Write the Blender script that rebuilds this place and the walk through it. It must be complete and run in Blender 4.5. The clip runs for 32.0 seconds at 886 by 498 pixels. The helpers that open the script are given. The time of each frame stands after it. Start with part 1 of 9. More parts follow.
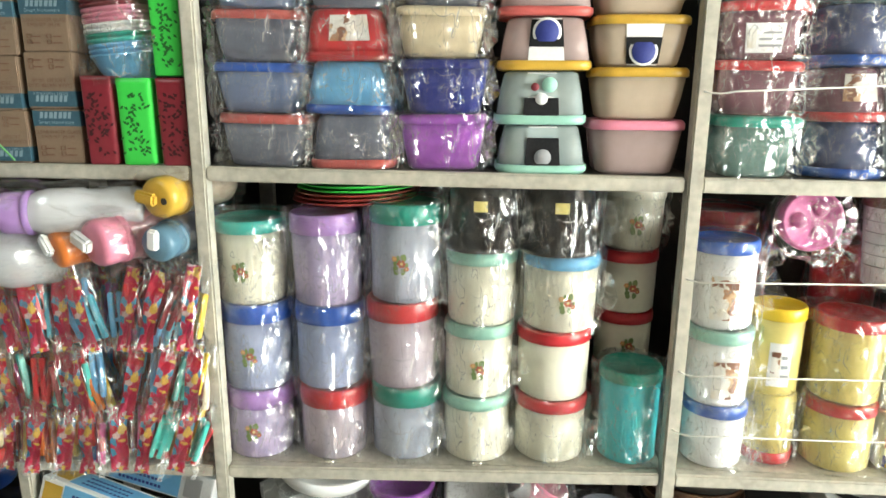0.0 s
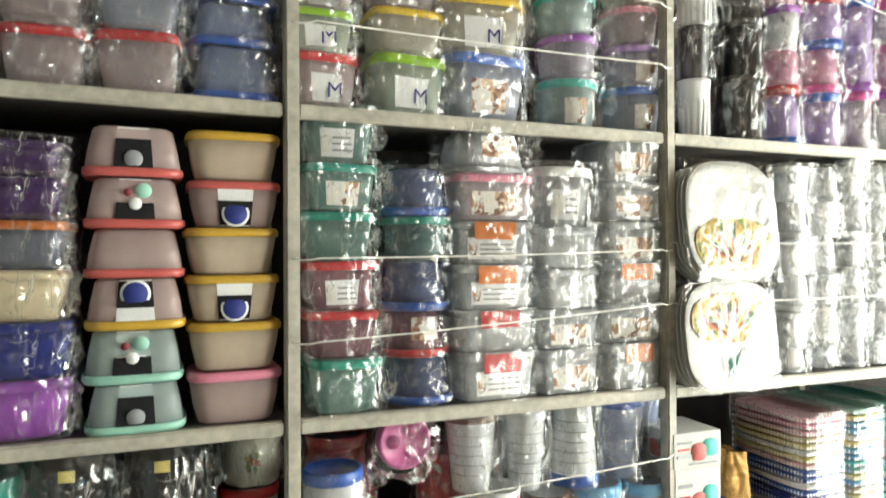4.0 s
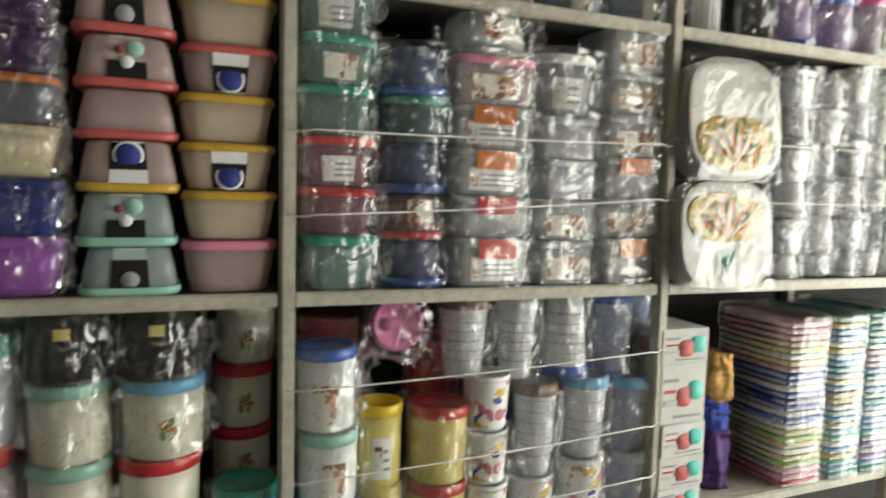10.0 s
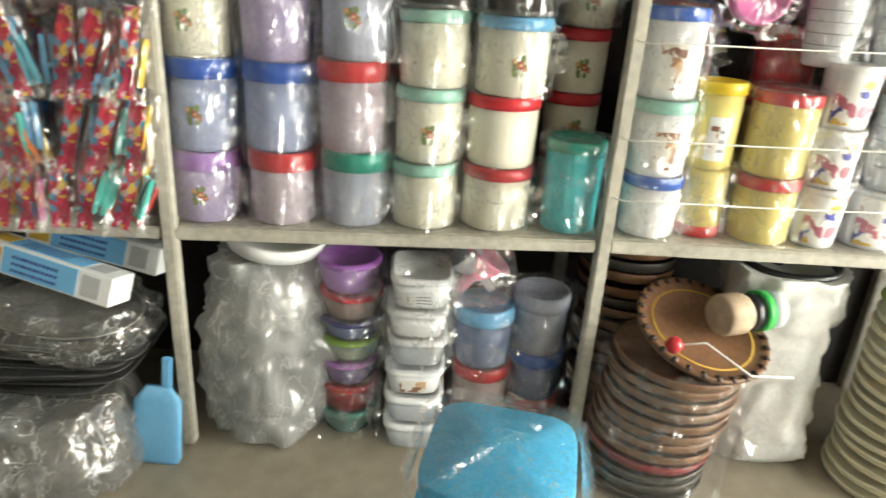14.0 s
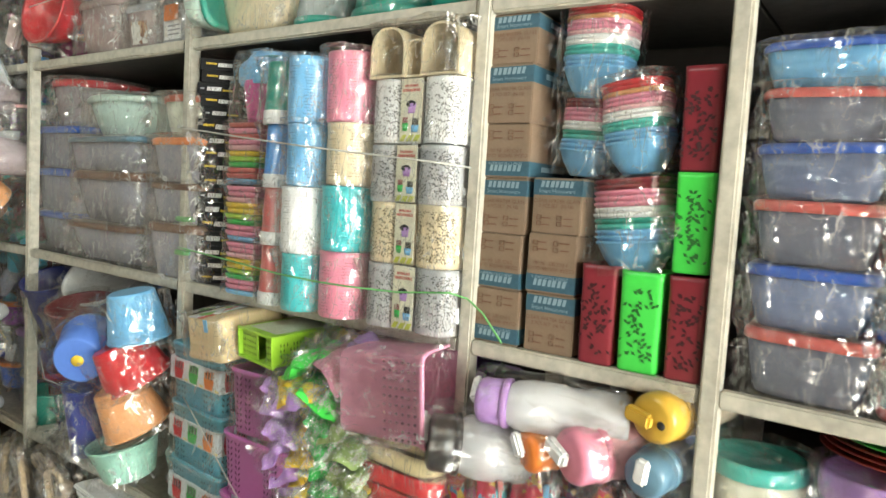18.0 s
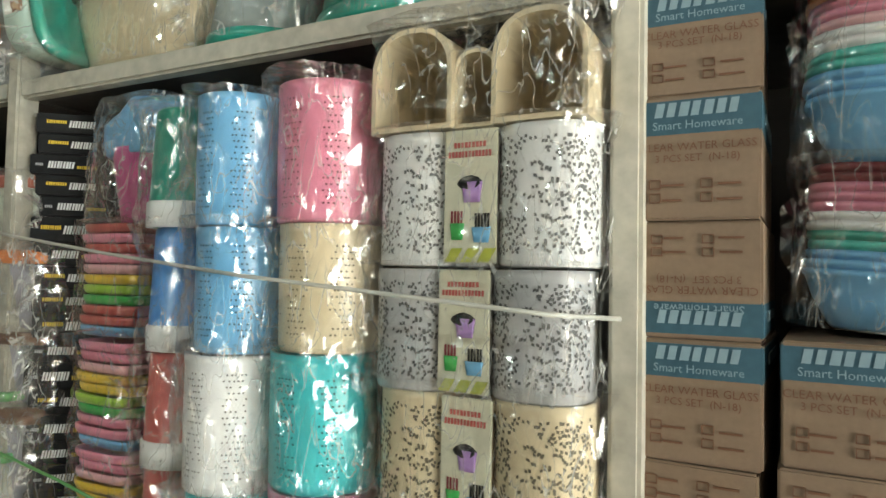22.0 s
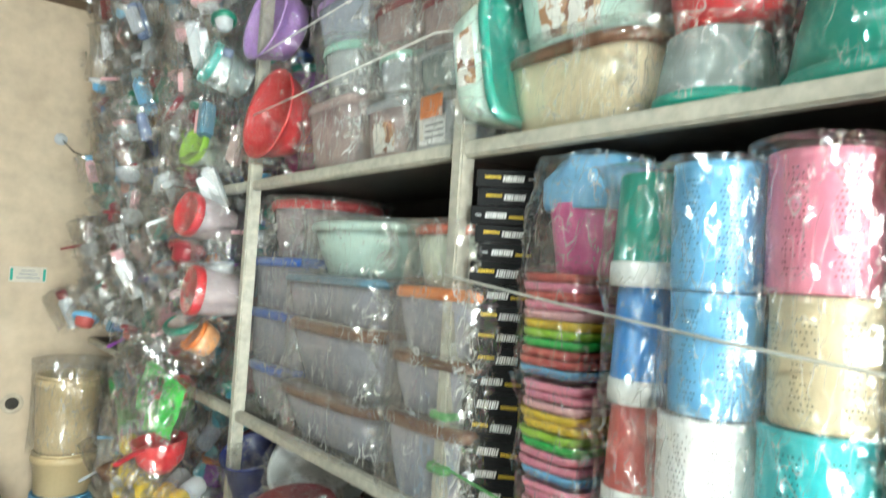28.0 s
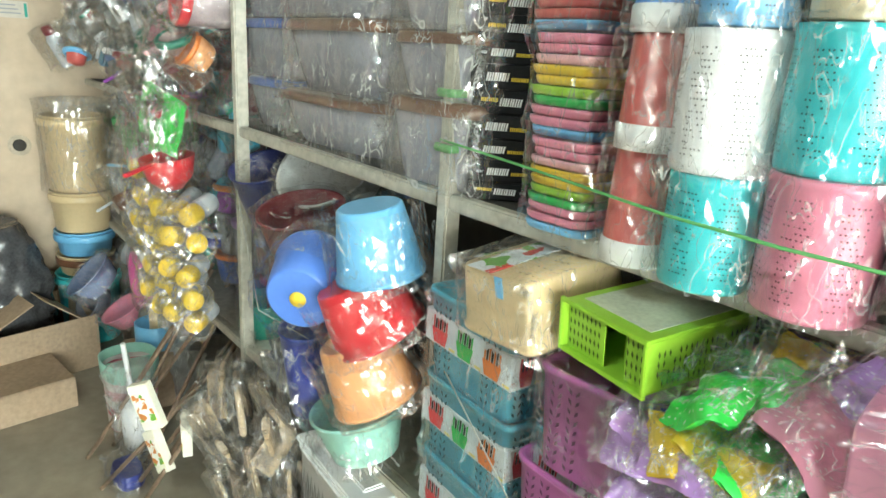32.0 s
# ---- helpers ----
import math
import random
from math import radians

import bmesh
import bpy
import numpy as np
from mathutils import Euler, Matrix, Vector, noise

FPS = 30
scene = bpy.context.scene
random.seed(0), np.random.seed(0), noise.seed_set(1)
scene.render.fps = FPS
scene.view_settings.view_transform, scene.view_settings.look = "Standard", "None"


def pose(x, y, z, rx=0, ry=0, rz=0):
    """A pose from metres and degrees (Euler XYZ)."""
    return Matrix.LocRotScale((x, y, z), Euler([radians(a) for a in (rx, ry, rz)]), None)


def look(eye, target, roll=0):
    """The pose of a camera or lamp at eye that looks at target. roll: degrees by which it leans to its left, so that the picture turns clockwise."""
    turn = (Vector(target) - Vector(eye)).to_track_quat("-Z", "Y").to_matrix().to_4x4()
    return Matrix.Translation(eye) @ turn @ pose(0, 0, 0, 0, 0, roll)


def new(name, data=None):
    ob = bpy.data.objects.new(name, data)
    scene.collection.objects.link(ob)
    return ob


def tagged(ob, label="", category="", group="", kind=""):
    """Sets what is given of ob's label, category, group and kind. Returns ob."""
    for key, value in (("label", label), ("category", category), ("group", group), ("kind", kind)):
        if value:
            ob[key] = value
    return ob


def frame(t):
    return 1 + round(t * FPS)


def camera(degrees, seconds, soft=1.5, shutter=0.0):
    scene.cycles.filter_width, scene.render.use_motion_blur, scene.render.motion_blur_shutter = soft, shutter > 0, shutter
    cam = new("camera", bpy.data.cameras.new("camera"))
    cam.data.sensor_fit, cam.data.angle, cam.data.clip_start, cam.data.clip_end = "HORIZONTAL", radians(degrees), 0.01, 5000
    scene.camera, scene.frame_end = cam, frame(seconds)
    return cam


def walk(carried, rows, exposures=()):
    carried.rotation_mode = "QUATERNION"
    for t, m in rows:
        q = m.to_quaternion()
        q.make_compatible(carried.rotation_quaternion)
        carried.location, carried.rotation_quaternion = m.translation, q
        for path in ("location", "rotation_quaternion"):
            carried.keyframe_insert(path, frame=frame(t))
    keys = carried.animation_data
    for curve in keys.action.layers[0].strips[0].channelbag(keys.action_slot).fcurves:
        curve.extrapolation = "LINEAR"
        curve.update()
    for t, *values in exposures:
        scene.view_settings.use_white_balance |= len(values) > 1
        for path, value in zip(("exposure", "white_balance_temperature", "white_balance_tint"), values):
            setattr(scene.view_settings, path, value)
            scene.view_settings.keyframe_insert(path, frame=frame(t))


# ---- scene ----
# ---------------------------------------------------------------- camera and walk
cam = camera(66.7, 32.0, 1.5, 0.5)
PATH = [
    (0, (0.572, -1.348, 1.451), (0.448, 0.593, 0.988), 0.4),
    (0.5, (0.541, -1.382, 1.441), (0.48, 0.559, 0.963), 0.9),
    (1, (0.557, -1.394, 1.448), (0.528, 0.547, 0.97), 0.5),
    (1.5, (0.614, -1.391, 1.454), (0.861, 0.539, 0.99), 0.5),
    (2, (0.676, -1.398, 1.449), (1.154, 0.485, 0.972), -0.2),
    (2.5, (0.713, -1.405, 1.452), (1.289, 0.454, 0.994), -0.0),
    (3, (0.722, -1.397, 1.489), (1.366, 0.46, 1.122), -0.5),
    (3.5, (0.735, -1.404, 1.604), (1.467, 0.453, 1.467), -1.0),
    (4, (0.739, -1.424, 1.635), (1.498, 0.426, 1.646), -0.3),
    (4.5, (0.739, -1.418, 1.667), (1.518, 0.421, 1.785), -1.1),
    (6.5, (0.796, -1.458, 1.679), (1.795, 0.238, 2.033), -1.3),
    (7, (0.839, -1.467, 1.644), (2.038, 0.097, 1.984), -0.5),
    (7.5, (0.849, -1.471, 1.626), (2.063, 0.088, 1.936), -0.6),
    (8, (0.871, -1.443, 1.602), (2.084, 0.144, 1.689), -0.5),
    (8.5, (0.876, -1.441, 1.581), (2.105, 0.135, 1.62), -0.5),
    (9, (0.867, -1.432, 1.558), (2.041, 0.187, 1.52), -0.7),
    (9.5, (0.817, -1.429, 1.536), (1.812, 0.305, 1.493), 0.1),
    (10, (0.736, -1.413, 1.505), (1.512, 0.423, 1.335), 1.5),
    (10.5, (0.699, -1.374, 1.516), (1.405, 0.472, 1.211), 2.7),
    (11, (0.705, -1.396, 1.446), (1.296, 0.459, 0.991), 1.9),
    (11.5, (0.702, -1.398, 1.38), (1.233, 0.422, 0.744), 2.6),
    (12, (0.668, -1.392, 1.292), (1.25, 0.389, 0.592), 3.9),
    (12.5, (0.679, -1.39, 1.257), (1.207, 0.386, 0.506), 3.9),
    (13, (0.657, -1.418, 1.212), (1.079, 0.366, 0.413), 2.4),
    (13.5, (0.602, -1.432, 1.194), (0.766, 0.41, 0.43), 2.9),
    (14, (0.568, -1.44, 1.185), (0.623, 0.409, 0.424), 3.8),
    (14.5, (0.514, -1.455, 1.18), (0.243, 0.4, 0.482), 4.0),
    (15, (0.373, -1.483, 1.169), (-0.088, 0.341, 0.489), 4.8),
    (15.5, (0.383, -1.501, 1.211), (-0.209, 0.297, 0.564), 4.1),
    (17.5, (0.251, -1.296, 1.552), (-0.841, 0.369, 1.364), 2.4),
    (18, (0.236, -1.128, 1.575), (-0.915, 0.5, 1.422), 3.4),
    (18.5, (0.123, -0.997, 1.57), (-1.076, 0.599, 1.447), 3.7),
    (19, (-0.046, -0.913, 1.591), (-1.134, 0.763, 1.505), 1.6),
    (19.5, (-0.135, -0.809, 1.585), (-1.261, 0.841, 1.476), 2.1),
    (20, (-0.211, -0.71, 1.597), (-1.422, 0.88, 1.514), 2.6),
    (20.5, (-0.276, -0.656, 1.606), (-1.379, 1.011, 1.539), 2.7),
    (21, (-0.327, -0.621, 1.623), (-1.331, 1.109, 1.652), 2.0),
    (21.5, (-0.343, -0.622, 1.665), (-1.27, 1.147, 1.772), 1.2),
    (22, (-0.353, -0.615, 1.671), (-1.298, 1.146, 1.752), 1.1),
    (22.5, (-0.365, -0.622, 1.666), (-1.312, 1.138, 1.736), 1.2),
    (23, (-0.388, -0.63, 1.673), (-1.404, 1.092, 1.738), 1.4),
    (23.5, (-0.434, -0.652, 1.759), (-1.438, 1.046, 2.088), 3.2),
    (24, (-0.436, -0.67, 1.813), (-1.377, 1.0, 2.382), 3.0),
    (24.5, (-0.419, -0.7, 1.844), (-1.334, 0.924, 2.569), 2.9),
    (25, (-0.43, -0.716, 1.836), (-1.402, 0.894, 2.516), 3.0),
    (25.5, (-0.454, -0.742, 1.828), (-1.659, 0.742, 2.415), 3.2),
    (27.5, (-0.487, -0.788, 1.767), (-2.036, 0.45, 2.027), 3.6),
    (28, (-0.516, -0.782, 1.719), (-2.076, 0.466, 1.805), 3.6),
    (28.5, (-0.524, -0.781, 1.688), (-2.107, 0.44, 1.635), 3.7),
    (29, (-0.534, -0.771, 1.665), (-2.105, 0.462, 1.549), 4.2),
    (29.5, (-0.543, -0.76, 1.644), (-2.112, 0.465, 1.441), 4.2),
    (30, (-0.545, -0.753, 1.606), (-2.096, 0.468, 1.288), 4.3),
    (30.5, (-0.549, -0.747, 1.597), (-2.099, 0.468, 1.249), 3.8),
    (31, (-0.543, -0.759, 1.584), (-2.079, 0.451, 1.166), 3.4),
    (31.5, (-0.542, -0.755, 1.548), (-2.043, 0.461, 1.031), 3.5),
    (32, (-0.539, -0.751, 1.541), (-2.025, 0.462, 0.974), 3.4),
]
walk(cam, [(t, look(eye, target, roll)) for t, eye, target, roll in PATH],
     [(0, 2.74, 6520, 8), (2.3, 2.37, 6540, 6), (4, 2.06, 6580, 6), (6.5, 1.60, 6680, 7), (7.3, 1.10, 6680, 7), (8.2, 0.66, 6580, 9), (9.2, 0.54, 6560, 11), (10.0, 1.20, 6660, 9), (10.8, 1.80, 6660, 9), (12.0, 2.08, 6680, 10), (13.5, 2.32, 6780, 10), (15.3, 3.00, 6850, 9), (18, 3.04, 6800, 10), (20, 2.76, 6850, 10), (21.5, 2.56, 6800, 9), (23, 2.48, 6650, 8), (25, 3.38, 6220, 8), (28, 3.40, 6250, 4), (32, 3.42, 6350, 3)])

# ---------------------------------------------------------------- world, sun, lamps
world = bpy.data.worlds.new("sky")
scene.world = world
world.use_nodes = True
sky = world.node_tree.nodes.new("ShaderNodeTexSky")
sky.sky_type = "NISHITA"
sky.sun_disc = False
sky.air_density, sky.dust_density = 1.6, 6.0
sky.sun_elevation, sky.sun_rotation = radians(47), radians(207)
world.node_tree.links.new(sky.outputs[0], world.node_tree.nodes["Background"].inputs[0])
world.node_tree.nodes["Background"].inputs[1].default_value = 0.15
sun_data = bpy.data.lights.new("sun", "SUN")
sun_data.energy, sun_data.angle, sun_data.color = 5.0, radians(0.5), (1.0, 0.95, 0.87)
sun = new("sun", sun_data)
sun.matrix_world = look((-4, -20, 24), (6, 0, 0))
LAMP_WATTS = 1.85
DAY_WATTS = 54.0

# ---------------------------------------------------------------- materials
MATS = {}


def nodes_of(name):
    m = bpy.data.materials.new(name)
    m.use_nodes = True
    nt = m.node_tree
    return m, nt, nt.nodes["Principled BSDF"], nt.nodes["Material Output"]


def tint(nt, colour, spread, scale, detail=4.0):
    """A colour that wanders at two scales in object space."""
    co = nt.nodes.new("ShaderNodeTexCoord")
    n1 = nt.nodes.new("ShaderNodeTexNoise")
    n1.inputs["Scale"].default_value, n1.inputs["Detail"].default_value = scale, detail
    n2 = nt.nodes.new("ShaderNodeTexNoise")
    n2.inputs["Scale"].default_value, n2.inputs["Detail"].default_value = scale * 9, 3
    add = nt.nodes.new("ShaderNodeMath")
    add.operation = "ADD"
    ramp = nt.nodes.new("ShaderNodeMapRange")
    ramp.inputs["From Min"].default_value, ramp.inputs["From Max"].default_value = 0.6, 1.4
    mix = nt.nodes.new("ShaderNodeMix")
    mix.data_type = "RGBA"
    lo = [max(0.0, c * (1 - spread)) for c in colour]
    hi = [min(1.0, c * (1 + spread) + 0.01) for c in colour]
    mix.inputs[6].default_value, mix.inputs[7].default_value = (*lo, 1), (*hi, 1)
    for n in (n1, n2):
        nt.links.new(co.outputs["Object"], n.inputs["Vector"])
    nt.links.new(n1.outputs[0], add.inputs[0])
    nt.links.new(n2.outputs[0], add.inputs[1])
    nt.links.new(add.outputs[0], ramp.inputs["Value"])
    nt.links.new(ramp.outputs[0], mix.inputs[0])
    return mix, n1, n2, co


def bump(nt, bsdf, height, strength, distance=0.002):
    b = nt.nodes.new("ShaderNodeBump")
    b.inputs["Strength"].default_value, b.inputs["Distance"].default_value = strength, distance
    nt.links.new(height, b.inputs["Height"])
    nt.links.new(b.outputs[0], bsdf.inputs["Normal"])
    return b


def solid(name, colour, rough=0.4, spread=0.1, scale=6.0, relief=0.1, metal=0.0, coat=0.0):
    """An opaque painted, moulded, paper or metal surface."""
    if name in MATS:
        return MATS[name]
    m, nt, bsdf, _ = nodes_of(name)
    mix, n1, n2, _ = tint(nt, colour, spread, scale)
    nt.links.new(mix.outputs[2], bsdf.inputs["Base Color"])
    bsdf.inputs["Roughness"].default_value, bsdf.inputs["Metallic"].default_value = rough, metal
    bsdf.inputs["Coat Weight"].default_value = coat
    if relief:
        bump(nt, bsdf, n2.outputs[0], relief)
    MATS[name] = m
    return m


def milky(name, colour, rough=0.35, clear=0.25):
    """Frosted or tinted see-through plastic: part of the light goes straight through."""
    if name in MATS:
        return MATS[name]
    m, nt, bsdf, out = nodes_of(name)
    mix, n1, n2, _ = tint(nt, colour, 0.07, 5.0)
    nt.links.new(mix.outputs[2], bsdf.inputs["Base Color"])
    bsdf.inputs["Roughness"].default_value = rough
    through_ = nt.nodes.new("ShaderNodeBsdfTransparent")
    through_.inputs[0].default_value = (*[min(1, 0.45 + 0.55 * c) for c in colour], 1)
    mx = nt.nodes.new("ShaderNodeMixShader")
    mx.inputs[0].default_value = clear
    nt.links.new(bsdf.outputs[0], mx.inputs[1])
    nt.links.new(through_.outputs[0], mx.inputs[2])
    nt.links.new(mx.outputs[0], out.inputs[0])
    MATS[name] = m
    return m


def film_mat(name, haze, gloss, scale=30.0, rough=0.09, fog_grey=0.92, tilt=0.95, crease_glint=0.2):
    """Crinkled clear wrapping film: mostly see-through, its flat facets throw sharp glints; pale painted crease lines
    add highlight streaks.
    """
    if name in MATS:
        return MATS[name]
    m, nt, bsdf, out = nodes_of(name)
    nt.nodes.remove(bsdf)
    co = nt.nodes.new("ShaderNodeTexCoord")
    warp = nt.nodes.new("ShaderNodeTexNoise")
    warp.inputs["Scale"].default_value, warp.inputs["Detail"].default_value = scale * 0.5, 4
    warp.inputs["Distortion"].default_value = 1.2
    nt.links.new(co.outputs["Object"], warp.inputs["Vector"])
    ways = []
    for turn, thin in (((0.12, 0.3, 0.4), (1.0, 1.0, 0.07)), ((0.75, 0.9, 0.2), (1.0, 1.0, 0.09))):
        stretch = nt.nodes.new("ShaderNodeMapping")
        stretch.inputs["Rotation"].default_value = turn
        stretch.inputs["Scale"].default_value = thin
        nt.links.new(co.outputs["Object"], stretch.inputs[0])
        ways.append(stretch)
    patchy = nt.nodes.new("ShaderNodeTexNoise")
    patchy.inputs["Scale"].default_value = 9.0
    nt.links.new(co.outputs["Object"], patchy.inputs["Vector"])
    split = nt.nodes.new("ShaderNodeMath")
    split.operation = "GREATER_THAN"
    split.inputs[1].default_value = 0.52
    nt.links.new(patchy.outputs[0], split.inputs[0])
    way = nt.nodes.new("ShaderNodeMix")
    way.data_type = "VECTOR"
    nt.links.new(split.outputs[0], way.inputs["Factor"])
    nt.links.new(ways[0].outputs[0], way.inputs[4])
    nt.links.new(ways[1].outputs[0], way.inputs[5])
    crumple = nt.nodes.new("ShaderNodeTexNoise")
    crumple.inputs["Scale"].default_value, crumple.inputs["Detail"].default_value = scale * 1.4, 5
    crumple.inputs["Roughness"].default_value = 0.65
    nt.links.new(co.outputs["Object"], crumple.inputs["Vector"])
    bent = nt.nodes.new("ShaderNodeVectorMath")
    bent.operation = "MULTIPLY_ADD"
    bent.inputs[1].default_value = (0.62 / scale,) * 3
    nt.links.new(crumple.outputs["Color"], bent.inputs[0])
    nt.links.new(way.outputs[1], bent.inputs[2])
    cell = nt.nodes.new("ShaderNodeTexVoronoi")
    cell.inputs["Scale"].default_value = scale * 4.4
    nt.links.new(bent.outputs[0], cell.inputs["Vector"])
    # pale lines along the creases: scatter of the film plus painted-in highlight streaks
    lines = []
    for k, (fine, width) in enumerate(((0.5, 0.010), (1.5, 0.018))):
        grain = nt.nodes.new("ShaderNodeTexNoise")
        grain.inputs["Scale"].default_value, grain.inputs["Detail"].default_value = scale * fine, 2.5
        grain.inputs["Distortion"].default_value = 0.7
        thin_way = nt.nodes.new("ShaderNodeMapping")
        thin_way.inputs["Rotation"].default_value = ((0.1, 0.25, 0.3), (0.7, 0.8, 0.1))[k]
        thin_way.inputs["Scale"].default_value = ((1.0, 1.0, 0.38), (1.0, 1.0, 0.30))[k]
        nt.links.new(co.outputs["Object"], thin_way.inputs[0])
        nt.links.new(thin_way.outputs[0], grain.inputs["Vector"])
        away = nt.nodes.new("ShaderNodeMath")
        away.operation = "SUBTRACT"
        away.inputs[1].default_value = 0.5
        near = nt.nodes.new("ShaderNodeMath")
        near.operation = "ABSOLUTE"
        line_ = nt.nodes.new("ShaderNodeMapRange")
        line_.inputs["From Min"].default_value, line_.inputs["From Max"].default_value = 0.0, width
        line_.inputs["To Min"].default_value, line_.inputs["To Max"].default_value = crease_glint, 0.0
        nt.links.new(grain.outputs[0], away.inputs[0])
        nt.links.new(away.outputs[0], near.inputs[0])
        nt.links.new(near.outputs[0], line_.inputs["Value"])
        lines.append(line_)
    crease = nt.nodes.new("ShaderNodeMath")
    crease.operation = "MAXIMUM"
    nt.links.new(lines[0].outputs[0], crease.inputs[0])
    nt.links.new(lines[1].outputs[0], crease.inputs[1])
    b = nt.nodes.new("ShaderNodeBump")
    b.inputs["Strength"].default_value, b.inputs["Distance"].default_value = 0.16, 0.004
    nt.links.new(warp.outputs[0], b.inputs["Height"])
    half = nt.nodes.new("ShaderNodeVectorMath")
    half.operation = "SUBTRACT"
    half.inputs[1].default_value = (0.5, 0.5, 0.5)
    nt.links.new(cell.outputs["Color"], half.inputs[0])
    lean = nt.nodes.new("ShaderNodeVectorMath")
    lean.operation = "MULTIPLY_ADD"
    rumple = nt.nodes.new("ShaderNodeMapRange")
    rumple.inputs["From Min"].default_value, rumple.inputs["From Max"].default_value = 0.41, 0.55
    rumple.inputs["To Min"].default_value, rumple.inputs["To Max"].default_value = tilt * 0.16, tilt * 1.05
    patch2 = nt.nodes.new("ShaderNodeTexNoise")
    patch2.inputs["Scale"].default_value, patch2.inputs["Detail"].default_value = 17.0, 3
    nt.links.new(co.outputs["Object"], patch2.inputs["Vector"])
    nt.links.new(patch2.outputs[0], rumple.inputs["Value"])
    nt.links.new(rumple.outputs[0], lean.inputs[1])
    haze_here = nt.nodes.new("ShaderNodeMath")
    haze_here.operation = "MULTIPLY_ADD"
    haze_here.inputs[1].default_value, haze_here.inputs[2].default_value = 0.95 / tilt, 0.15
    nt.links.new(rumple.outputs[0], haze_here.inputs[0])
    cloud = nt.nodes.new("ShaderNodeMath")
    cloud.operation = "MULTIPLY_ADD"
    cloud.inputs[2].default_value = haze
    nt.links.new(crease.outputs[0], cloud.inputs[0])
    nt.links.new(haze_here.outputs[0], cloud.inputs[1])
    nt.links.new(half.outputs[0], lean.inputs[0])
    nt.links.new(b.outputs[0], lean.inputs[2])
    facet = nt.nodes.new("ShaderNodeVectorMath")
    facet.operation = "NORMALIZE"
    nt.links.new(lean.outputs[0], facet.inputs[0])
    clear = nt.nodes.new("ShaderNodeBsdfTransparent")
    clear.inputs[0].default_value = (0.97, 0.97, 0.97, 1)
    shine = nt.nodes.new("ShaderNodeBsdfGlossy")
    shine.inputs["Roughness"].default_value = rough
    shine.inputs["Color"].default_value = (1, 1, 1, 1)
    nt.links.new(facet.outputs[0], shine.inputs["Normal"])
    fog = nt.nodes.new("ShaderNodeBsdfDiffuse")
    fog.inputs["Color"].default_value = (fog_grey, fog_grey, fog_grey * 0.98, 1)
    glow_through = nt.nodes.new("ShaderNodeBsdfTranslucent")
    glow_through.inputs["Color"].default_value = (fog_grey, fog_grey, fog_grey * 0.98, 1)
    milk = nt.nodes.new("ShaderNodeMixShader")
    milk.inputs[0].default_value = 0.4
    nt.links.new(fog.outputs[0], milk.inputs[1])
    nt.links.new(glow_through.outputs[0], milk.inputs[2])
    lw = nt.nodes.new("ShaderNodeFresnel")
    lw.inputs["IOR"].default_value = 1.4
    nt.links.new(b.outputs[0], lw.inputs["Normal"])
    amt = nt.nodes.new("ShaderNodeMapRange")
    amt.inputs["To Min"].default_value, amt.inputs["To Max"].default_value = gloss, 0.32
    nt.links.new(lw.outputs[0], amt.inputs["Value"])
    m1, m2 = nt.nodes.new("ShaderNodeMixShader"), nt.nodes.new("ShaderNodeMixShader")
    nt.links.new(cloud.outputs[0], m1.inputs[0])
    nt.links.new(clear.outputs[0], m1.inputs[1])
    nt.links.new(milk.outputs[0], m1.inputs[2])
    nt.links.new(amt.outputs[0], m2.inputs[0])
    nt.links.new(m1.outputs[0], m2.inputs[1])
    nt.links.new(shine.outputs[0], m2.inputs[2])
    nt.links.new(m2.outputs[0], out.inputs[0])
    MATS[name] = m
    return m


def print_mat(name, colours, scale=60.0, stretch=(1, 1, 1), base=(0.85, 0.84, 0.8), rough=0.45):
    """A printed picture too small to read: patches of a few ink colours on paper."""
    if name in MATS:
        return MATS[name]
    m, nt, bsdf, _ = nodes_of(name)
    co = nt.nodes.new("ShaderNodeTexCoord")
    mp = nt.nodes.new("ShaderNodeMapping")
    mp.inputs["Scale"].default_value = stretch
    vo = nt.nodes.new("ShaderNodeTexVoronoi")
    vo.inputs["Scale"].default_value = scale
    sep = nt.nodes.new("ShaderNodeSeparateColor")
    ramp = nt.nodes.new("ShaderNodeValToRGB")
    ramp.color_ramp.interpolation = "CONSTANT"
    stops = [base] + list(colours)
    el = ramp.color_ramp.elements
    el[0].color, el[1].position, el[1].color = (*stops[0], 1), 0.35, (*stops[1], 1)
    for k, c in enumerate(stops[2:]):
        e = el.new(0.35 + 0.65 * (k + 1) / len(stops[1:]))
        e.color = (*c, 1)
    nt.links.new(co.outputs["Object"], mp.inputs[0])
    wob = nt.nodes.new("ShaderNodeTexNoise")
    wob.inputs["Scale"].default_value, wob.inputs["Detail"].default_value = scale * 0.8, 5
    far = nt.nodes.new("ShaderNodeVectorMath")
    far.operation = "MULTIPLY_ADD"
    far.inputs[1].default_value = (2.6 / scale,) * 3
    nt.links.new(mp.outputs[0], wob.inputs["Vector"])
    nt.links.new(wob.outputs["Color"], far.inputs[0])
    nt.links.new(mp.outputs[0], far.inputs[2])
    nt.links.new(far.outputs[0], vo.inputs["Vector"])
    nt.links.new(vo.outputs["Color"], sep.inputs[0])
    nt.links.new(sep.outputs[0], ramp.inputs[0])
    nt.links.new(ramp.outputs[0], bsdf.inputs["Base Color"])
    bsdf.inputs["Roughness"].default_value = rough
    MATS[name] = m
    return m


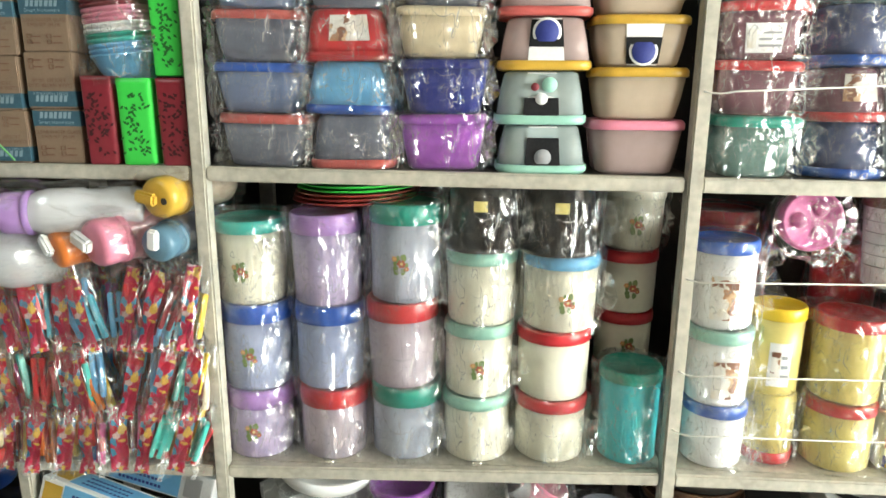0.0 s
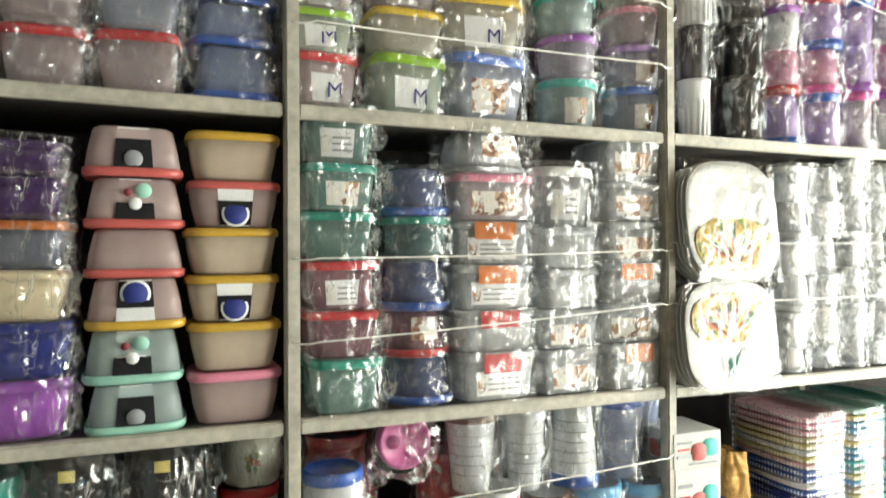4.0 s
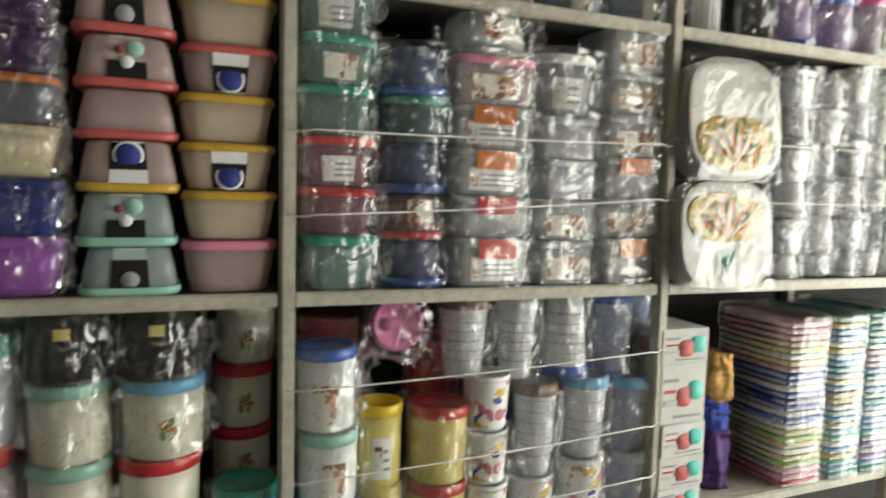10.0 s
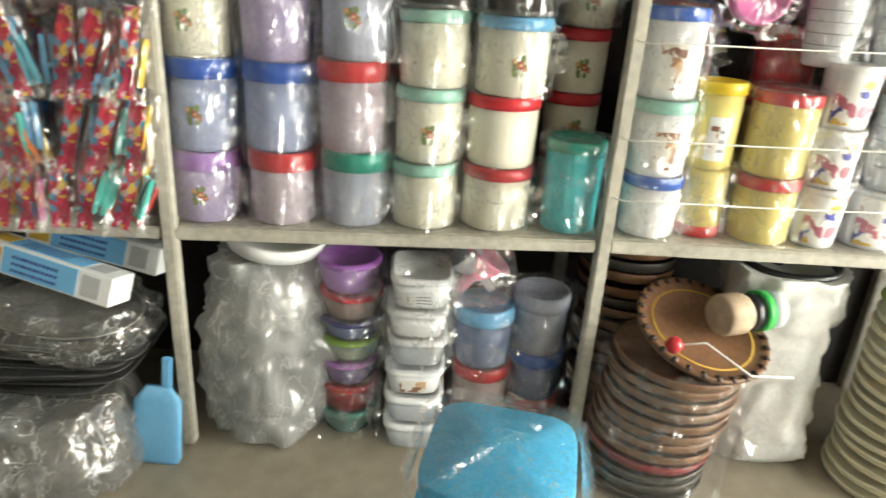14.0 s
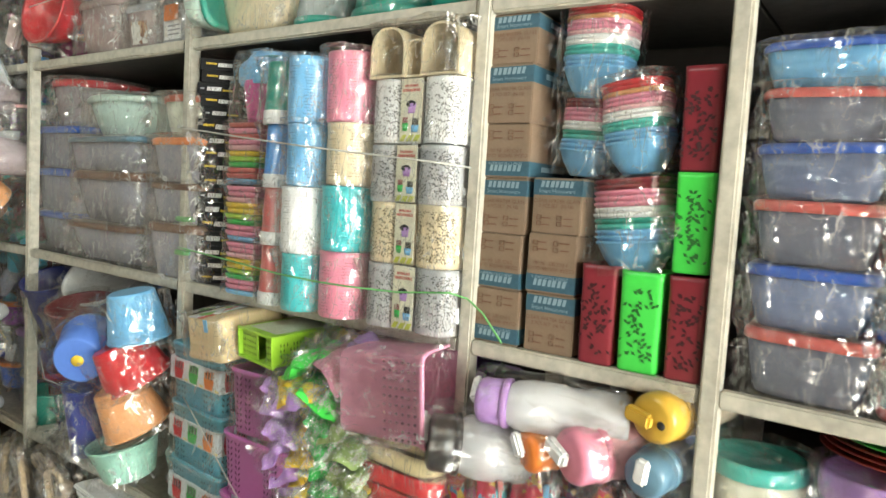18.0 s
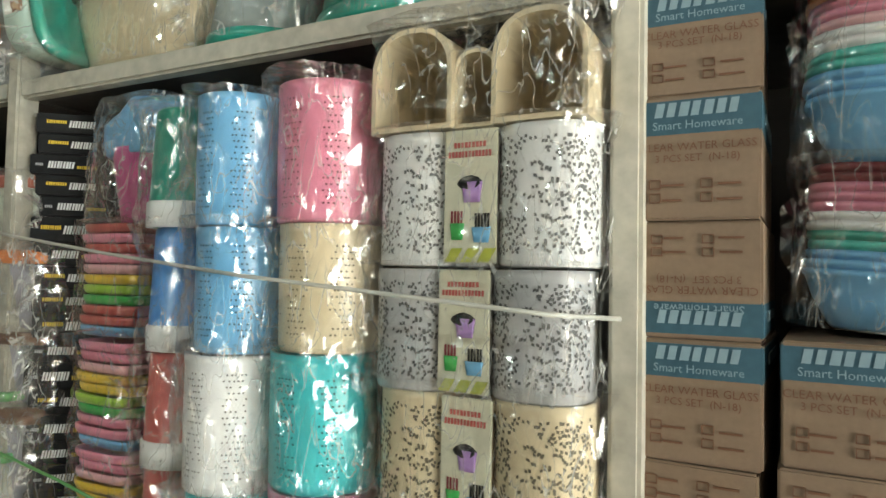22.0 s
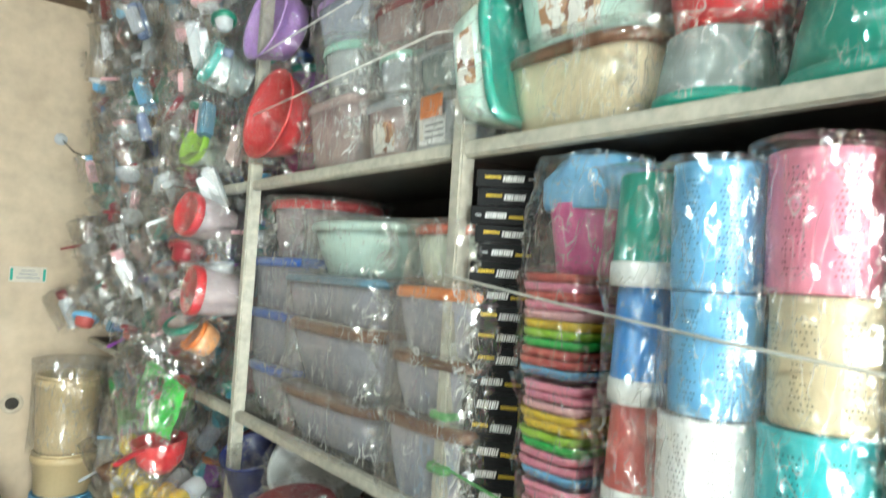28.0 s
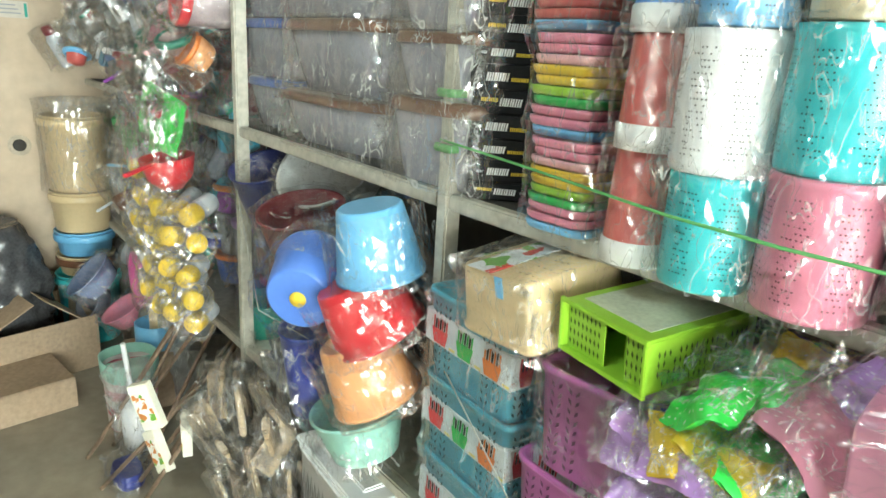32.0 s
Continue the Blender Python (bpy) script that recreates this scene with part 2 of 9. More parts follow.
INK = dict(
    red=(0.55, 0.03, 0.04), darkred=(0.22, 0.02, 0.03), maroon=(0.20, 0.018, 0.03), pink=(0.72, 0.25, 0.36), hotpink=(0.70, 0.10, 0.34),
    palepink=(0.75, 0.42, 0.46), orange=(0.70, 0.20, 0.04), peach=(0.70, 0.34, 0.15), yellow=(0.75, 0.52, 0.04), paleyellow=(0.74, 0.63, 0.22),
    lime=(0.30, 0.55, 0.04), green=(0.03, 0.42, 0.08), brightgreen=(0.05, 0.62, 0.08), darkgreen=(0.01, 0.17, 0.11), jade=(0.012, 0.29, 0.22),
    teal=(0.06, 0.48, 0.42), mint=(0.32, 0.60, 0.50), aqua=(0.05, 0.50, 0.54), sky=(0.16, 0.44, 0.72), steel=(0.10, 0.46, 0.60),
    blue=(0.03, 0.12, 0.50), navy=(0.015, 0.03, 0.22), royal=(0.028, 0.11, 0.47), lilac=(0.42, 0.24, 0.58), purple=(0.36, 0.10, 0.50),
    mauve=(0.46, 0.13, 0.38), darkpurple=(0.06, 0.02, 0.12), white=(0.78, 0.79, 0.80), cream=(0.76, 0.74, 0.62), beige=(0.68, 0.58, 0.40),
    sand=(0.62, 0.48, 0.28), grey=(0.28, 0.29, 0.31), black=(0.012, 0.012, 0.014), brown=(0.14, 0.06, 0.03), frost=(0.55, 0.59, 0.71),
    clear=(0.80, 0.83, 0.87), smoke=(0.36, 0.39, 0.50), frostgrey=(0.56, 0.55, 0.64), frostpink=(0.70, 0.54, 0.53), frostsand=(0.74, 0.62, 0.49), frostteal=(0.58, 0.68, 0.68),
    frostblue=(0.30, 0.38, 0.60), frostlilac=(0.55, 0.47, 0.71), frostrose=(0.62, 0.54, 0.62), frostsky=(0.45, 0.51, 0.73), milk=(0.84, 0.86, 0.90), clearpink=(0.78, 0.42, 0.58), clearlilac=(0.60, 0.46, 0.80), clearred=(0.70, 0.12, 0.14), cleargreen=(0.25, 0.62, 0.50), amber=(0.58, 0.36, 0.05), coral=(0.52, 0.11, 0.10), offwhite=(0.56, 0.56, 0.54), azure=(0.06, 0.27, 0.66), rust=(0.42, 0.09, 0.05), olive=(0.18, 0.26, 0.09), gold=(0.42, 0.24, 0.07), silver=(0.46, 0.47, 0.49), kraft=(0.20, 0.137, 0.092), bluegrey=(0.10, 0.20, 0.28), palemint=(0.50, 0.66, 0.60), palegreen=(0.58, 0.63, 0.52), cyanblue=(0.09, 0.42, 0.56), butter=(0.74, 0.66, 0.40), rosetext=(0.62, 0.30, 0.28), dullcard=(0.42, 0.39, 0.33), inkblue=(0.02, 0.02, 0.07), rosepink=(0.78, 0.33, 0.50), cornflower=(0.08, 0.18, 0.54), citron=(0.46, 0.50, 0.06), dustypink=(0.58, 0.24, 0.34))
SEE = dict(frost=0.28, clear=0.52, smoke=0.56, frostgrey=0.5, frostpink=0.5, frostsand=0.36, frostteal=0.56, frostblue=0.45, frostlilac=0.25, frostrose=0.25, frostsky=0.24, milk=0.16, clearpink=0.4, clearlilac=0.4, clearred=0.35, cleargreen=0.4)


def col(name):
    """The moulded-plastic material of a colour name."""
    if name in SEE:
        return milky("plastic_" + name, INK[name], 0.22, SEE[name])
    return solid("plastic_" + name, INK[name], 0.3, 0.06, 7.0, 0.04)


def body_col(name, lid):
    """See-through tubs: lid colour that light scatters into the clear body is mixed into its tint."""
    share = {"smoke": 0.46, "frostteal": 0.55, "clear": 0.27}.get(name, 0.0)
    if not share or lid not in ("red", "blue", "jade", "teal", "lime", "yellow", "purple", "pink", "lilac", "sky"):
        return col(name)
    mixed = [a * (1 - share) + b * share for a, b in zip(INK[name], INK[lid])]
    return milky("plastic_" + name + "_" + lid, mixed, 0.2, SEE[name])


def paper(name):
    return solid("paper_" + name, INK[name], 0.6, 0.08, 20.0, 0.1)


BLACKCARD = paper("black")
BLACKCARD.node_tree.nodes["Principled BSDF"].inputs["Specular IOR Level"].default_value = 0.12
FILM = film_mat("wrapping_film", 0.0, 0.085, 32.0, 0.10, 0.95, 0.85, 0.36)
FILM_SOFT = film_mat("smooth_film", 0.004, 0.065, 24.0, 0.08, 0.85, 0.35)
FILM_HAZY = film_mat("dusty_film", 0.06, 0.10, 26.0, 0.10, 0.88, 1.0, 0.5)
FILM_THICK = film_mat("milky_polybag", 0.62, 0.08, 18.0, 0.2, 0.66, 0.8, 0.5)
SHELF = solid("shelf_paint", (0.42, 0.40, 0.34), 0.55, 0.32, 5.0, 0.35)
# upper boards near-black: the shade between shelves is put into their colour
SHELF_SHADE = solid("shelf_board_shade", (0.04, 0.034, 0.028), 0.7, 0.3, 5.0, 0.3)
# wall colour lowered to near-black to carry the shade deep in the shelves
BACK = solid("back_wall_shade", (0.022, 0.018, 0.016), 0.75, 0.3, 3.0, 0.2)
FLOORM = solid("cement_floor", (0.30, 0.265, 0.205), 0.55, 0.22, 1.6, 0.25)
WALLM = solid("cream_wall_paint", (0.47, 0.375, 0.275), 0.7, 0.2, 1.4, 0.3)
# for the unseen wall behind the walker, darkened to weaken light bounced onto goods
DIMWALL = solid("darkened_shop_wall", (0.14, 0.125, 0.105), 0.7, 0.2, 1.4, 0.3)
CEILM = solid("ceiling_board", (0.18, 0.12, 0.075), 0.7, 0.3, 3.0, 0.3)
PLANKM = solid("bare_plank", (0.38, 0.29, 0.18), 0.65, 0.35, 4.0, 0.4)
STRINGM = solid("white_string", (0.78, 0.77, 0.74), 0.6, 0.05, 40.0, 0.1)
GREENSTR = solid("green_strap", (0.11, 0.36, 0.11), 0.45, 0.05, 40.0, 0.1)
PICTURE = print_mat("food_print", [(0.42, 0.22, 0.12), (0.62, 0.42, 0.26), (0.72, 0.68, 0.60), (0.24, 0.10, 0.06), (0.74, 0.72, 0.68)], 48.0, base=(0.74, 0.72, 0.68))
BRIGHTPRINT = print_mat("bright_print", [(0.52, 0.015, 0.04), (0.60, 0.05, 0.16), (0.06, 0.26, 0.42), (0.5, 0.02, 0.06), (0.66, 0.42, 0.08), (0.45, 0.02, 0.08), (0.62, 0.45, 0.46)], 60.0, base=(0.5, 0.02, 0.07))
CUPPRINT = print_mat("cup_print", [(0.8, 0.8, 0.8), (0.05, 0.06, 0.32), (0.8, 0.8, 0.8), (0.62, 0.42, 0.06), (0.8, 0.8, 0.8), (0.8, 0.8, 0.8), (0.5, 0.16, 0.22), (0.8, 0.8, 0.8)], 42.0, base=(0.82, 0.82, 0.8))
VEGPRINT = print_mat("vegetable_print", [(0.7, 0.55, 0.05), (0.55, 0.2, 0.05), (0.15, 0.35, 0.05), (0.8, 0.78, 0.7)], 38.0, base=(0.8, 0.78, 0.72))

# ---------------------------------------------------------------- mesh helpers
MESHES = {}


def ring(n, w, d, seg):
    """Outline of a rounded shape, w by d across; n = 2 is an ellipse, larger n squarer."""
    pts = []
    for k in range(seg):
        a = 2 * math.pi * (k + 0.5) / seg
        c, s = math.cos(a), math.sin(a)
        pts.append((math.copysign(abs(c) ** (2 / n), c) * w / 2, math.copysign(abs(s) ** (2 / n), s) * d / 2))
    return pts


def loft(profile, w, d, n=2.0, seg=28, close=True):
    """Rings of one outline at (scale, z) steps, with caps at both ends."""
    bm = bmesh.new()
    pts = ring(n, w, d, seg)
    rows = []
    for s, z in profile:
        if s < 1e-4:
            rows.append([bm.verts.new((0, 0, z))])
        else:
            rows.append([bm.verts.new((x * s, y * s, z)) for x, y in pts])
    for a, b in zip(rows, rows[1:]):
        for k in range(seg):
            j = (k + 1) % seg
            if len(a) == 1 and len(b) == 1:
                continue
            if len(a) == 1:
                bm.faces.new((a[0], b[j], b[k]))
            elif len(b) == 1:
                bm.faces.new((a[k], a[j], b[0]))
            else:
                bm.faces.new((a[k], a[j], b[j], b[k]))
    if close:
        if len(rows[0]) > 1:
            bm.faces.new(rows[0][::-1])
        if len(rows[-1]) > 1:
            bm.faces.new(rows[-1])
    for f in bm.faces:
        f.smooth = len(f.verts) <= 4
    return bm


def box_bm(w, d, h, bev=0.003, at=(0, 0, 0)):
    """A box on its base with rounded edges."""
    bm = bmesh.new()
    bmesh.ops.create_cube(bm, size=1.0, matrix=Matrix.Translation((at[0], at[1], at[2] + h / 2)) @ Matrix.Diagonal((w, d, h, 1)))
    if bev:
        bmesh.ops.bevel(bm, geom=bm.edges[:], offset=min(bev, 0.3 * min(w, d, h)), segments=2, affect="EDGES")
    return bm


def join_bm(bms):
    out = bmesh.new()
    for b in bms:
        me = bpy.data.meshes.new("tmp")
        b.to_mesh(me)
        b.free()
        out.from_mesh(me)
        bpy.data.meshes.remove(me)
    return out


def mesh(key, make, material):
    """A mesh made once for each key."""
    full = (key, material.name)
    if full not in MESHES:
        bm = make()
        bm.normal_update()
        me = bpy.data.meshes.new(str(key[0]))
        bm.to_mesh(me)
        bm.free()
        me.materials.append(material)
        MESHES[full] = me
    return MESHES[full]


def part(name, bm, material, parent, label="", m=None):
    """One bmesh, or a ready mesh, as one mesh object under a thing or a part."""
    if isinstance(bm, bmesh.types.BMesh):
        me = bpy.data.meshes.new(name)
        bm.normal_update()
        bm.to_mesh(me)
        bm.free()
        me.materials.append(material)
    else:
        me = bm
    ob = new(name, me)
    ob.parent = parent
    if m is not None:
        ob.matrix_basis = m
    if label:
        tagged(ob, label)
    return ob


def thing(name, label, category, m, group=""):
    ob = new(name)
    ob.empty_display_size = 0.05
    ob.matrix_basis = m
    return tagged(ob, label, category, group)


def piece(name, bm, material, label, category, m=None, group="", kind=""):
    """A thing that is one mesh."""
    me = bpy.data.meshes.new(name)
    bm.normal_update()
    bm.to_mesh(me)
    bm.free()
    me.materials.append(material)
    ob = new(name, me)
    if m is not None:
        ob.matrix_basis = m
    return tagged(ob, label, category, group, kind)


def q(v):
    return round(v / 0.004) * 0.004


def film_bm(w, d, h, n, seed, tail=True, bag=0.008):
    """A loose film shell round a thing: flat crumpled facets, ruffled edges and a gathered tail."""
    rnd = random.Random(seed)
    seg, rows = 38, 9
    bm = bmesh.new()
    off = Vector((seed * 3.7, seed * 1.3, seed * 2.1))
    grid = []
    for r in range(rows + 1):
        v = r / rows
        z = h * 1.015 * v + 0.001
        flare = max(0.0, abs(v - 0.5) * 2 - 0.62) / 0.38
        row = []
        for k, (x, y) in enumerate(ring(n, w + 2 * bag, d + 2 * bag, seg)):
            p = Vector((x, y, z))
            lobe = max(0.0, noise.noise(Vector((x * 16, y * 16, v * 3)) + off) + 0.15)
            nz = noise.noise(p * 14 + off) * 0.7 + abs(noise.noise(Vector((x * 75, y * 75, z * 12)) + off)) * 0.9 + rnd.uniform(-0.3, 0.3) + flare * lobe * 2.6 * (0.5 if r == 0 else 1) + flare * rnd.uniform(-0.3, 0.7)
            out = Vector((x, y, 0)).normalized()
            row.append(bm.verts.new(p + out * max(nz, -0.6) * bag * (0.45 if r == 0 else 1.0) + Vector((0, 0, rnd.uniform(-1, 1) * 0.35 * h / rows if 0 < r < rows else 0))))
        grid.append(row)
    for a, b in zip(grid, grid[1:]):
        for k in range(seg):
            j = (k + 1) % seg
            if rnd.random() < 0.5:
                bm.faces.new((a[k], a[j], b[j]))
                bm.faces.new((a[k], b[j], b[k]))
            else:
                bm.faces.new((a[k], a[j], b[k]))
                bm.faces.new((a[j], b[j], b[k]))
    mid = [bm.verts.new((v.co.x * 0.6, v.co.y * 0.6, h * 1.02 + rnd.uniform(0, 1.2) * bag)) for v in grid[-1]]
    top = bm.verts.new((0, 0, h * 1.02 + bag))
    for k in range(seg):
        j = (k + 1) % seg
        bm.faces.new((grid[-1][k], grid[-1][j], mid[j]))
        bm.faces.new((grid[-1][k], mid[j], mid[k]))
        bm.faces.new((mid[k], mid[j], top))
    if tail:
        for side in ((-1, 1) if rnd.random() < 0.5 else (rnd.choice((-1, 1)),)):
            a0 = Vector((side * w * 0.44, -d * 0.40, h * rnd.uniform(0.3, 0.8)))
            prev = None
            reach, folds = rnd.uniform(0.025, 0.05), 11
            for k in range(folds + 1):
                ang = math.pi * (k / folds - 0.5) * 1.3
                tip = a0 + Vector((side * reach * math.cos(ang) * rnd.uniform(0.5, 0.9), -0.010 - 0.02 * (k % 2), reach * math.sin(ang)))
                cur = (bm.verts.new(a0 + Vector((0, -0.004 * (k % 2), 0.006 * math.sin(ang)))), bm.verts.new(tip))
                if prev:
                    bm.faces.new((prev[0], cur[0], cur[1], prev[1]))
                prev = cur
    return bm


WRAPS = random.Random(5)


def wrap(parent, w, d, h, n=2.0, material=None, tail=True, name="film_wrap"):
    material = material or FILM
    seed = WRAPS.randrange(4)
    me = mesh(("film", round(w / 0.012), round(d / 0.012), round(h / 0.012), n, seed, tail),
              lambda: film_bm(round(w / 0.012) * 0.012 + 0.004, round(d / 0.012) * 0.012 + 0.004, round(h / 0.012) * 0.012 + 0.004, n, seed, tail), material)
    return part(name, me, material, parent, "crumpled clear plastic film")


def patch_bm(w, d, n, a0, a1, z0, z1, s0=1.0, s1=1.0, steps=6, lift=0.0012):
    """A sticker that follows the side of a lofted shape. Angles in degrees from the front."""
    bm = bmesh.new()
    rows = []
    for k in range(steps + 1):
        a = radians(-90 + a0 + (a1 - a0) * k / steps)
        c, s = math.cos(a), math.sin(a)
        x, y = math.copysign(abs(c) ** (2 / n), c) * w / 2, math.copysign(abs(s) ** (2 / n), s) * d / 2
        g = Vector((x, y, 0)).normalized() * lift
        rows.append((bm.verts.new((x * s0 + g.x, y * s0 + g.y, z0)), bm.verts.new((x * s1 + g.x, y * s1 + g.y, z1))))
    for a, b in zip(rows, rows[1:]):
        f = bm.faces.new((a[0], b[0], b[1], a[1]))
        f.smooth = True
    return bm


def tube_between(a, b, r, seg=8):
    a, b = Vector(a), Vector(b)
    bm = bmesh.new()
    bmesh.ops.create_cone(bm, cap_ends=True, segments=seg, radius1=r, radius2=r, depth=(b - a).length,
                          matrix=Matrix.Translation((a + b) / 2) @ (b - a).to_track_quat("Z", "Y").to_matrix().to_4x4())
    for f in bm.faces:
        f.smooth = len(f.verts) == 4
    return bm


def rod_path(pts, r, seg=6):
    """A bent rod or string through points."""
    bm = bmesh.new()
    rows = []
    for k, p in enumerate(pts):
        a, b = Vector(pts[max(k - 1, 0)]), Vector(pts[min(k + 1, len(pts) - 1)])
        turn = (b - a).to_track_quat("Z", "Y").to_matrix()
        rows.append([bm.verts.new(Vector(p) + turn @ Vector((r * math.cos(2 * math.pi * j / seg), r * math.sin(2 * math.pi * j / seg), 0))) for j in range(seg)])
    for a, b in zip(rows, rows[1:]):
        for k in range(seg):
            f = bm.faces.new((a[k], a[(k + 1) % seg], b[(k + 1) % seg], b[k]))
            f.smooth = True
    bm.faces.new(rows[0][::-1])
    bm.faces.new(rows[-1])
    return bm

# ---------------------------------------------------------------- the place
S1, S2, S3, S4 = 0.630, 1.280, 1.950, 2.625
THICK, DEPTH = 0.024, 0.42
POSTS = (-3.345, -2.425, -1.469, -0.497, -0.021, 0.981, 1.975, 2.960, 3.860)
LEFT, RIGHT, FRONT, TOP = -4.40, 4.05, -3.2, 3.15


def slab(name, x0, x1, y0, y1, z0, z1, material, label, category="wall", bev=0.0):
    return piece(name, box_bm(x1 - x0, y1 - y0, z1 - z0, bev, ((x0 + x1) / 2, (y0 + y1) / 2, z0)), material, label, category, kind="structure")


slab("floor", LEFT - 0.1, RIGHT + 0.1, FRONT - 0.1, 0.6, -0.12, 0.0, FLOORM, "bare cement shop floor, dusty and worn", "floor")
slab("wall_north", LEFT - 0.1, RIGHT, 0.46, 0.6, 0.0, TOP, BACK, "wall behind the shelving, coloured near-black for the shelf shade", "wall")
slab("wall_west", LEFT - 0.12, LEFT, FRONT, 0.46, 0.0, TOP, WALLM, "cream painted plaster end wall with stains", "wall")
slab("wall_south", LEFT - 0.12, RIGHT, FRONT - 0.12, FRONT, 0.0, TOP, DIMWALL, "unseen plaster wall, darkened to cut bounced light", "wall")
slab("ceiling", LEFT - 0.12, RIGHT, FRONT - 0.12, 0.6, TOP, TOP + 0.12, CEILM, "brown boarded ceiling", "ceiling")
slab("beam", LEFT, LEFT + 0.16, FRONT, 0.46, 2.98, TOP - 0.002, CEILM, "dark brown timber beam along the wall", "beam", 0.008)

rack = thing("shelf_rack", "long wooden shop rack with worn off-white paint", "shelving", pose(0, 0, 0))
for px in POSTS:
    tall = S4 + 0.02 if px > 3.5 else TOP - 0.003
    part("post", box_bm(0.030, 0.036, tall, 0.004, (px + 0.002, 0.018 - 0.004, 0)), SHELF, rack)
    part("back_post", box_bm(0.036, 0.036, tall, 0.004, (px, 0.435, 0)), SHELF, rack)
ends = (LEFT + 0.002,) + POSTS
# the boards sag and slope a little from post to post
DROP = {S3: (0.020, 0.020, 0.020, 0.020, 0.016, 0.006, 0.0, 0.0, 0.0, 0.0), S1: (-0.011, -0.011, -0.011, -0.020, -0.026, -0.024, 0.002, 0.000, -0.002, -0.004), S2: (0.020, 0.018, 0.018, 0.013, 0.012, 0.011, 0.003, -0.006, -0.014, -0.016)}
for sz in (S1, S2, S3, S4):
    for k, (xa, xb) in enumerate(zip(ends, ends[1:])):
        if sz == S4 and xb > 3.5:
            xb = 3.52
        da, db = DROP.get(sz, (0,) * 12)[k], DROP.get(sz, (0,) * 12)[k + 1]
        tilt = pose((xa + xb) / 2, 0, sz + (da + db) / 2, 0, -math.degrees(math.atan2(db - da, xb - xa)), 0)
        lip = part("shelf_lip", box_bm(xb - xa - 0.033, 0.026, 0.030, 0.004, (0, 0.013, -0.029)), SHELF, rack, m=tilt)
        part("shelf_board", box_bm(xb - xa - 0.004, DEPTH - 0.03, THICK, 0.002, (0, 0.028 + (DEPTH - 0.03) / 2, -THICK)), SHELF_SHADE if sz > 1.0 else SHELF, rack, m=tilt)

# unseen tube lamps added on the ceiling behind the walker to light the goods
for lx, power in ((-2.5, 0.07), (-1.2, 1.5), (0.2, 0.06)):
    lamp = thing("added_tube_light", "white fluorescent tube light, unseen, added to light the shelves", "ceiling lamp", pose(lx, -1.75, TOP - 0.07), "tube lights")
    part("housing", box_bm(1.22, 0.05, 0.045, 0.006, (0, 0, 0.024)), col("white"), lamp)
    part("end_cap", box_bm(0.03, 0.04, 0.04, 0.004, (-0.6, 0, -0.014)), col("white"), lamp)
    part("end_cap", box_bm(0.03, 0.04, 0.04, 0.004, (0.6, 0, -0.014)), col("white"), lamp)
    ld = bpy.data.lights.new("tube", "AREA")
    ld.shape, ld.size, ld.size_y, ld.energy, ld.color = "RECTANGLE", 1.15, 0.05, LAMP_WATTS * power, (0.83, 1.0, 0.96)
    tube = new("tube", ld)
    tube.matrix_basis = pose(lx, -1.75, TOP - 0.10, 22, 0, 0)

# daylight of the street through the open side entrance
day = bpy.data.lights.new("daylight", "AREA")
day.shape, day.size, day.size_y, day.energy, day.color = "RECTANGLE", 3.1, 2.3, DAY_WATTS, (0.95, 1.0, 0.93)
new("daylight", day).matrix_basis = pose(RIGHT + 0.13, -1.5, 1.22, 90, 0, 90)


# ---------------------------------------------------------------- kinds of goods
WORD = dict(frost="frosted bluish", clear="clear", smoke="smoky grey", frostpink="frosted pinkish", frostsand="frosted sand-coloured",
            frostteal="frosted pale teal", frostblue="frosted blue", jade="dark jade green", aqua="turquoise", sky="sky blue", steel="dull blue",
            royal="royal blue", navy="navy blue", mauve="mauve pink", palepink="pale pink", hotpink="hot pink", darkpurple="dark purple",
            lime="lime green", frostgrey="frosted pale grey", frostlilac="frosted lilac", frostrose="frosted rose", frostsky="frosted sky blue", milk="milky white", clearpink="see-through pink", clearlilac="see-through lilac", clearred="see-through red", cleargreen="see-through green", dustypink="dusty pink", rosepink="rose pink", cornflower="cornflower blue", brightgreen="bright green", darkgreen="dark green", paleyellow="pale yellow", darkred="dark red", bluegrey="blue-grey", kraft="brown")


def word(c):
    return WORD.get(c, c)


def decal_bm(w, s, h, seed):
    """A small bunch of flowers and leaves laid on a round side, as thin raised discs."""
    rnd = random.Random(seed)
    bm = bmesh.new()

    def spot(u, v, ru, rv, slot, lift):
        vs = []
        for k in range(9):
            a = 2 * math.pi * k / 9
            ang = radians(-90) + (u + ru * math.cos(a)) / (w * s / 2)
            r = w * s / 2 + lift
            vs.append(bm.verts.new((r * math.cos(ang), r * math.sin(ang), v + rv * math.sin(a))))
        f = bm.faces.new(vs)
        f.material_index = slot
    for k in range(9):
        spot(rnd.uniform(-0.02, 0.02), h * 0.42 + rnd.uniform(-0.02, 0.018), rnd.uniform(0.003, 0.006), rnd.uniform(0.004, 0.009), 1, 0.0010)
    for cx, cz, big, slot in ((0.003, h * 0.42, 0.0085, 0), (-0.012, h * 0.47, 0.0055, 2), (0.014, h * 0.37, 0.005, 0)):
        for j in range(6):
            a = 2 * math.pi * j / 6
            spot(cx + big * 0.7 * math.cos(a), cz + big * 0.7 * math.sin(a), big * 0.42, big * 0.42, slot, 0.0014)
        spot(cx, cz, big * 0.35, big * 0.35, 3, 0.0018)
    return bm


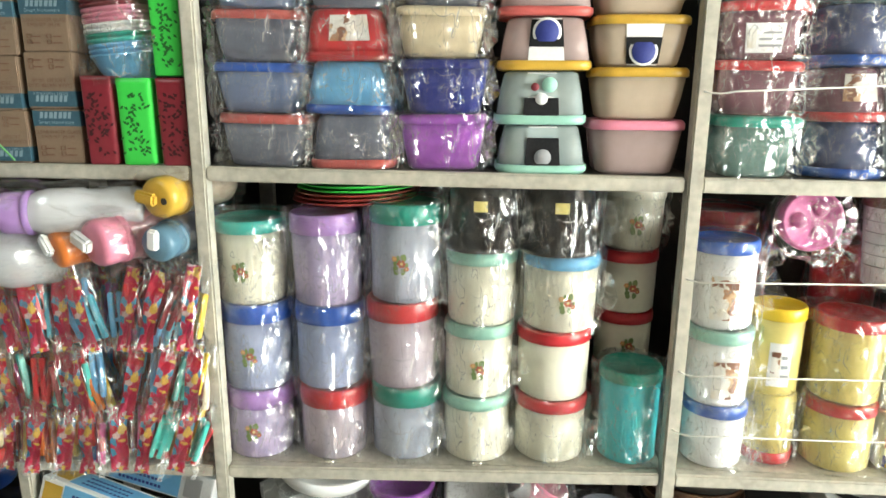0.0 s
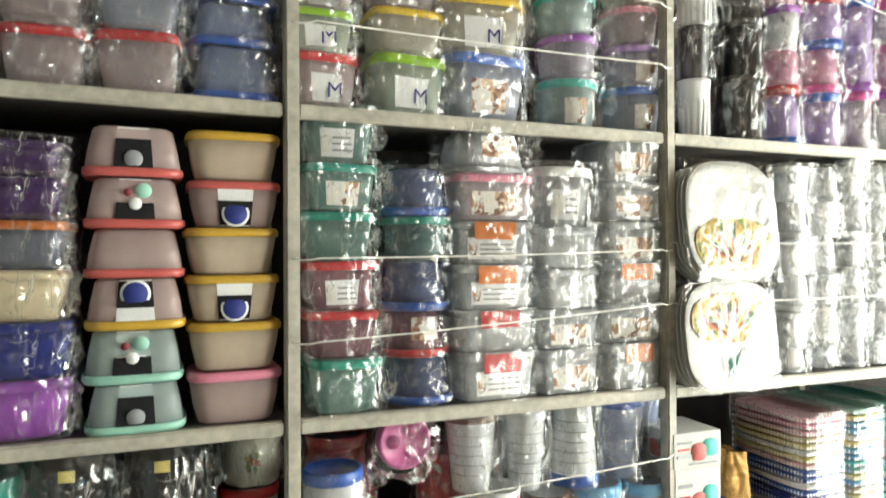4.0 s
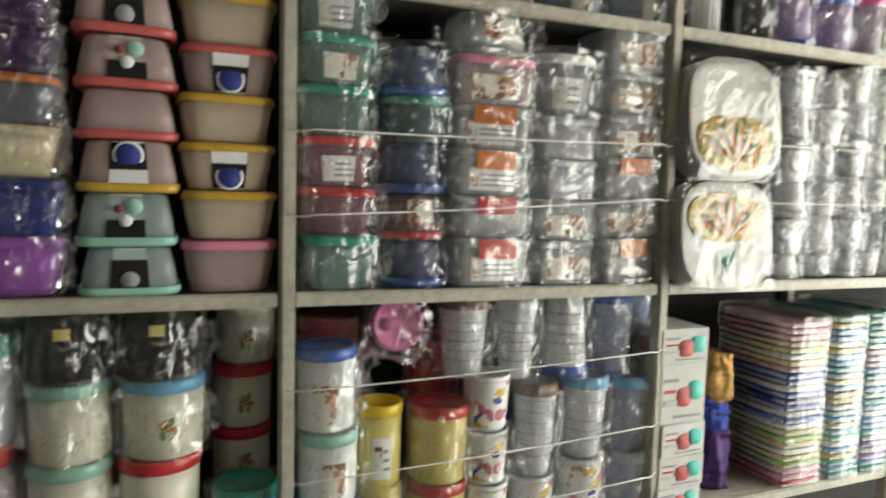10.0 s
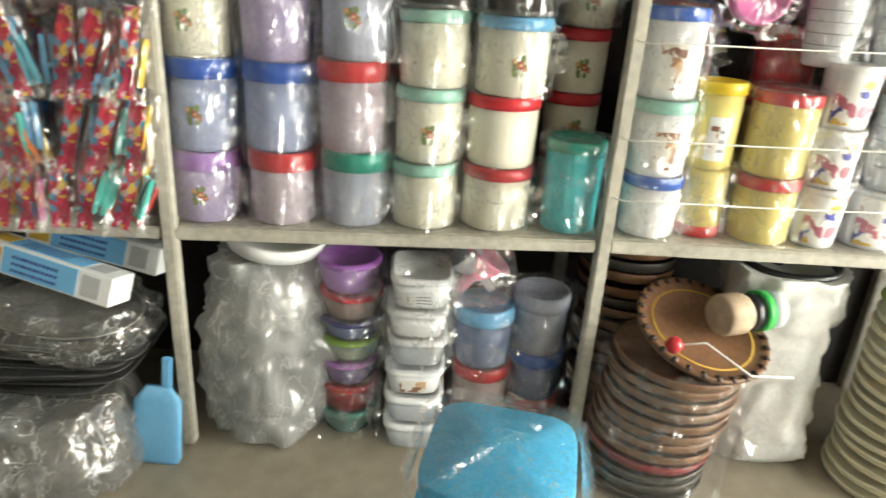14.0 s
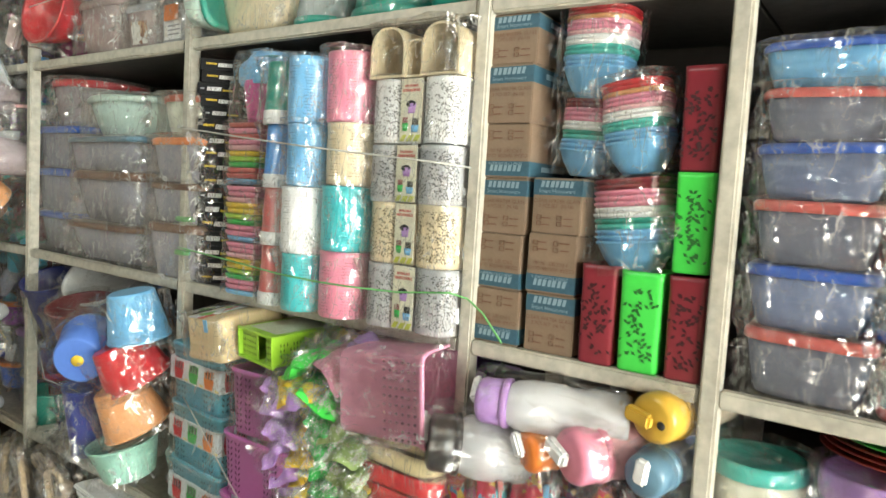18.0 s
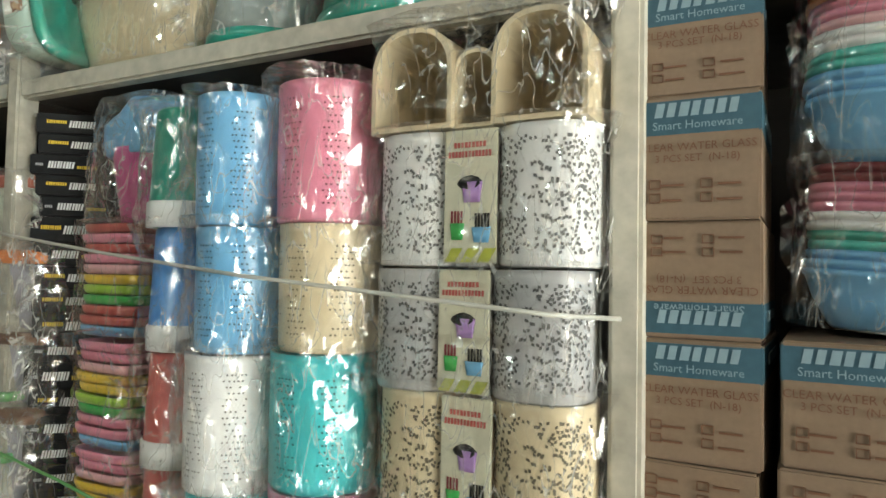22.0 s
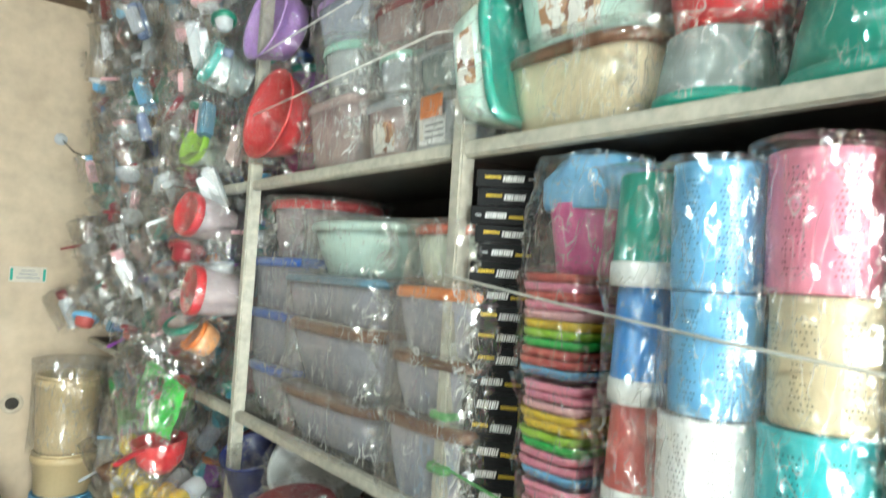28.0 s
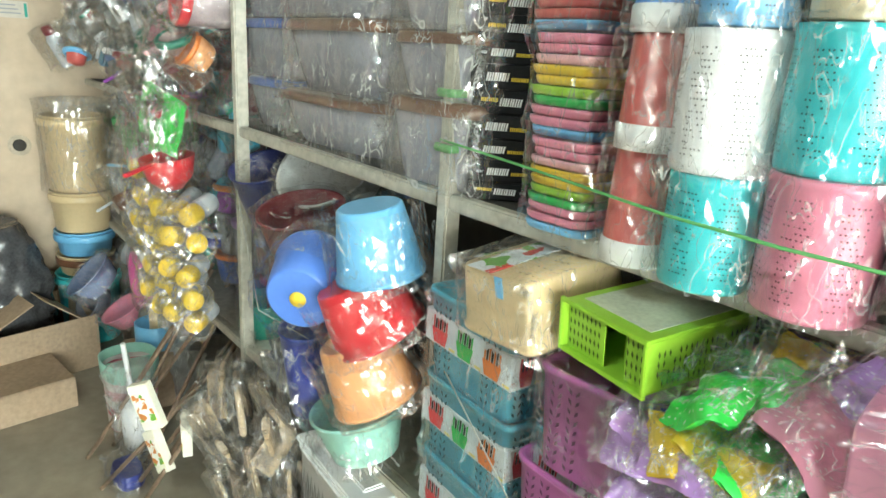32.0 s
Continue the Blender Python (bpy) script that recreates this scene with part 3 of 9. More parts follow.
def decal(key, w, s, h, parent):
    full = ("decal",) + key
    if full not in MESHES:
        bm = decal_bm(w, s, h, 3)
        me = bpy.data.meshes.new("flower_decal")
        bm.to_mesh(me)
        bm.free()
        for c in ("rust", "olive", "peach", "paleyellow"):
            me.materials.append(paper(c))
        MESHES[full] = me
    return part("flower_decal", MESHES[full], None, parent, "red and orange flower print")


def text_mesh(words, size):
    """Words as a flat mesh, facing the front."""
    full = ("words", words, size)
    if full not in MESHES:
        cu = bpy.data.curves.new("words", "FONT")
        cu.body, cu.size, cu.align_x, cu.resolution_u = words, size, "CENTER", 2
        tmp = new("words", cu)
        me = bpy.data.meshes.new_from_object(tmp.evaluated_get(bpy.context.evaluated_depsgraph_get()))
        bpy.data.objects.remove(tmp)
        me.materials.clear()
        me.materials.append(paper("brown"))
        MESHES[full] = me
    return MESHES[full]


def letter_mesh(words, size=0.05, ink=None):
    full = ("letter", words, size)
    if full not in MESHES:
        me = text_mesh(words, size).copy()
        me.materials.clear()
        me.materials.append(ink or paper("navy"))
        MESHES[full] = me
    return MESHES[full]


def side_at(profile, z):
    for (s0, z0), (s1, z1) in zip(profile, profile[1:]):
        if z0 <= z <= z1 and z1 > z0:
            return s0 + (s1 - s0) * (z - z0) / (z1 - z0)
    return profile[-1][0]


def vessel(name, category, shape, m, w, d, h, c1, c2, opts, group):
    """A closed tub, canister or bowl: body, lid, sometimes a sticker and a film wrap.
    opts: w film, W dusty film, f flower print, l white label, p picture label, c clips, b banded sleeve, u upside down."""
    n = dict(round=2.0, square=4.6, oval=2.7, box=7.0)[shape]
    w, d, h = q(w), q(d), q(h)
    straight = name == "canister"
    lidh = min(0.034, h * (0.24 if straight else 0.2)) if not (straight and c1.startswith("frost")) else min(0.056, h * 0.34)
    b0 = 0.93 if straight else 0.80 if shape != "box" else 0.9
    b1 = 0.955
    zt = h - lidh * 0.7
    prof = [(b0 * 0.9, 0.0), (b0, 0.006), (b0 + (b1 - b0) * 0.55, zt * 0.5), (b1, zt)]
    lid = [(0.965, zt - 0.004), (0.995, zt - 0.003), (1.0, zt + lidh * 0.35), (0.985, h - 0.004), (0.95, h), (0.86, h), (0.84, h - 0.004), (0.0, h - 0.004)]
    wrapped = " in film" if "w" in opts.lower() else ""
    turned = "upturned " if "u" in opts and len(word(c1)) < 12 else ""
    look_ = f"{turned}{word(c1)} {name.replace('_', ' ')} with {word(c2)} lid{wrapped}"
    ob = thing(name, look_, category, m, group)
    flip = pose(0, 0, h, 0, 180, 0) if "u" in opts else None
    key = (name, shape, w, d, h)
    seg = 32 if shape == "round" else 36
    body = part("body", mesh(("body",) + key, lambda: loft(prof, w, d, n, seg), body_col(c1, c2)), None, ob, m=flip)
    part("lid", mesh(("lid",) + key, lambda: loft(lid, w, d, n, seg, False), col(c2)), None, ob, f"{word(c2)} plastic lid", m=flip)
    if "f" in opts and shape == "round":
        decal(key, w, side_at(prof, h * 0.42), h, body)
    if "l" in opts or "p" in opts:
        mat_ = PICTURE if "p" in opts else paper("white")
        a = 30 if shape in ("round", "oval") else 14
        part("label", mesh(("label",) + key, lambda: patch_bm(w, d, n, -a, a * 0.6, h * 0.12, h * 0.62, side_at(prof, h * 0.12), side_at(prof, h * 0.62)), mat_), None, body, "printed paper label")
        if "m" in opts:
            part("lettering", letter_mesh("M"), None, body, "dark blue letter", m=pose(w * 0.1, -d * 0.5 * side_at(prof, h * 0.3) - 0.003, h * 0.2, 90, 0, 0))
        elif "l" in opts:
            part("label_print", mesh(("labelp",) + key, lambda: patch_bm(w, d, n, -a * 0.8, -a * 0.2, h * 0.2, h * 0.52, side_at(prof, h * 0.2), side_at(prof, h * 0.52), lift=0.0022), PICTURE), None, body, "small food picture")
            for k in range(3):
                part("text_bar", mesh(("lbar", k) + key, lambda: patch_bm(w, d, n, -a * 0.1, a * (0.5 - 0.1 * k), h * (0.22 + 0.11 * k), h * (0.26 + 0.11 * k), side_at(prof, h * (0.22 + 0.11 * k)), side_at(prof, h * (0.26 + 0.11 * k)), lift=0.0022), paper("grey")), None, body)
    if "b" in opts or "B" in opts or "K" in opts:
        def strip(key_, a_, v0, v1, lift, c, label_=""):
            part(key_, mesh((key_, a_, v0, v1, lift) + key, lambda: patch_bm(w, d, n, -a_, a_, h * v0, zt * v1, side_at(prof, h * v0), side_at(prof, zt * v1), lift=lift), paper(c)), None, body, label_)

        def spot(key_, u, v, size, c, lift):
            part(key_, mesh((key_, size, c), lambda: loft([(0, -0.0004), (1, -0.0004), (0.97, 0.0004), (0, 0.0004)], size, size, 2.0, 20, False), paper(c)), None, body, m=pose(u * w, -d / 2 * side_at(prof, h * v) - lift, h * v, 84, 0, 0))
        strip("paper_band", 6.4, 0.03, 0.97, 0.002, "white", "white paper sleeve band")
        if "K" in opts:
            strip("band_print", 6.2, 0.26, 0.97, 0.003, "black", "black printed panel on the sleeve")
            spot("badge", 0.0, 0.66, 0.034, "grey", 0.0055)
        elif "b" in opts:
            strip("band_print", 6.2, 0.50, 0.97, 0.003, "black", "black printed panel on the sleeve")
            spot("tab", 0.0, 0.52, 0.024, "white", 0.0055)
            spot("pot_picture", -0.08, 0.26, 0.03, "mint", 0.0055)
            spot("pot_picture", 0.07, 0.3, 0.016, "maroon", 0.0055)
        else:
            strip("band_print", 6.2, 0.06, 0.66, 0.003, "black", "black panel on the sleeve")
            spot("badge_ring", 0.0, 0.30, 0.056, "white", 0.0055)
            spot("badge", 0.0, 0.30, 0.046, "navy", 0.0068)
    if "c" in opts:
        part("clip", mesh(("clip",) + key, lambda: patch_bm(w, d, n, -24 if n < 3 else -4, 24 if n < 3 else 4, h * 0.58, h * 0.98, 0.99, 1.01, lift=0.004), col("red" if "o" not in opts else "orange")), None, ob, "coloured locking clip")
    if "w" in opts:
        wrap(ob, w, d, h, 2.0 if shape == "round" else 3.4)
    if "W" in opts:
        wrap(ob, w * 1.01, d + 0.012, h, 2.0 if shape == "round" else 3.4, FILM_HAZY)
    return ob


def cup(name, category, m, w, d, h, c1, c2, opts, group):
    """An open-topped tumbler, mug, jug or pot. opts: h handle, r ribs, n shade lines of nested rims, p print, u upside
    down, w film, t tall taper.
    """
    w, h = q(w), q(h)
    b = 0.72 if "t" in opts else 0.84
    prof = [(b * 0.92, 0.0), (b, 0.004), (0.975, h - 0.012), (1.0, h - 0.011), (1.0, h), (0.94, h), (b * 0.93, 0.01), (0.0, 0.009)]
    what = {"h": " with a handle"}.get("h" if "h" in opts else "", "")
    ob = thing(name, f"{word(c1)} plastic {name.replace('_', ' ')}{what}" + (" in clear film" if "w" in opts else " on the shelf"), category, m, group)
    flip = pose(0, 0, h, 0, 180, 0) if "u" in opts else None
    key = (name, w, h, b)
    body = part("body", mesh(("cupbody",) + key, lambda: loft(prof, w, w, 2.0, 28), col(c1)), None, ob, m=flip)
    if c2:
        part("rim", mesh(("cuprim",) + key, lambda: loft([(0.98, h - 0.03), (1.02, h - 0.028), (1.02, h + 0.001), (0.9, h + 0.002)], w, w, 2.0, 28, False), col(c2)), None, ob, f"{word(c2)} rim", m=flip)
    if "r" in opts:
        for k in range(9):
            a = math.pi * (k + 0.5) / 9 + math.pi
            part("rib", mesh(("rib",) + key, lambda: box_bm(0.008, 0.006, h * 0.62, 0.002), col(c1)), None, body,
                 m=pose(math.cos(a) * w * 0.45, math.sin(a) * w * 0.45, h * 0.05, 0, 0, math.degrees(a) + 90))
    if "n" in opts:
        # grey rings paint the shadow lines between nested rims
        for k in range(6):
            part("nested_rim_shade", mesh(("nest", k) + key, lambda: loft([(0.99, 0.0), (1.015, 0.001), (1.015, 0.003), (0.99, 0.004)], w * (b + (0.975 - b) * (0.22 + 0.12 * k)), w * (b + (0.975 - b) * (0.22 + 0.12 * k)), 2.0, 28, False), col("grey")), None, body,
                 m=pose(0, 0, h * (0.22 + 0.12 * k)))
    if "p" in opts:
        part("print", mesh(("cupprint",) + key, lambda: patch_bm(w, w, 2.0, -60, 60, h * 0.08, h * 0.9, b + 0.02, 0.975 - 0.004, 10), CUPPRINT), None, body, "coloured leaf and flower print")
    if "y" in opts:
        part("tag", mesh(("cuptag",) + key, lambda: patch_bm(w, w, 2.0, -6, 14, h * 0.2, h * 0.36, 0.97, 0.95), paper("paleyellow")), None, body, "small yellow tag")
    if "h" in opts:
        pts = [(w * 0.44, 0, h * 0.86), (w * 0.68, 0, h * 0.82), (w * 0.74, 0, h * 0.6), (w * 0.68, 0, h * 0.34), (w * 0.42, 0, h * 0.2)]
        part("handle", mesh(("handle",) + key, lambda: rod_path(pts, 0.006), col(c1)), None, body)
    if "w" in opts:
        wrap(ob, w, w, h, 2.0)
    return ob


def blocks_bm(n, w, h, y, x=0.0, z=0.0, slant=0.0):
    """A row of plain letter-size blocks."""
    rnd = random.Random(n)
    bm = bmesh.new()
    step = w / n
    for k in range(n):
        u, g = x - w / 2 + step * k, step * rnd.uniform(0.62, 0.84)
        bm.faces.new([bm.verts.new(v) for v in ((u, y, z), (u + g, y, z), (u + g + slant * h, y, z + h), (u + slant * h, y, z + h))])
    return bm


def carton(name, category, m, w, d, h, c1, c2, opts, group):
    """A cardboard box. opts: g glassware print, k kitchen appliance print, s small stripe."""
    w, d, h = q(w), q(d), q(h)
    key = (w, d, h)
    base = paper(c1)
    text = {"g": "brown cardboard carton with a blue printed band", "k": "white printed cardboard box with pictures", "r": "slim black box with yellow and white print", "q": "white cardboard box with pink and brown print", "v": "slim black box standing on end, coloured spine", "j": "tall printed cardboard box with small pictures"}
    ob = thing(name, text.get(opts[:1], "printed cardboard box"), category, m, group)
    part("carton_body", mesh(("carton",) + key, lambda: box_bm(w, d, h, 0.002), base), None, ob)
    f = -d / 2 - 0.0012
    if opts[:1] == "g":
        up = "u" not in opts
        zb = h * 0.68 if up else 0.003
        part("blue_band", mesh(("band", w, d, h, up), lambda: box_bm(w + 0.001, d + 0.001, h * 0.32 - 0.003, 0.001, (0, 0, zb)), solid("band_blue", (0.025, 0.085, 0.125), 0.6, 0.15, 12, 0.1)), None, ob, "faded blue band")
        tagged(part("brand_bar", mesh(("bar", w, h, up), lambda: blocks_bm(7, w * 0.70, h * 0.115, f, 0.0, zb + h * 0.15, 0.2), solid("faded_blue_ink", (0.20, 0.30, 0.36), 0.6, 0.1, 14, 0.05)), None, ob, "pale blue lettering blocks", m=None if up else pose(0, 0, 2 * zb + h * 0.36, 0, 180, 0)), kind="stuff")
        part("tag_line", letter_mesh("Smart Homeware", 0.0105, solid("faded_blue_ink", (0.20, 0.30, 0.36))), None, ob, m=pose(0, f - 0.0004, zb + h * 0.05, 90, 0, 0) if up else pose(0, f - 0.0004, h * 0.29, 90, 180, 0))
        for sx in (-1, 1):
            part("brand_bar", mesh(("sidebar", d, w, h, up, sx), lambda: box_bm(0.0016, d * 0.5, h * 0.09, 0.0, (sx * (w / 2 + 0.0008), 0, zb + h * 0.12)), solid("faded_blue_ink", (0.16, 0.27, 0.33))), None, ob)
        for words, size, zz in (("CLEAR WATER GLASS", 0.0100, 0.555), ("3 PCS SET  (N-18)", 0.0094, 0.465)):
            part("lettering", text_mesh(words, size), None, ob, m=pose(0, f - 0.0006, h * zz, 90, 0, 0) if up else pose(0, f - 0.0006, h * (1 - zz), 90, 180, 0))
        for xx, zz in ((-0.34, 0.14), (0.08, 0.14), (-0.34, 0.25), (0.08, 0.25)):
            part("tick_box", mesh(("tick", w, h), lambda: join_bm([box_bm(w * 0.09, 0.0012, h * 0.008, 0.0), box_bm(w * 0.09, 0.0012, h * 0.008, 0.0, (0, 0, h * 0.07)), box_bm(w * 0.008, 0.0012, h * 0.07, 0.0, (-w * 0.045, 0, 0)), box_bm(w * 0.008, 0.0012, h * 0.07, 0.0, (w * 0.045, 0, 0))]), paper("brown")), None, ob, m=pose(w * xx, f, h * (zz if up else 0.95 - zz)))
        for ww, xx, zz in ((0.2, -0.2, 0.27), (0.18, 0.26, 0.27), (0.16, -0.2, 0.15), (0.2, 0.26, 0.15)):
            part("print_line", mesh(("line", ww, w, h), lambda: box_bm(w * ww, 0.0012, h * 0.018, 0.0), paper("brown")), None, ob, m=pose(w * xx, f, h * (zz if up else 1 - zz)))
    elif opts[:1] == "k":
        for face, wide in ((0, w), (1, d)):
            turn_ = pose(0, 0, 0) if not face else pose(0, 0, 0, 0, 0, -90)
            g = -(d if not face else w) / 2 - 0.0012
            disc = lambda: loft([(0, -0.0008), (1, -0.0008), (0.96, 0.0008), (0, 0.0008)], (min(h * 0.6, wide * 0.34) if "picture" in group else min(wide, h) * 0.2), (min(h * 0.5, wide * 0.36) if "picture" in group else min(wide, h) * 0.26), 2.8, 18, False)
            for k, (c, u, v) in enumerate((("coral", 0.02, 0.44), ("teal" if "picture" in group else "grey", 0.26, 0.54))):
                part("picture", mesh(("kdisc", face, k) + key, disc, paper(c)), None, ob, "printed pot picture", m=turn_ @ pose(wide * u, g, h * v, 90, 0, 0))
            for k, (c, u, v, ww, hh) in enumerate((("grey", -0.28, 0.7, 0.3, 0.06), ("red", -0.30, 0.52, 0.24, 0.05), ("silver", -0.28, 0.3, 0.3, 0.1), ("grey", 0.1, 0.1, 0.6, 0.04))):
                part("text_bar", mesh(("kbar", face, k) + key, lambda: box_bm(wide * ww, 0.0016, h * hh, 0.0), paper(c)), None, ob, m=turn_ @ pose(wide * u, g, h * v))
    elif opts[:1] == "r":
        tagged(part("brand_bar", mesh(("rbar",) + key, lambda: blocks_bm(9, w * 0.34, h * 0.34, f, -w * 0.10, h * 0.33, 0.2), paper("white")), None, ob, "white lettering blocks"), kind="stuff")
        tagged(part("yellow_bar", mesh(("ybar",) + key, lambda: blocks_bm(9, w * 0.26, h * 0.16, f, w * 0.24, h * 0.34), paper("yellow")), None, ob), kind="stuff")
        tagged(part("small_bar", mesh(("sbar",) + key, lambda: blocks_bm(4, w * 0.10, h * 0.13, f, -w * 0.37, h * 0.42), paper("silver")), None, ob), kind="stuff")
    elif opts[:1] == "q":
        for face, wide in ((0, w), (1, d)):
            turn_ = pose(0, 0, 0) if not face else pose(0, 0, 0, 0, 0, -90)
            g = -(d if not face else w) / 2 - 0.0012
            for k, (c, u, v, ww, hh) in enumerate((("palepink", 0, 0.05, 0.94, 0.42), ("brown", -0.1, 0.62, 0.6, 0.09), ("maroon", 0.05, 0.26, 0.5, 0.1), ("orange", 0.3, 0.78, 0.24, 0.1), ("grey", -0.2, 0.12, 0.4, 0.05))):
                part("print_panel", mesh(("qbar", face, k) + key, lambda: box_bm(wide * ww, 0.0016 + 0.0008 * (k > 0), h * hh, 0.0), paper(c)), None, ob, m=turn_ @ pose(wide * u, g, h * v))
    elif opts[:1] == "j":
        ink = {"w": "rosetext", "b": "bluegrey", "p": "coral"}[opts[1:2]]
        for face, wide in ((0, w), (1, d)):
            turn_ = pose(0, 0, 0) if not face else pose(0, 0, 0, 0, 0, 90)
            g = -(d if not face else w) / 2 - 0.0012
            for k, v in enumerate((0.06, 0.20, 0.62, 0.74)):
                tagged(part("print_line", mesh(("jline", face, k) + key, lambda: blocks_bm(6 + k, wide * 0.8, h * (0.02 if k % 2 else 0.04), g, 0, h * v), paper(ink)), None, ob, m=turn_), kind="stuff")
            part("picture", mesh(("jpic", face) + key, lambda: loft([(0, -0.0006), (1, -0.0006), (0.96, 0.0006), (0, 0.0006)], wide * 0.6, h * 0.2, 2.4, 16, False), paper("gold")), None, ob, "printed juicer picture", m=turn_ @ pose(0, g, h * 0.44, 90, 0, 0))
    elif opts[:1] == "v":
        for k, (c, x0, z0, ww, hh) in enumerate((("white", -0.1, 0.3, 0.3, 0.42), ("yellow", 0.25, 0.12, 0.16, 0.76), ("red", 0.25, 0.02, 0.16, 0.10))):
            part("spine_bar", mesh(("vbar", k) + key, lambda: box_bm(w * ww, 0.0016, h * hh, 0.0, (w * x0, f, h * z0)), paper(c)), None, ob)
    return ob


GOODS = dict(
    can=(vessel, "canister", "canister", "round"), tub=(vessel, "food_tub", "food container", "square"), bowl=(vessel, "round_tub", "food container", "round"),
    oval=(vessel, "oval_tub", "food container", "oval"), lock=(vessel, "lunch_box", "food container", "box"),
    cup=(cup, "plastic_cup", "cup", None), jug=(cup, "plastic_jug", "jug", None), pot=(cup, "flower_pot", "pot", None),
    glassbox=(carton, "glassware_carton", "box", None), printbox=(carton, "appliance_carton", "box", None), slimbox=(carton, "cutter_box", "box", None))
JIG = random.Random(11)


SWAY = random.Random(41)


def stack(x, y, z, w, items, depth=0.0, group="", turn=0.0):
    """Goods piled on one another from the height z. items: (kind, height, colour, second colour, options)."""
    for kind, h, c1, c2, opts in items:
        maker, name, category, shape = GOODS[kind]
        full, w = w, (w * JIG.uniform(0.84, 1.06) if maker is cup else w)
        d = depth or (w if shape in ("round", None) else w * 0.82)
        m = pose(x + JIG.uniform(-0.004, 0.004), y + d / 2 + JIG.uniform(0, 0.006), z, 0, 0, turn + JIG.uniform(-2.5, 2.5))
        if kind == "slimbox":
            m = m @ pose(JIG.uniform(-0.006, 0.006), 0, 0, 0, 0, JIG.uniform(-5, 5)) @ (pose(0, 0, q(h), 0, 180, 0) if JIG.random() < 0.6 else pose(0, 0, 0))
        if "w" in opts and maker is vessel:
            m = m @ pose(SWAY.uniform(-0.005, 0.005), SWAY.uniform(0.0, 0.008), 0, SWAY.uniform(-0.7, 0.7), SWAY.uniform(-1.2, 1.2), SWAY.uniform(-5, 5))
        if maker is vessel:
            vessel(name, category, shape, m, w, d, h, c1, c2, opts, group)
        else:
            maker(name, category, m, w, d, h, c1, c2, opts, group)
        z += q(h) + 0.001
        w = full
    return z


def tower(x, y, z, rows, group=""):
    """A pile whose pieces differ in width. rows: (width, shift, kind, height, colour, second colour, options)."""
    for w, dx, kind, h, c1, c2, opts in rows:
        z = stack(x + dx, y, z, w, [(kind, h, c1, c2, opts)], group=group)
    return z


# ---------------------------------------------------------------- special goods
def dots_bm(points, sx, sz, lean=0.0):
    """Small openings drawn as thin slivers facing outwards at (position, outward angle)."""
    bm = bmesh.new()
    for p, ang, k in points:
        m = Matrix.Translation(p) @ Matrix.Rotation(ang, 4, "Z") @ Matrix.Rotation(lean * (1 if k % 2 else -1), 4, "Y")
        vs = [bm.verts.new(m @ Vector(v)) for v in ((-sx, 0, 0), (0, 0, -sz), (sx, 0, 0), (0, 0, sz))]
        bm.faces.new(vs)
    return bm


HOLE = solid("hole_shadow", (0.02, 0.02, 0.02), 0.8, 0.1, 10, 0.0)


# shade inside holes painted on the surface: the body colour at one fifth
def hole_shade(c):
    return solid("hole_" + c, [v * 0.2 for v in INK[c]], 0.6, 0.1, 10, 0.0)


def holder(x, y, z, w, h, c, deep=True, label="", group="cutlery holders", parent=None, lx=0.0, dense=False, film=True):
    """A round perforated cutlery holder in clear film."""
    w, h = q(w), q(h)
    ob = thing("cutlery_holder", label or f"{word(c)} perforated round cutlery holder wrapped in clear film", "utensil holder", pose(x, y + w / 2, z, 0, 0, JIG.uniform(-4, 4)), group)
    body = part("body", mesh(("holder", w, h), lambda: loft([(0.93, 0), (0.97, 0.004), (0.99, h * 0.5), (0.985, h - 0.012), (1.0, h - 0.01), (1.0, h), (0.93, h), (0.91, 0.01), (0, 0.008)], w, w, 2.0, 36), col(c)), None, ob)
    rnd = random.Random(3)

    def cuts():
        pts = []
        for band in (-48, -6, 44):
            for r in range(int(h / 0.0066) - 5):
                for k in range(5):
                    if rnd.random() < 0.8:
                        a = radians(-90 + band + (k - 2) * 5.2 + (2.6 if r % 2 else 0) + rnd.uniform(-1.2, 1.2))
                        pts.append(((math.cos(a) * w * 0.5, math.sin(a) * w * 0.5, 0.02 + r * 0.0066), a + math.pi / 2, r + k))
        return dots_bm(pts, 0.0016, 0.0013, 0.5)
    tagged(part("hole_pattern", mesh(("cuts", w, h, dense), cuts, hole_shade(c)), None, body, "rows of small punched holes"), kind="stuff")
    if film:
        wrap(ob, w, w, h, 2.0, tail=False)
    return ob


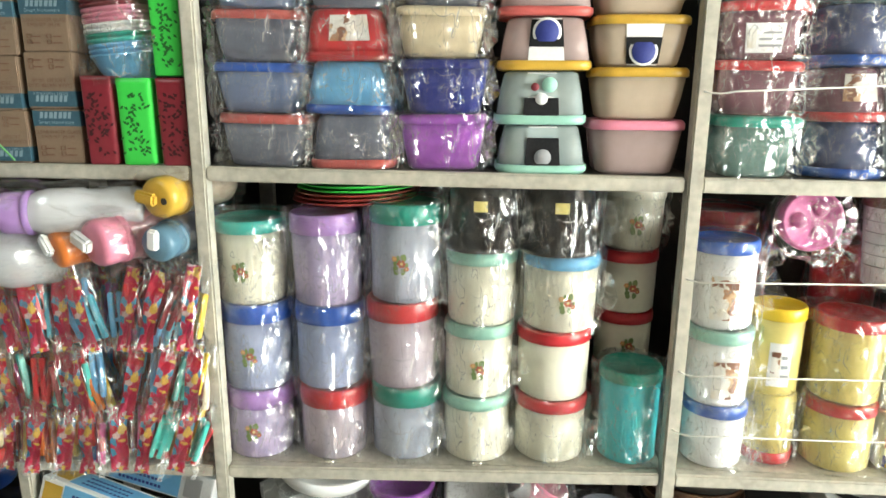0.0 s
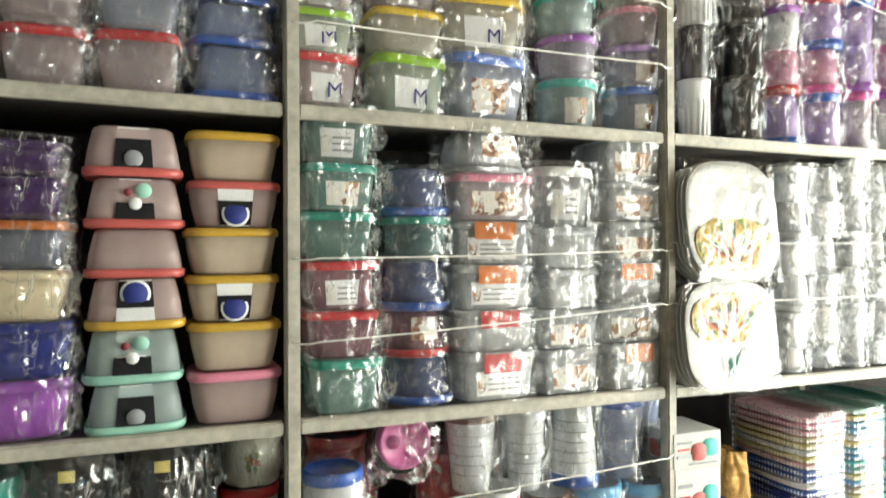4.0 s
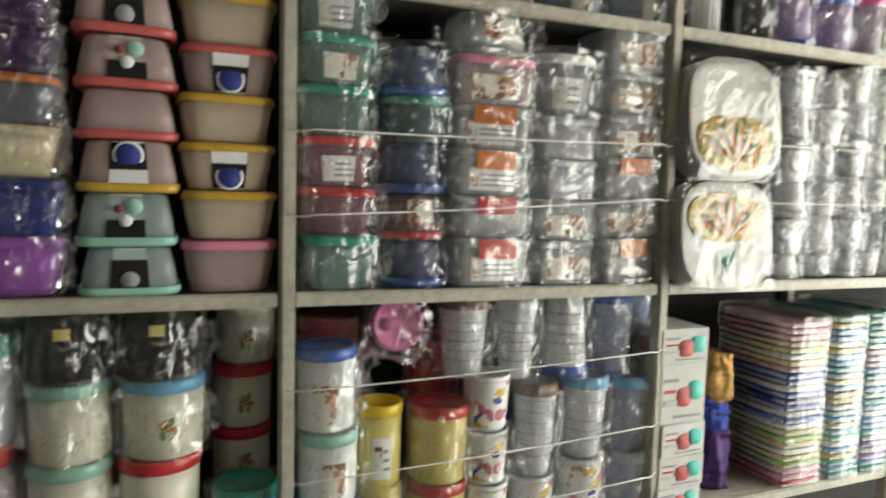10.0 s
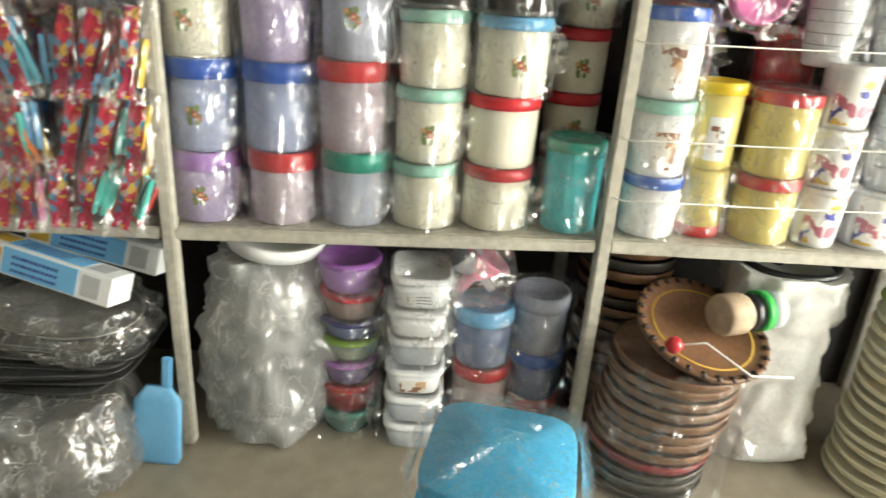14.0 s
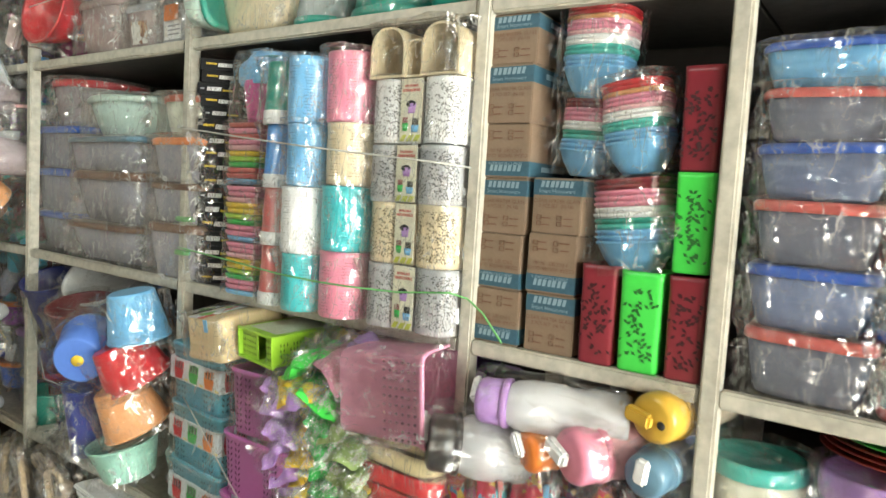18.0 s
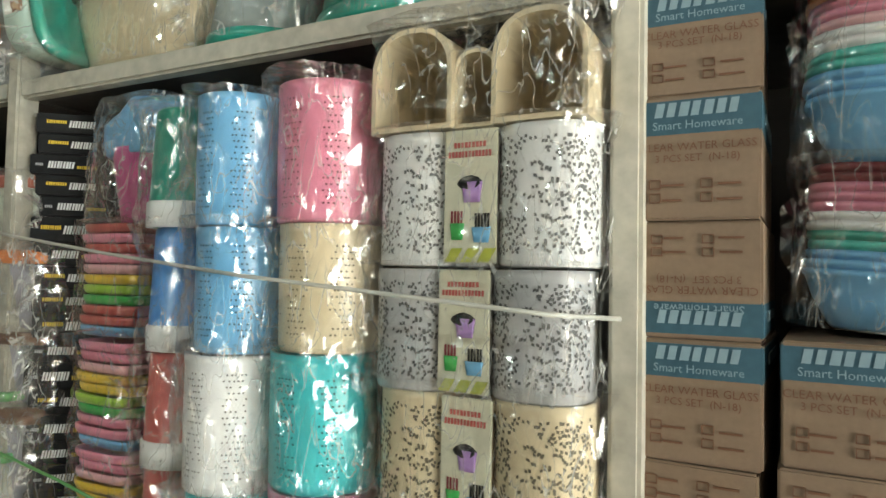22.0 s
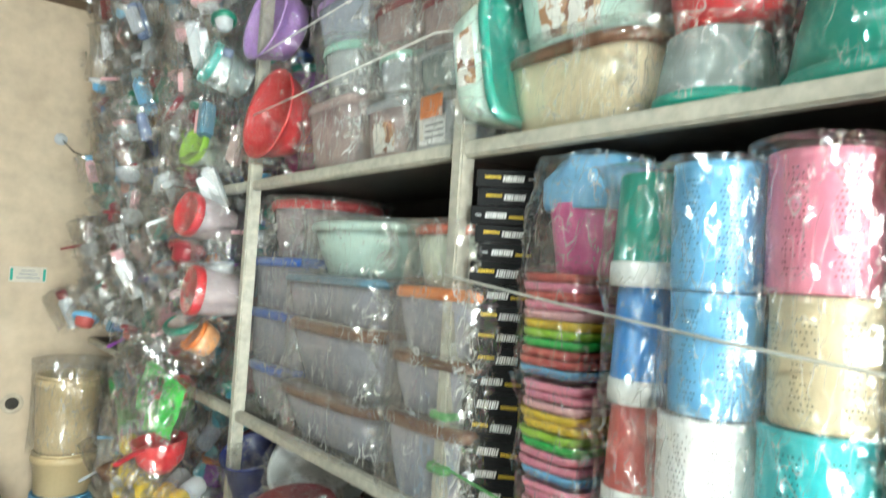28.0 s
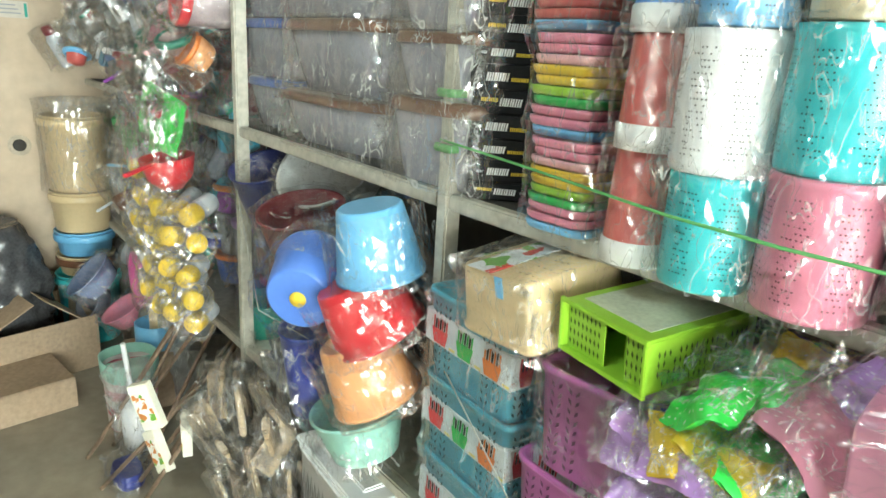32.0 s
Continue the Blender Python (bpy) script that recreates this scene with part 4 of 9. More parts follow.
def triple_holder(x, y, z, w, h, c):
    """Two lace-pattern round holders with a printed card between them, in one film pack."""
    w, h = q(w), q(h)
    r = w * 0.42
    ob = thing("holder_set", f"{word(c)} lace-cut cutlery holder set with printed card, film-wrapped", "utensil holder", pose(x, y + r / 2, z, 0, 0, JIG.uniform(-2, 2)), "holder sets")
    rnd = random.Random(8)

    def lace():
        pts = []
        for k in range(520):
            a, zz = radians(-90 + rnd.uniform(-82, 82)), rnd.uniform(0.012, h - 0.012)
            c_, s_ = math.cos(a), math.sin(a)
            px, py = math.copysign(abs(c_) ** (2 / 2.6), c_) * r * 0.497, math.copysign(abs(s_) ** (2 / 2.6), s_) * r * 0.497
            pts.append(((px, py, zz), a + math.pi / 2, rnd.randrange(2)))
        return dots_bm(pts, 0.0023, 0.0016, 0.9)
    for side in (-1, 1):
        cupm = part("cup", mesh(("tcup", r, h), lambda: loft([(0.95, 0), (0.985, 0.003), (0.985, h - 0.008), (0.99, h), (0.93, h), (0.92, 0.01), (0, 0.008)], r, r, 2.6, 32), col(c)), None, ob, m=pose(side * w * 0.29, 0, 0))
        tagged(part("lace_pattern", mesh(("lace", r, h), lace, hole_shade(c)), None, cupm, "leaf-shaped openings"), kind="stuff")
    mid = part("middle_box", mesh(("tmid", r, h), lambda: box_bm(w * 0.2, r * 0.7, h - 0.004, 0.003), col(c)), None, ob)
    card = part("card", mesh(("tcard", r, h), lambda: box_bm(w * 0.24, 0.003, h * 0.97, 0.001, (0, -r * 0.44, 0.003)), solid("card_cream", (0.64, 0.63, 0.50), 0.45, 0.08, 20, 0.05)), None, ob, "printed card with small pictures")
    f = -r * 0.44 - 0.0022
    pot = lambda ww, hh: loft([(0.75, 0), (1.0, hh), (0, hh)], ww, 0.0014, 2.0, 12)
    for nm, c, u, v, make in (("title", "coral", 0.0, 0.86, lambda: blocks_bm(9, w * 0.15, h * 0.04, 0.0)), ("title", "coral", 0.0, 0.79, lambda: blocks_bm(13, w * 0.20, h * 0.045, 0.0)),
                              ("cutlery_picture", "black", 0.0, 0.60, lambda: loft([(0, -0.0006), (1, -0.0006), (0.8, 0.0006), (0, 0.0006)], w * 0.12, h * 0.12, 1.6, 11, False)), ("pot_picture", "lilac", 0.01, 0.46, lambda: pot(w * 0.1, h * 0.15)),
                              ("pot_picture", "green", -0.055, 0.19, lambda: pot(w * 0.07, h * 0.12)), ("cutlery_picture", "maroon", -0.055, 0.30, lambda: blocks_bm(4, w * 0.06, h * 0.1, 0.0)), ("pot_picture", "sky", 0.055, 0.17, lambda: pot(w * 0.09, h * 0.11)), ("cutlery_picture", "black", 0.06, 0.28, lambda: blocks_bm(5, w * 0.07, h * 0.1, 0.0)),
                              ("corner_print", "citron", 0.0, 0.03, lambda: blocks_bm(3, w * 0.225, h * 0.10, 0.0, 0, 0, 0.6))):
        part(nm, mesh((nm, c, u, v, r, h), make, paper(c)), None, card, m=pose(u * w, f, v * h, 90 if v == 0.60 else 0, 0, 0))
    wrap(ob, w, r, h, 5.0, tail=False)
    return ob


def arch_bm(w, h, d, thick):
    """An open-fronted arched shell, flat underneath, closed at its back."""
    def outline(ww, hh, z0):
        pts = [(-ww / 2, z0), (ww / 2, z0)]
        for k in range(15):
            a = math.pi * k / 14
            c, s_ = math.cos(a), math.sin(a)
            pts.append((math.copysign(abs(c) ** 0.8, c) * ww / 2, z0 + hh - ww * 0.5 + (abs(s_) ** 0.9) * ww * 0.5))
        return pts
    bm = bmesh.new()
    rows = []
    for pts, y in ((outline(w, h, 0), d), (outline(w, h, 0), 0), (outline(w - 2 * thick, h - 2 * thick, thick), 0), (outline(w - 2.6 * thick, h - 2.6 * thick, thick * 1.3), d - 0.01)):
        rows.append([bm.verts.new((x, y, z)) for x, z in pts])
    n = len(rows[0])
    for a_, b_ in zip(rows, rows[1:]):
        for k in range(n):
            bm.faces.new((a_[k], a_[(k + 1) % n], b_[(k + 1) % n], b_[k]))
    bm.faces.new(rows[0][::-1])
    bm.faces.new(rows[-1])
    bmesh.ops.recalc_face_normals(bm, faces=bm.faces[:])
    return bm


def scoop_set(x, y, z, w, h):
    """A cream holder set lying on its back, its arched mouths to the front."""
    ob = thing("holder_set", "cream cutlery holder set lying with open arched mouths", "utensil holder", pose(x, y, z), "holder sets")
    for side in (-1, 1):
        part("cup", arch_bm(w * 0.405, h, 0.13, 0.005), col("beige"), ob, m=pose(side * w * 0.295, 0, 0))
    part("middle_box", arch_bm(w * 0.2, h * 0.74, 0.12, 0.004), col("beige"), ob, m=pose(0, 0.008, 0))
    f = wrap(ob, w, 0.14, h, 4.0, tail=True)
    f.matrix_basis = pose(0, 0.065, 0)
    return ob


def nested_bowls(x, y, z, w, h, colours, lean=0.0, d=0.0, label=""):
    """Bowls pushed into one another and wrapped in film; the lowest shows its whole side."""
    w, h = q(w), q(h)
    d = d or w * 0.9
    ob = thing("bowl_bundle", label or "bundle of nested plastic bowls in many colours, film-wrapped", "bowl", pose(x, y + d / 2, z, 0, lean, 0), "bowl bundles")
    hb = h * 0.36
    n = len(colours)
    for k, c in enumerate(colours):
        prof = [(0.5, 0), (0.56, 0.003), (0.82, hb * 0.5), (0.96, hb - 0.006), (1.0, hb - 0.005), (1.0, hb), (0.93, hb - 0.003), (0.8, hb * 0.5), (0.5, 0.008), (0, 0.006)]
        part("bowl", mesh(("nbowl", w, round(hb, 3), round(d, 3)), lambda: loft(prof, w, d, 2.7, 28), col(c)), None, ob,
             m=pose(JIG.uniform(-0.002, 0.002), 0, (h - hb) * k / max(n - 1, 1), 0, 0, JIG.uniform(-3, 3)))
    wrap(ob, w, d, h, 3.0)
    return ob


def leaf_holder(x, y, z, w, d, h, c):
    """A tall square utensil box with leaf-shaped openings."""
    w, d, h = q(w), q(d), q(h)
    ob = thing("utensil_box", f"{word(c)} tall square utensil box with leaf-shaped cut-outs", "utensil holder", pose(x, y + d / 2, z, 0, 0, JIG.uniform(-2, 2)), "utensil boxes")
    body = part("body", mesh(("lbox", w, d, h), lambda: loft([(0.90, 0), (0.94, 0.004), (0.985, h - 0.014), (1.0, h - 0.012), (1.0, h), (0.93, h), (0.89, 0.01), (0, 0.009)], w, d, 9.0, 36), col(c)), None, ob)
    rnd = random.Random(int(w * 1000) + int(h * 1000))

    def leaves():
        pts = []
        for k in range(62):
            zz = rnd.uniform(0.02, h - 0.03)
            s = 0.95 + 0.035 * zz / h
            u = max(-0.4, min(0.4, rnd.gauss(0.02 * math.sin(zz * 40), 0.22)))
            pts.append(((u * w, -d * 0.5 * s - 0.0012, zz), 0.0, rnd.randrange(2)))
        return dots_bm(pts, 0.0052, 0.0028, 0.7)
    tagged(part("leaf_pattern", mesh(("leaves", w, d, h), leaves, hole_shade(c)), None, body, "dark leaf-shaped openings"), kind="stuff")
    return ob


def bottle(x, y, z, r, body_c, cap_c, tip_c, long=0.2, turn=0.0, dip=0.0, roll=0.0):
    """A water bottle lying on its side with its cap to the front."""
    ob = thing("water_bottle", f"{word(body_c)} water bottle with {word(cap_c)} cap lying in film", "bottle", pose(x, y, z + r, -90 + dip, 0, turn), "lying bottles")
    part("body", loft([(0.62, 0.03), (0.66, 0.05), (0.9, 0.075), (1.0, 0.10), (1.0, long * 0.6), (0.93, long * 0.63), (0.93, long * 0.75), (1.0, long * 0.78), (1.0, long), (0.9, long + 0.012), (0, long + 0.012)], 2 * r, 2 * r, 2.0, 28), col(body_c), ob)
    cap = part("cap", loft([(0, 0.0), (0.62, 0.0), (0.80, 0.005), (0.86, 0.012), (0.88, 0.05), (0.70, 0.056)], 2 * r, 2 * r, 2.0, 28, False), col(cap_c), ob, f"{word(cap_c)} screw cap", m=pose(0, 0, 0, 0, 0, roll))
    part("collar", loft([(0.88, 0.05), (0.94, 0.052), (0.94, 0.062), (0.8, 0.064)], 2 * r, 2 * r, 2.0, 28, False), col(cap_c), cap)
    part("spout", box_bm(r * 0.52, r * 1.0, r * 0.36, r * 0.1, (0, -r * 0.36, -r * 0.34)), col(tip_c), cap, f"{word(tip_c)} flip spout")
    if tip_c == cap_c:
        part("drinking_hole", loft([(0, -0.0008), (1, -0.0008), (1, 0)], r * 0.3, r * 0.3, 2.0, 14, False), HOLE, cap, m=pose(0, r * 0.42, -0.001))
    f = wrap(ob, 2.1 * r, 2.1 * r, long, 2.0, FILM_SOFT, tail=False)
    return ob


def peg_bm():
    """One clothes peg: two tapered legs and a spring."""
    return join_bm([box_bm(0.011, 0.013, 0.10, 0.002, (-0.0085, 0, 0)), box_bm(0.011, 0.013, 0.10, 0.002, (0.0085, 0, 0)),
                    box_bm(0.018, 0.011, 0.008, 0.002, (0, 0, 0.035))])


def peg_pack(x, y, z, w, h, pegs, lean):
    """A hanging film packet of clothes pegs with a printed header."""
    ob = thing("peg_packet", "film packet of coloured clothes pegs with pink printed strip", "clothes pegs", pose(x, y, z, -8, lean, JIG.uniform(-14, 14)), "peg packets")
    k = 0
    for c in pegs:
        for side in (0, 1):
            part("peg", mesh(("peg",), peg_bm, col(JIG.choice(('red', 'red', 'yellow', 'hotpink', 'maroon', 'orange', 'azure')) if JIG.random() < 0.55 else c)), None, ob, m=pose(-w * 0.36 + w * 0.72 * k / (2 * len(pegs) - 1), JIG.uniform(-0.012, 0.012), h * 0.08 + JIG.uniform(0, 0.06), 0, JIG.uniform(-14, 14), JIG.uniform(-50, 50)))
            k += 1
    bm = bmesh.new()
    rows = [[bm.verts.new((JIG.uniform(-0.003, 0.003) + u * w * 0.25, -0.026 + 0.005 * math.sin(9 * v + u), h * v)) for u in (-1, 0, 1)] for v in (0.04, 0.3, 0.55, 0.8, 0.98)]
    for a, b in zip(rows, rows[1:]):
        for j in (0, 1):
            bm.faces.new((a[j], a[j + 1], b[j + 1], b[j]))
    if JIG.random() < 0.9:
        part("printed_strip", bm, BRIGHTPRINT, ob, "bright pink and yellow printed strip", m=pose(JIG.uniform(-0.015, 0.015), 0, 0))
    else:
        bm.free()
    wrap(ob, w, 0.05, h, 3.0, tail=False)
    return ob


def rainbow(x, y, z, w, d, h, colours, name="tray_bundle", label="film bundle of stacked thin plastic trays in rainbow colours", lay=1.0, film=True):
    """Thin trays of many colours piled flat."""
    w, d, h = q(w), q(d), q(h)
    ob = thing(name, label, "tray", pose(x, y + d / 2, z, 0, 0, JIG.uniform(-3, 3)), "coloured tray bundles")
    n = len(colours)
    t = h / n
    for k, c in enumerate(colours):
        prof = [(0.93, 0), (0.97, t * 0.2), (1.0, t * 0.55), (1.0, t * 0.9), (0.95, t * 0.92), (0.9, t * 0.4), (0, t * 0.4)]
        part("tray", mesh(("rtray", w, d, round(t, 4)), lambda: loft(prof, w, d, 5.0, 28), col(c)), None, ob,
             m=pose(JIG.uniform(-0.003, 0.003), JIG.uniform(-0.003, 0.003), t * k, 0, 0, JIG.uniform(-2, 2)))
    if name == "tray_pile":
        def beads():
            pts = []
            for k in range(n):
                pts += [((-w * 0.46 + 0.012 * j, -d / 2 - 0.002, t * (k + 0.55)), 0.0, 0) for j in range(int(w * 0.92 / 0.012))]
                pts += [((-w / 2 - 0.002, -d * 0.46 + 0.012 * j, t * (k + 0.55)), math.pi / 2, 0) for j in range(int(d * 0.92 / 0.012))]
            return dots_bm(pts, 0.004, t * 0.34)
        tagged(part("bead_edge", mesh(("beads", w, d, h, n), beads, paper("white")), None, ob, "rows of pale beads on the rims"), kind="stuff")
    if film:
        wrap(ob, w, d, h, 4.0, tail=False)
    return ob


def pot_mesh(wide, deep, h):
    """A printed row of three pots with spoons standing in them."""
    full = ("pots", wide, deep, round(h, 3))
    if full not in MESHES:
        bm = bmesh.new()
        y = -deep * 0.985 / 2 - 0.0012
        rnd = random.Random(6)

        def quad(pts, slot, lift=0.0):
            f = bm.faces.new([bm.verts.new((u, y - lift, v)) for u, v in pts])
            f.material_index = slot
        for k, u in enumerate((-0.3, 0.0, 0.3)):
            x, z, s_ = u * wide, h * 0.43, wide * 0.1
            quad(((x - s_ * 0.7, z), (x + s_ * 0.7, z), (x + s_, z + h * 0.16), (x - s_, z + h * 0.16)), k, 0.0004)
            for j in range(7):
                a = x + s_ * (j - 3) * 0.26
                quad(((a - 0.002, z + h * 0.15), (a + 0.002, z + h * 0.15), (a + 0.004, z + h * rnd.uniform(0.24, 0.31)), (a - 0.001, z + h * rnd.uniform(0.24, 0.31))), 3 if j % 2 else k)
            quad(((x + s_ * 1.2, z), (x + s_ * 1.9, z), (x + s_ * 1.9, z + h * 0.03), (x + s_ * 1.2, z + h * 0.03)), 4)
        me = bpy.data.meshes.new("pot_pictures")
        bm.to_mesh(me)
        bm.free()
        for c in ("red", "green", "orange", "black", "paleyellow"):
            me.materials.append(paper(c))
        MESHES[full] = me
    return MESHES[full]


def basket(name, label, m, w, d, h, c, slots=True, picture=False, film=False, group="", rows=4, dense=1.0):
    """An open rectangular basket with slotted sides and a turned rim."""
    w, d, h = q(w), q(d), q(h)
    ob = thing(name, label, "basket", m, group)
    body = part("body", mesh(("basket", w, d, h), lambda: loft([(0.86, 0), (0.90, 0.004), (0.975, h - 0.012), (1.0, h - 0.012), (1.01, h - 0.004), (1.0, h), (0.95, h), (0.87, 0.008), (0, 0.008)], w, d, 10.0, 44), col(c)), None, ob)
    leafy = c in ("cyanblue", "mauve", "steel")
    if slots:

        def cut():
            pts = []
            for sgn in (-1, 1):
                for r in range(9 if leafy else 0):
                    zz = h * (0.12 + 0.74 * r / 8)
                    s = 0.905 + 0.07 * zz / h
                    for u0 in (-0.34, -0.22, 0.22, 0.34):
                        for side in (0, 1):
                            pts.append(((u0 * w + (side - 0.5) * 0.0125, sgn * (d * 0.5 * s + 0.0015), zz), 0.0, side))
                            pts.append(((sgn * (w * 0.5 * s + 0.0015), u0 * d + (side - 0.5) * 0.0125, zz), math.pi / 2, side))
                for r in range(0 if leafy else rows):
                    zz = h * (0.14 + 0.70 * r / max(rows - 1, 1))
                    s = 0.905 + 0.07 * zz / h
                    for k in range(int(w / 0.016 * dense)):
                        u = -0.42 + 0.84 * (k + 0.5) / int(w / 0.016 * dense)
                        pts.append(((u * w, sgn * (d * 0.5 * s + 0.0015), zz), 0.0, k))
                    for k in range(int(d / 0.016 * dense)):
                        u = -0.42 + 0.84 * (k + 0.5) / int(d / 0.016 * dense)
                        pts.append(((sgn * (w * 0.5 * s + 0.0015), u * d, zz), math.pi / 2, k))
            return dots_bm(pts, 0.0026, 0.0065, 0.55) if leafy else dots_bm(pts, 0.0028, h * 0.07, 0.12)
        tagged(part("slot_pattern", mesh(("slots", w, d, h, rows, dense, leafy), cut, hole_shade(c)), None, body, "rows of slot openings"), kind="stuff")
    if picture:
        band = part("picture_band", mesh(("pband", w, d, h), lambda: box_bm(w * 0.985, d * 0.985, h * 0.36, 0.002, (0, 0, h * 0.40)), solid("band_paper", (0.60, 0.66, 0.70), 0.5, 0.1, 12)), None, ob, "printed paper band round the basket")
        for side, wide, deep in ((0, w, d), (1, d, w)):
            turn_ = pose(0, 0, 0) if not side else pose(0, 0, 0, 0, 0, 90)
            part("pot_pictures", pot_mesh(q(wide), q(deep), h), None, band, "printed red, green and orange pots", m=turn_)
    if film:
        wrap(ob, w, d, h, 5.0)
    return ob


def basin(name, label, m, w, h, c, film=True, group="", n=2.0, d=0.0, badge=False):
    """An open round basin or tub."""
    w, h = q(w), q(h)
    d = d or w
    ob = thing(name, label, "basin", m, group)
    part("body", mesh(("basin", w, d, h, n), lambda: loft([(0.66, 0), (0.72, 0.004), (0.87, h * 0.55), (0.96, h - 0.01), (1.0, h - 0.008), (1.0, h), (0.94, h - 0.004), (0.84, h * 0.5), (0.68, 0.01), (0, 0.008)], w, d, n, 40), col(c)), None, ob)
    if badge:
        part("badge", loft([(0, -0.004), (1, -0.004), (1, 0)], 0.034, 0.034, 2.0, 16, False), paper("yellow"), ob, "small yellow sticker")
    if film:
        wrap(ob, w, d, h, 2.0)
    return ob


def round_trays(x, y, z, r, n, h, colours, label, lean=(0.0, 0.0), group="", top=None, thick=0.7):
    """Round trays piled on the floor, each a thing of its own, not quite in line."""
    t = h / n
    for k in range(n):
        c = colours[k % len(colours)]
        ob = thing("round_tray", label, "tray", pose(x + lean[0] * k / n + JIG.uniform(-0.006, 0.006), y + lean[1] * k / n + JIG.uniform(-0.006, 0.006), z + t * k, JIG.uniform(-1.2, 1.2), JIG.uniform(-1.2, 1.2), JIG.uniform(0, 360)), group)
        prof = [(0.91, 0), (0.95, 0.002), (0.985, t * thick * 0.6), (1.0, t * thick), (0.985, t * thick + 0.003), (0.95, t * thick), (0.85, 0.006), (0, 0.005)]
        part("rim", mesh(("rtr", r, round(t, 4), thick), lambda: loft(prof, 2 * r, 2 * r, 2.0, 40), col(c)), None, ob)
    return z + h


def sack_bm(w, d, h, n, seed, top=0.7, amp=0.02, ripple=0.0, waist=0.0):
    """A slumped bag with folds, narrower at its neck."""
    off = Vector((seed * 2.3, seed * 1.7, 0))
    seg, rows = 52, 30
    bm = bmesh.new()
    grid = []
    for r in range(rows + 1):
        v = r / rows
        s = (0.9 + 0.1 * math.sin(math.pi * min(1, v * 1.5))) * (1 - (1 - top) * max(0, (v - 0.55) / 0.45) ** 1.5)
        s *= 1 - waist * math.sin(math.pi * v) ** 2
        row = []
        for x, y in ring(n, w * s, d * s, seg):
            p = Vector((x, y, h * v))
            f = noise.noise(p * 7 + off) * 0.7 + abs(noise.noise(Vector((x * 30, y * 30, p.z * 7)) + off)) * 1.1 + abs(noise.noise(Vector((x * 12, y * 12, p.z * 30)) + off)) * 0.5
            f += ripple * math.sin(2 * math.pi * p.z / 0.06 + 5 * noise.noise(p * 5 + off))
            o = Vector((x, y, 0)).normalized()
            row.append(bm.verts.new(p + o * f * amp * (0.4 if r == 0 else 1) + Vector((0, 0, noise.noise(p * 12 + off) * amp * (0 if r in (0,) else 0.6)))))
        grid.append(row)
    for a, b in zip(grid, grid[1:]):
        for k in range(seg):
            f = bm.faces.new((a[k], a[(k + 1) % seg], b[(k + 1) % seg], b[k]))
            f.smooth = True
    bm.faces.new(grid[0][::-1])
    c = bm.verts.new((0, 0, h * 0.96))
    for k in range(seg):
        bm.faces.new((grid[-1][k], grid[-1][(k + 1) % seg], c))
    return bm


def sack(name, label, x, y, z, w, d, h, material, seed=1, n=2.4, top=0.7, amp=0.02, category="bag"):
    return piece(name, sack_bm(w, d, h, n, seed, top, amp), material, label, category, pose(x, y, z))


def pouch_bm(w, h, thick, seed):
    """A flat soft pouch with a pinched border and dents."""
    off = Vector((seed * 1.9, seed * 0.7, seed * 2.3))
    nx, nz = 12, 9
    bm = bmesh.new()
    sheets = []
    for side in (-1, 1):
        grid = []
        for r in range(nz + 1):
            row = []
            for k in range(nx + 1):
                u, v = k / nx, r / nz
                full = (math.sin(math.pi * u) * math.sin(math.pi * v)) ** 0.4
                dent = 0.8 + 0.45 * noise.noise(Vector((u * 4, v * 4, side)) + off)
                row.append(bm.verts.new(((u - 0.5) * w + 0.006 * noise.noise(Vector((v * 5, side, 0)) + off), side * thick * 0.5 * full * dent + 0.02 * noise.noise(Vector((u * 2, v * 2, 0)) + off), v * h + 0.006 * noise.noise(Vector((u * 5, 0, side)) + off))))
            grid.append(row)
        sheets.append(grid)
        for a, b in zip(grid, grid[1:]):
            for k in range(nx):
                f = bm.faces.new((a[k], a[k + 1], b[k + 1], b[k]) if side < 0 else (a[k], b[k], b[k + 1], a[k + 1]))
                f.smooth = True
    return bm


def dash_bm(w, h, thick, seed):
    """Short pale strokes printed on the front of a pouch."""
    rnd = random.Random(seed)
    src = pouch_bm(w, h, thick, seed)
    src.faces.ensure_lookup_table()
    bm = bmesh.new()
    front = [f for f in src.faces if f.index < len(src.faces) // 2]
    for f in front:
        if rnd.random() < 0.4:
            continue
        o = [v.co for v in f.verts]
        u0, v0, s_ = rnd.uniform(0.1, 0.5), rnd.uniform(0.1, 0.7), rnd.uniform(0.3, 0.5)
        at = lambda u, v: o[0] * (1 - u) * (1 - v) + o[1] * u * (1 - v) + o[2] * u * v + o[3] * (1 - u) * v + Vector((0, -0.0016, 0))
        bm.faces.new([bm.verts.new(at(a, b)) for a, b in ((u0, v0), (u0 + s_, v0 + 0.12), (u0 + s_, v0 + 0.3), (u0, v0 + 0.18))])
    src.free()
    return bm


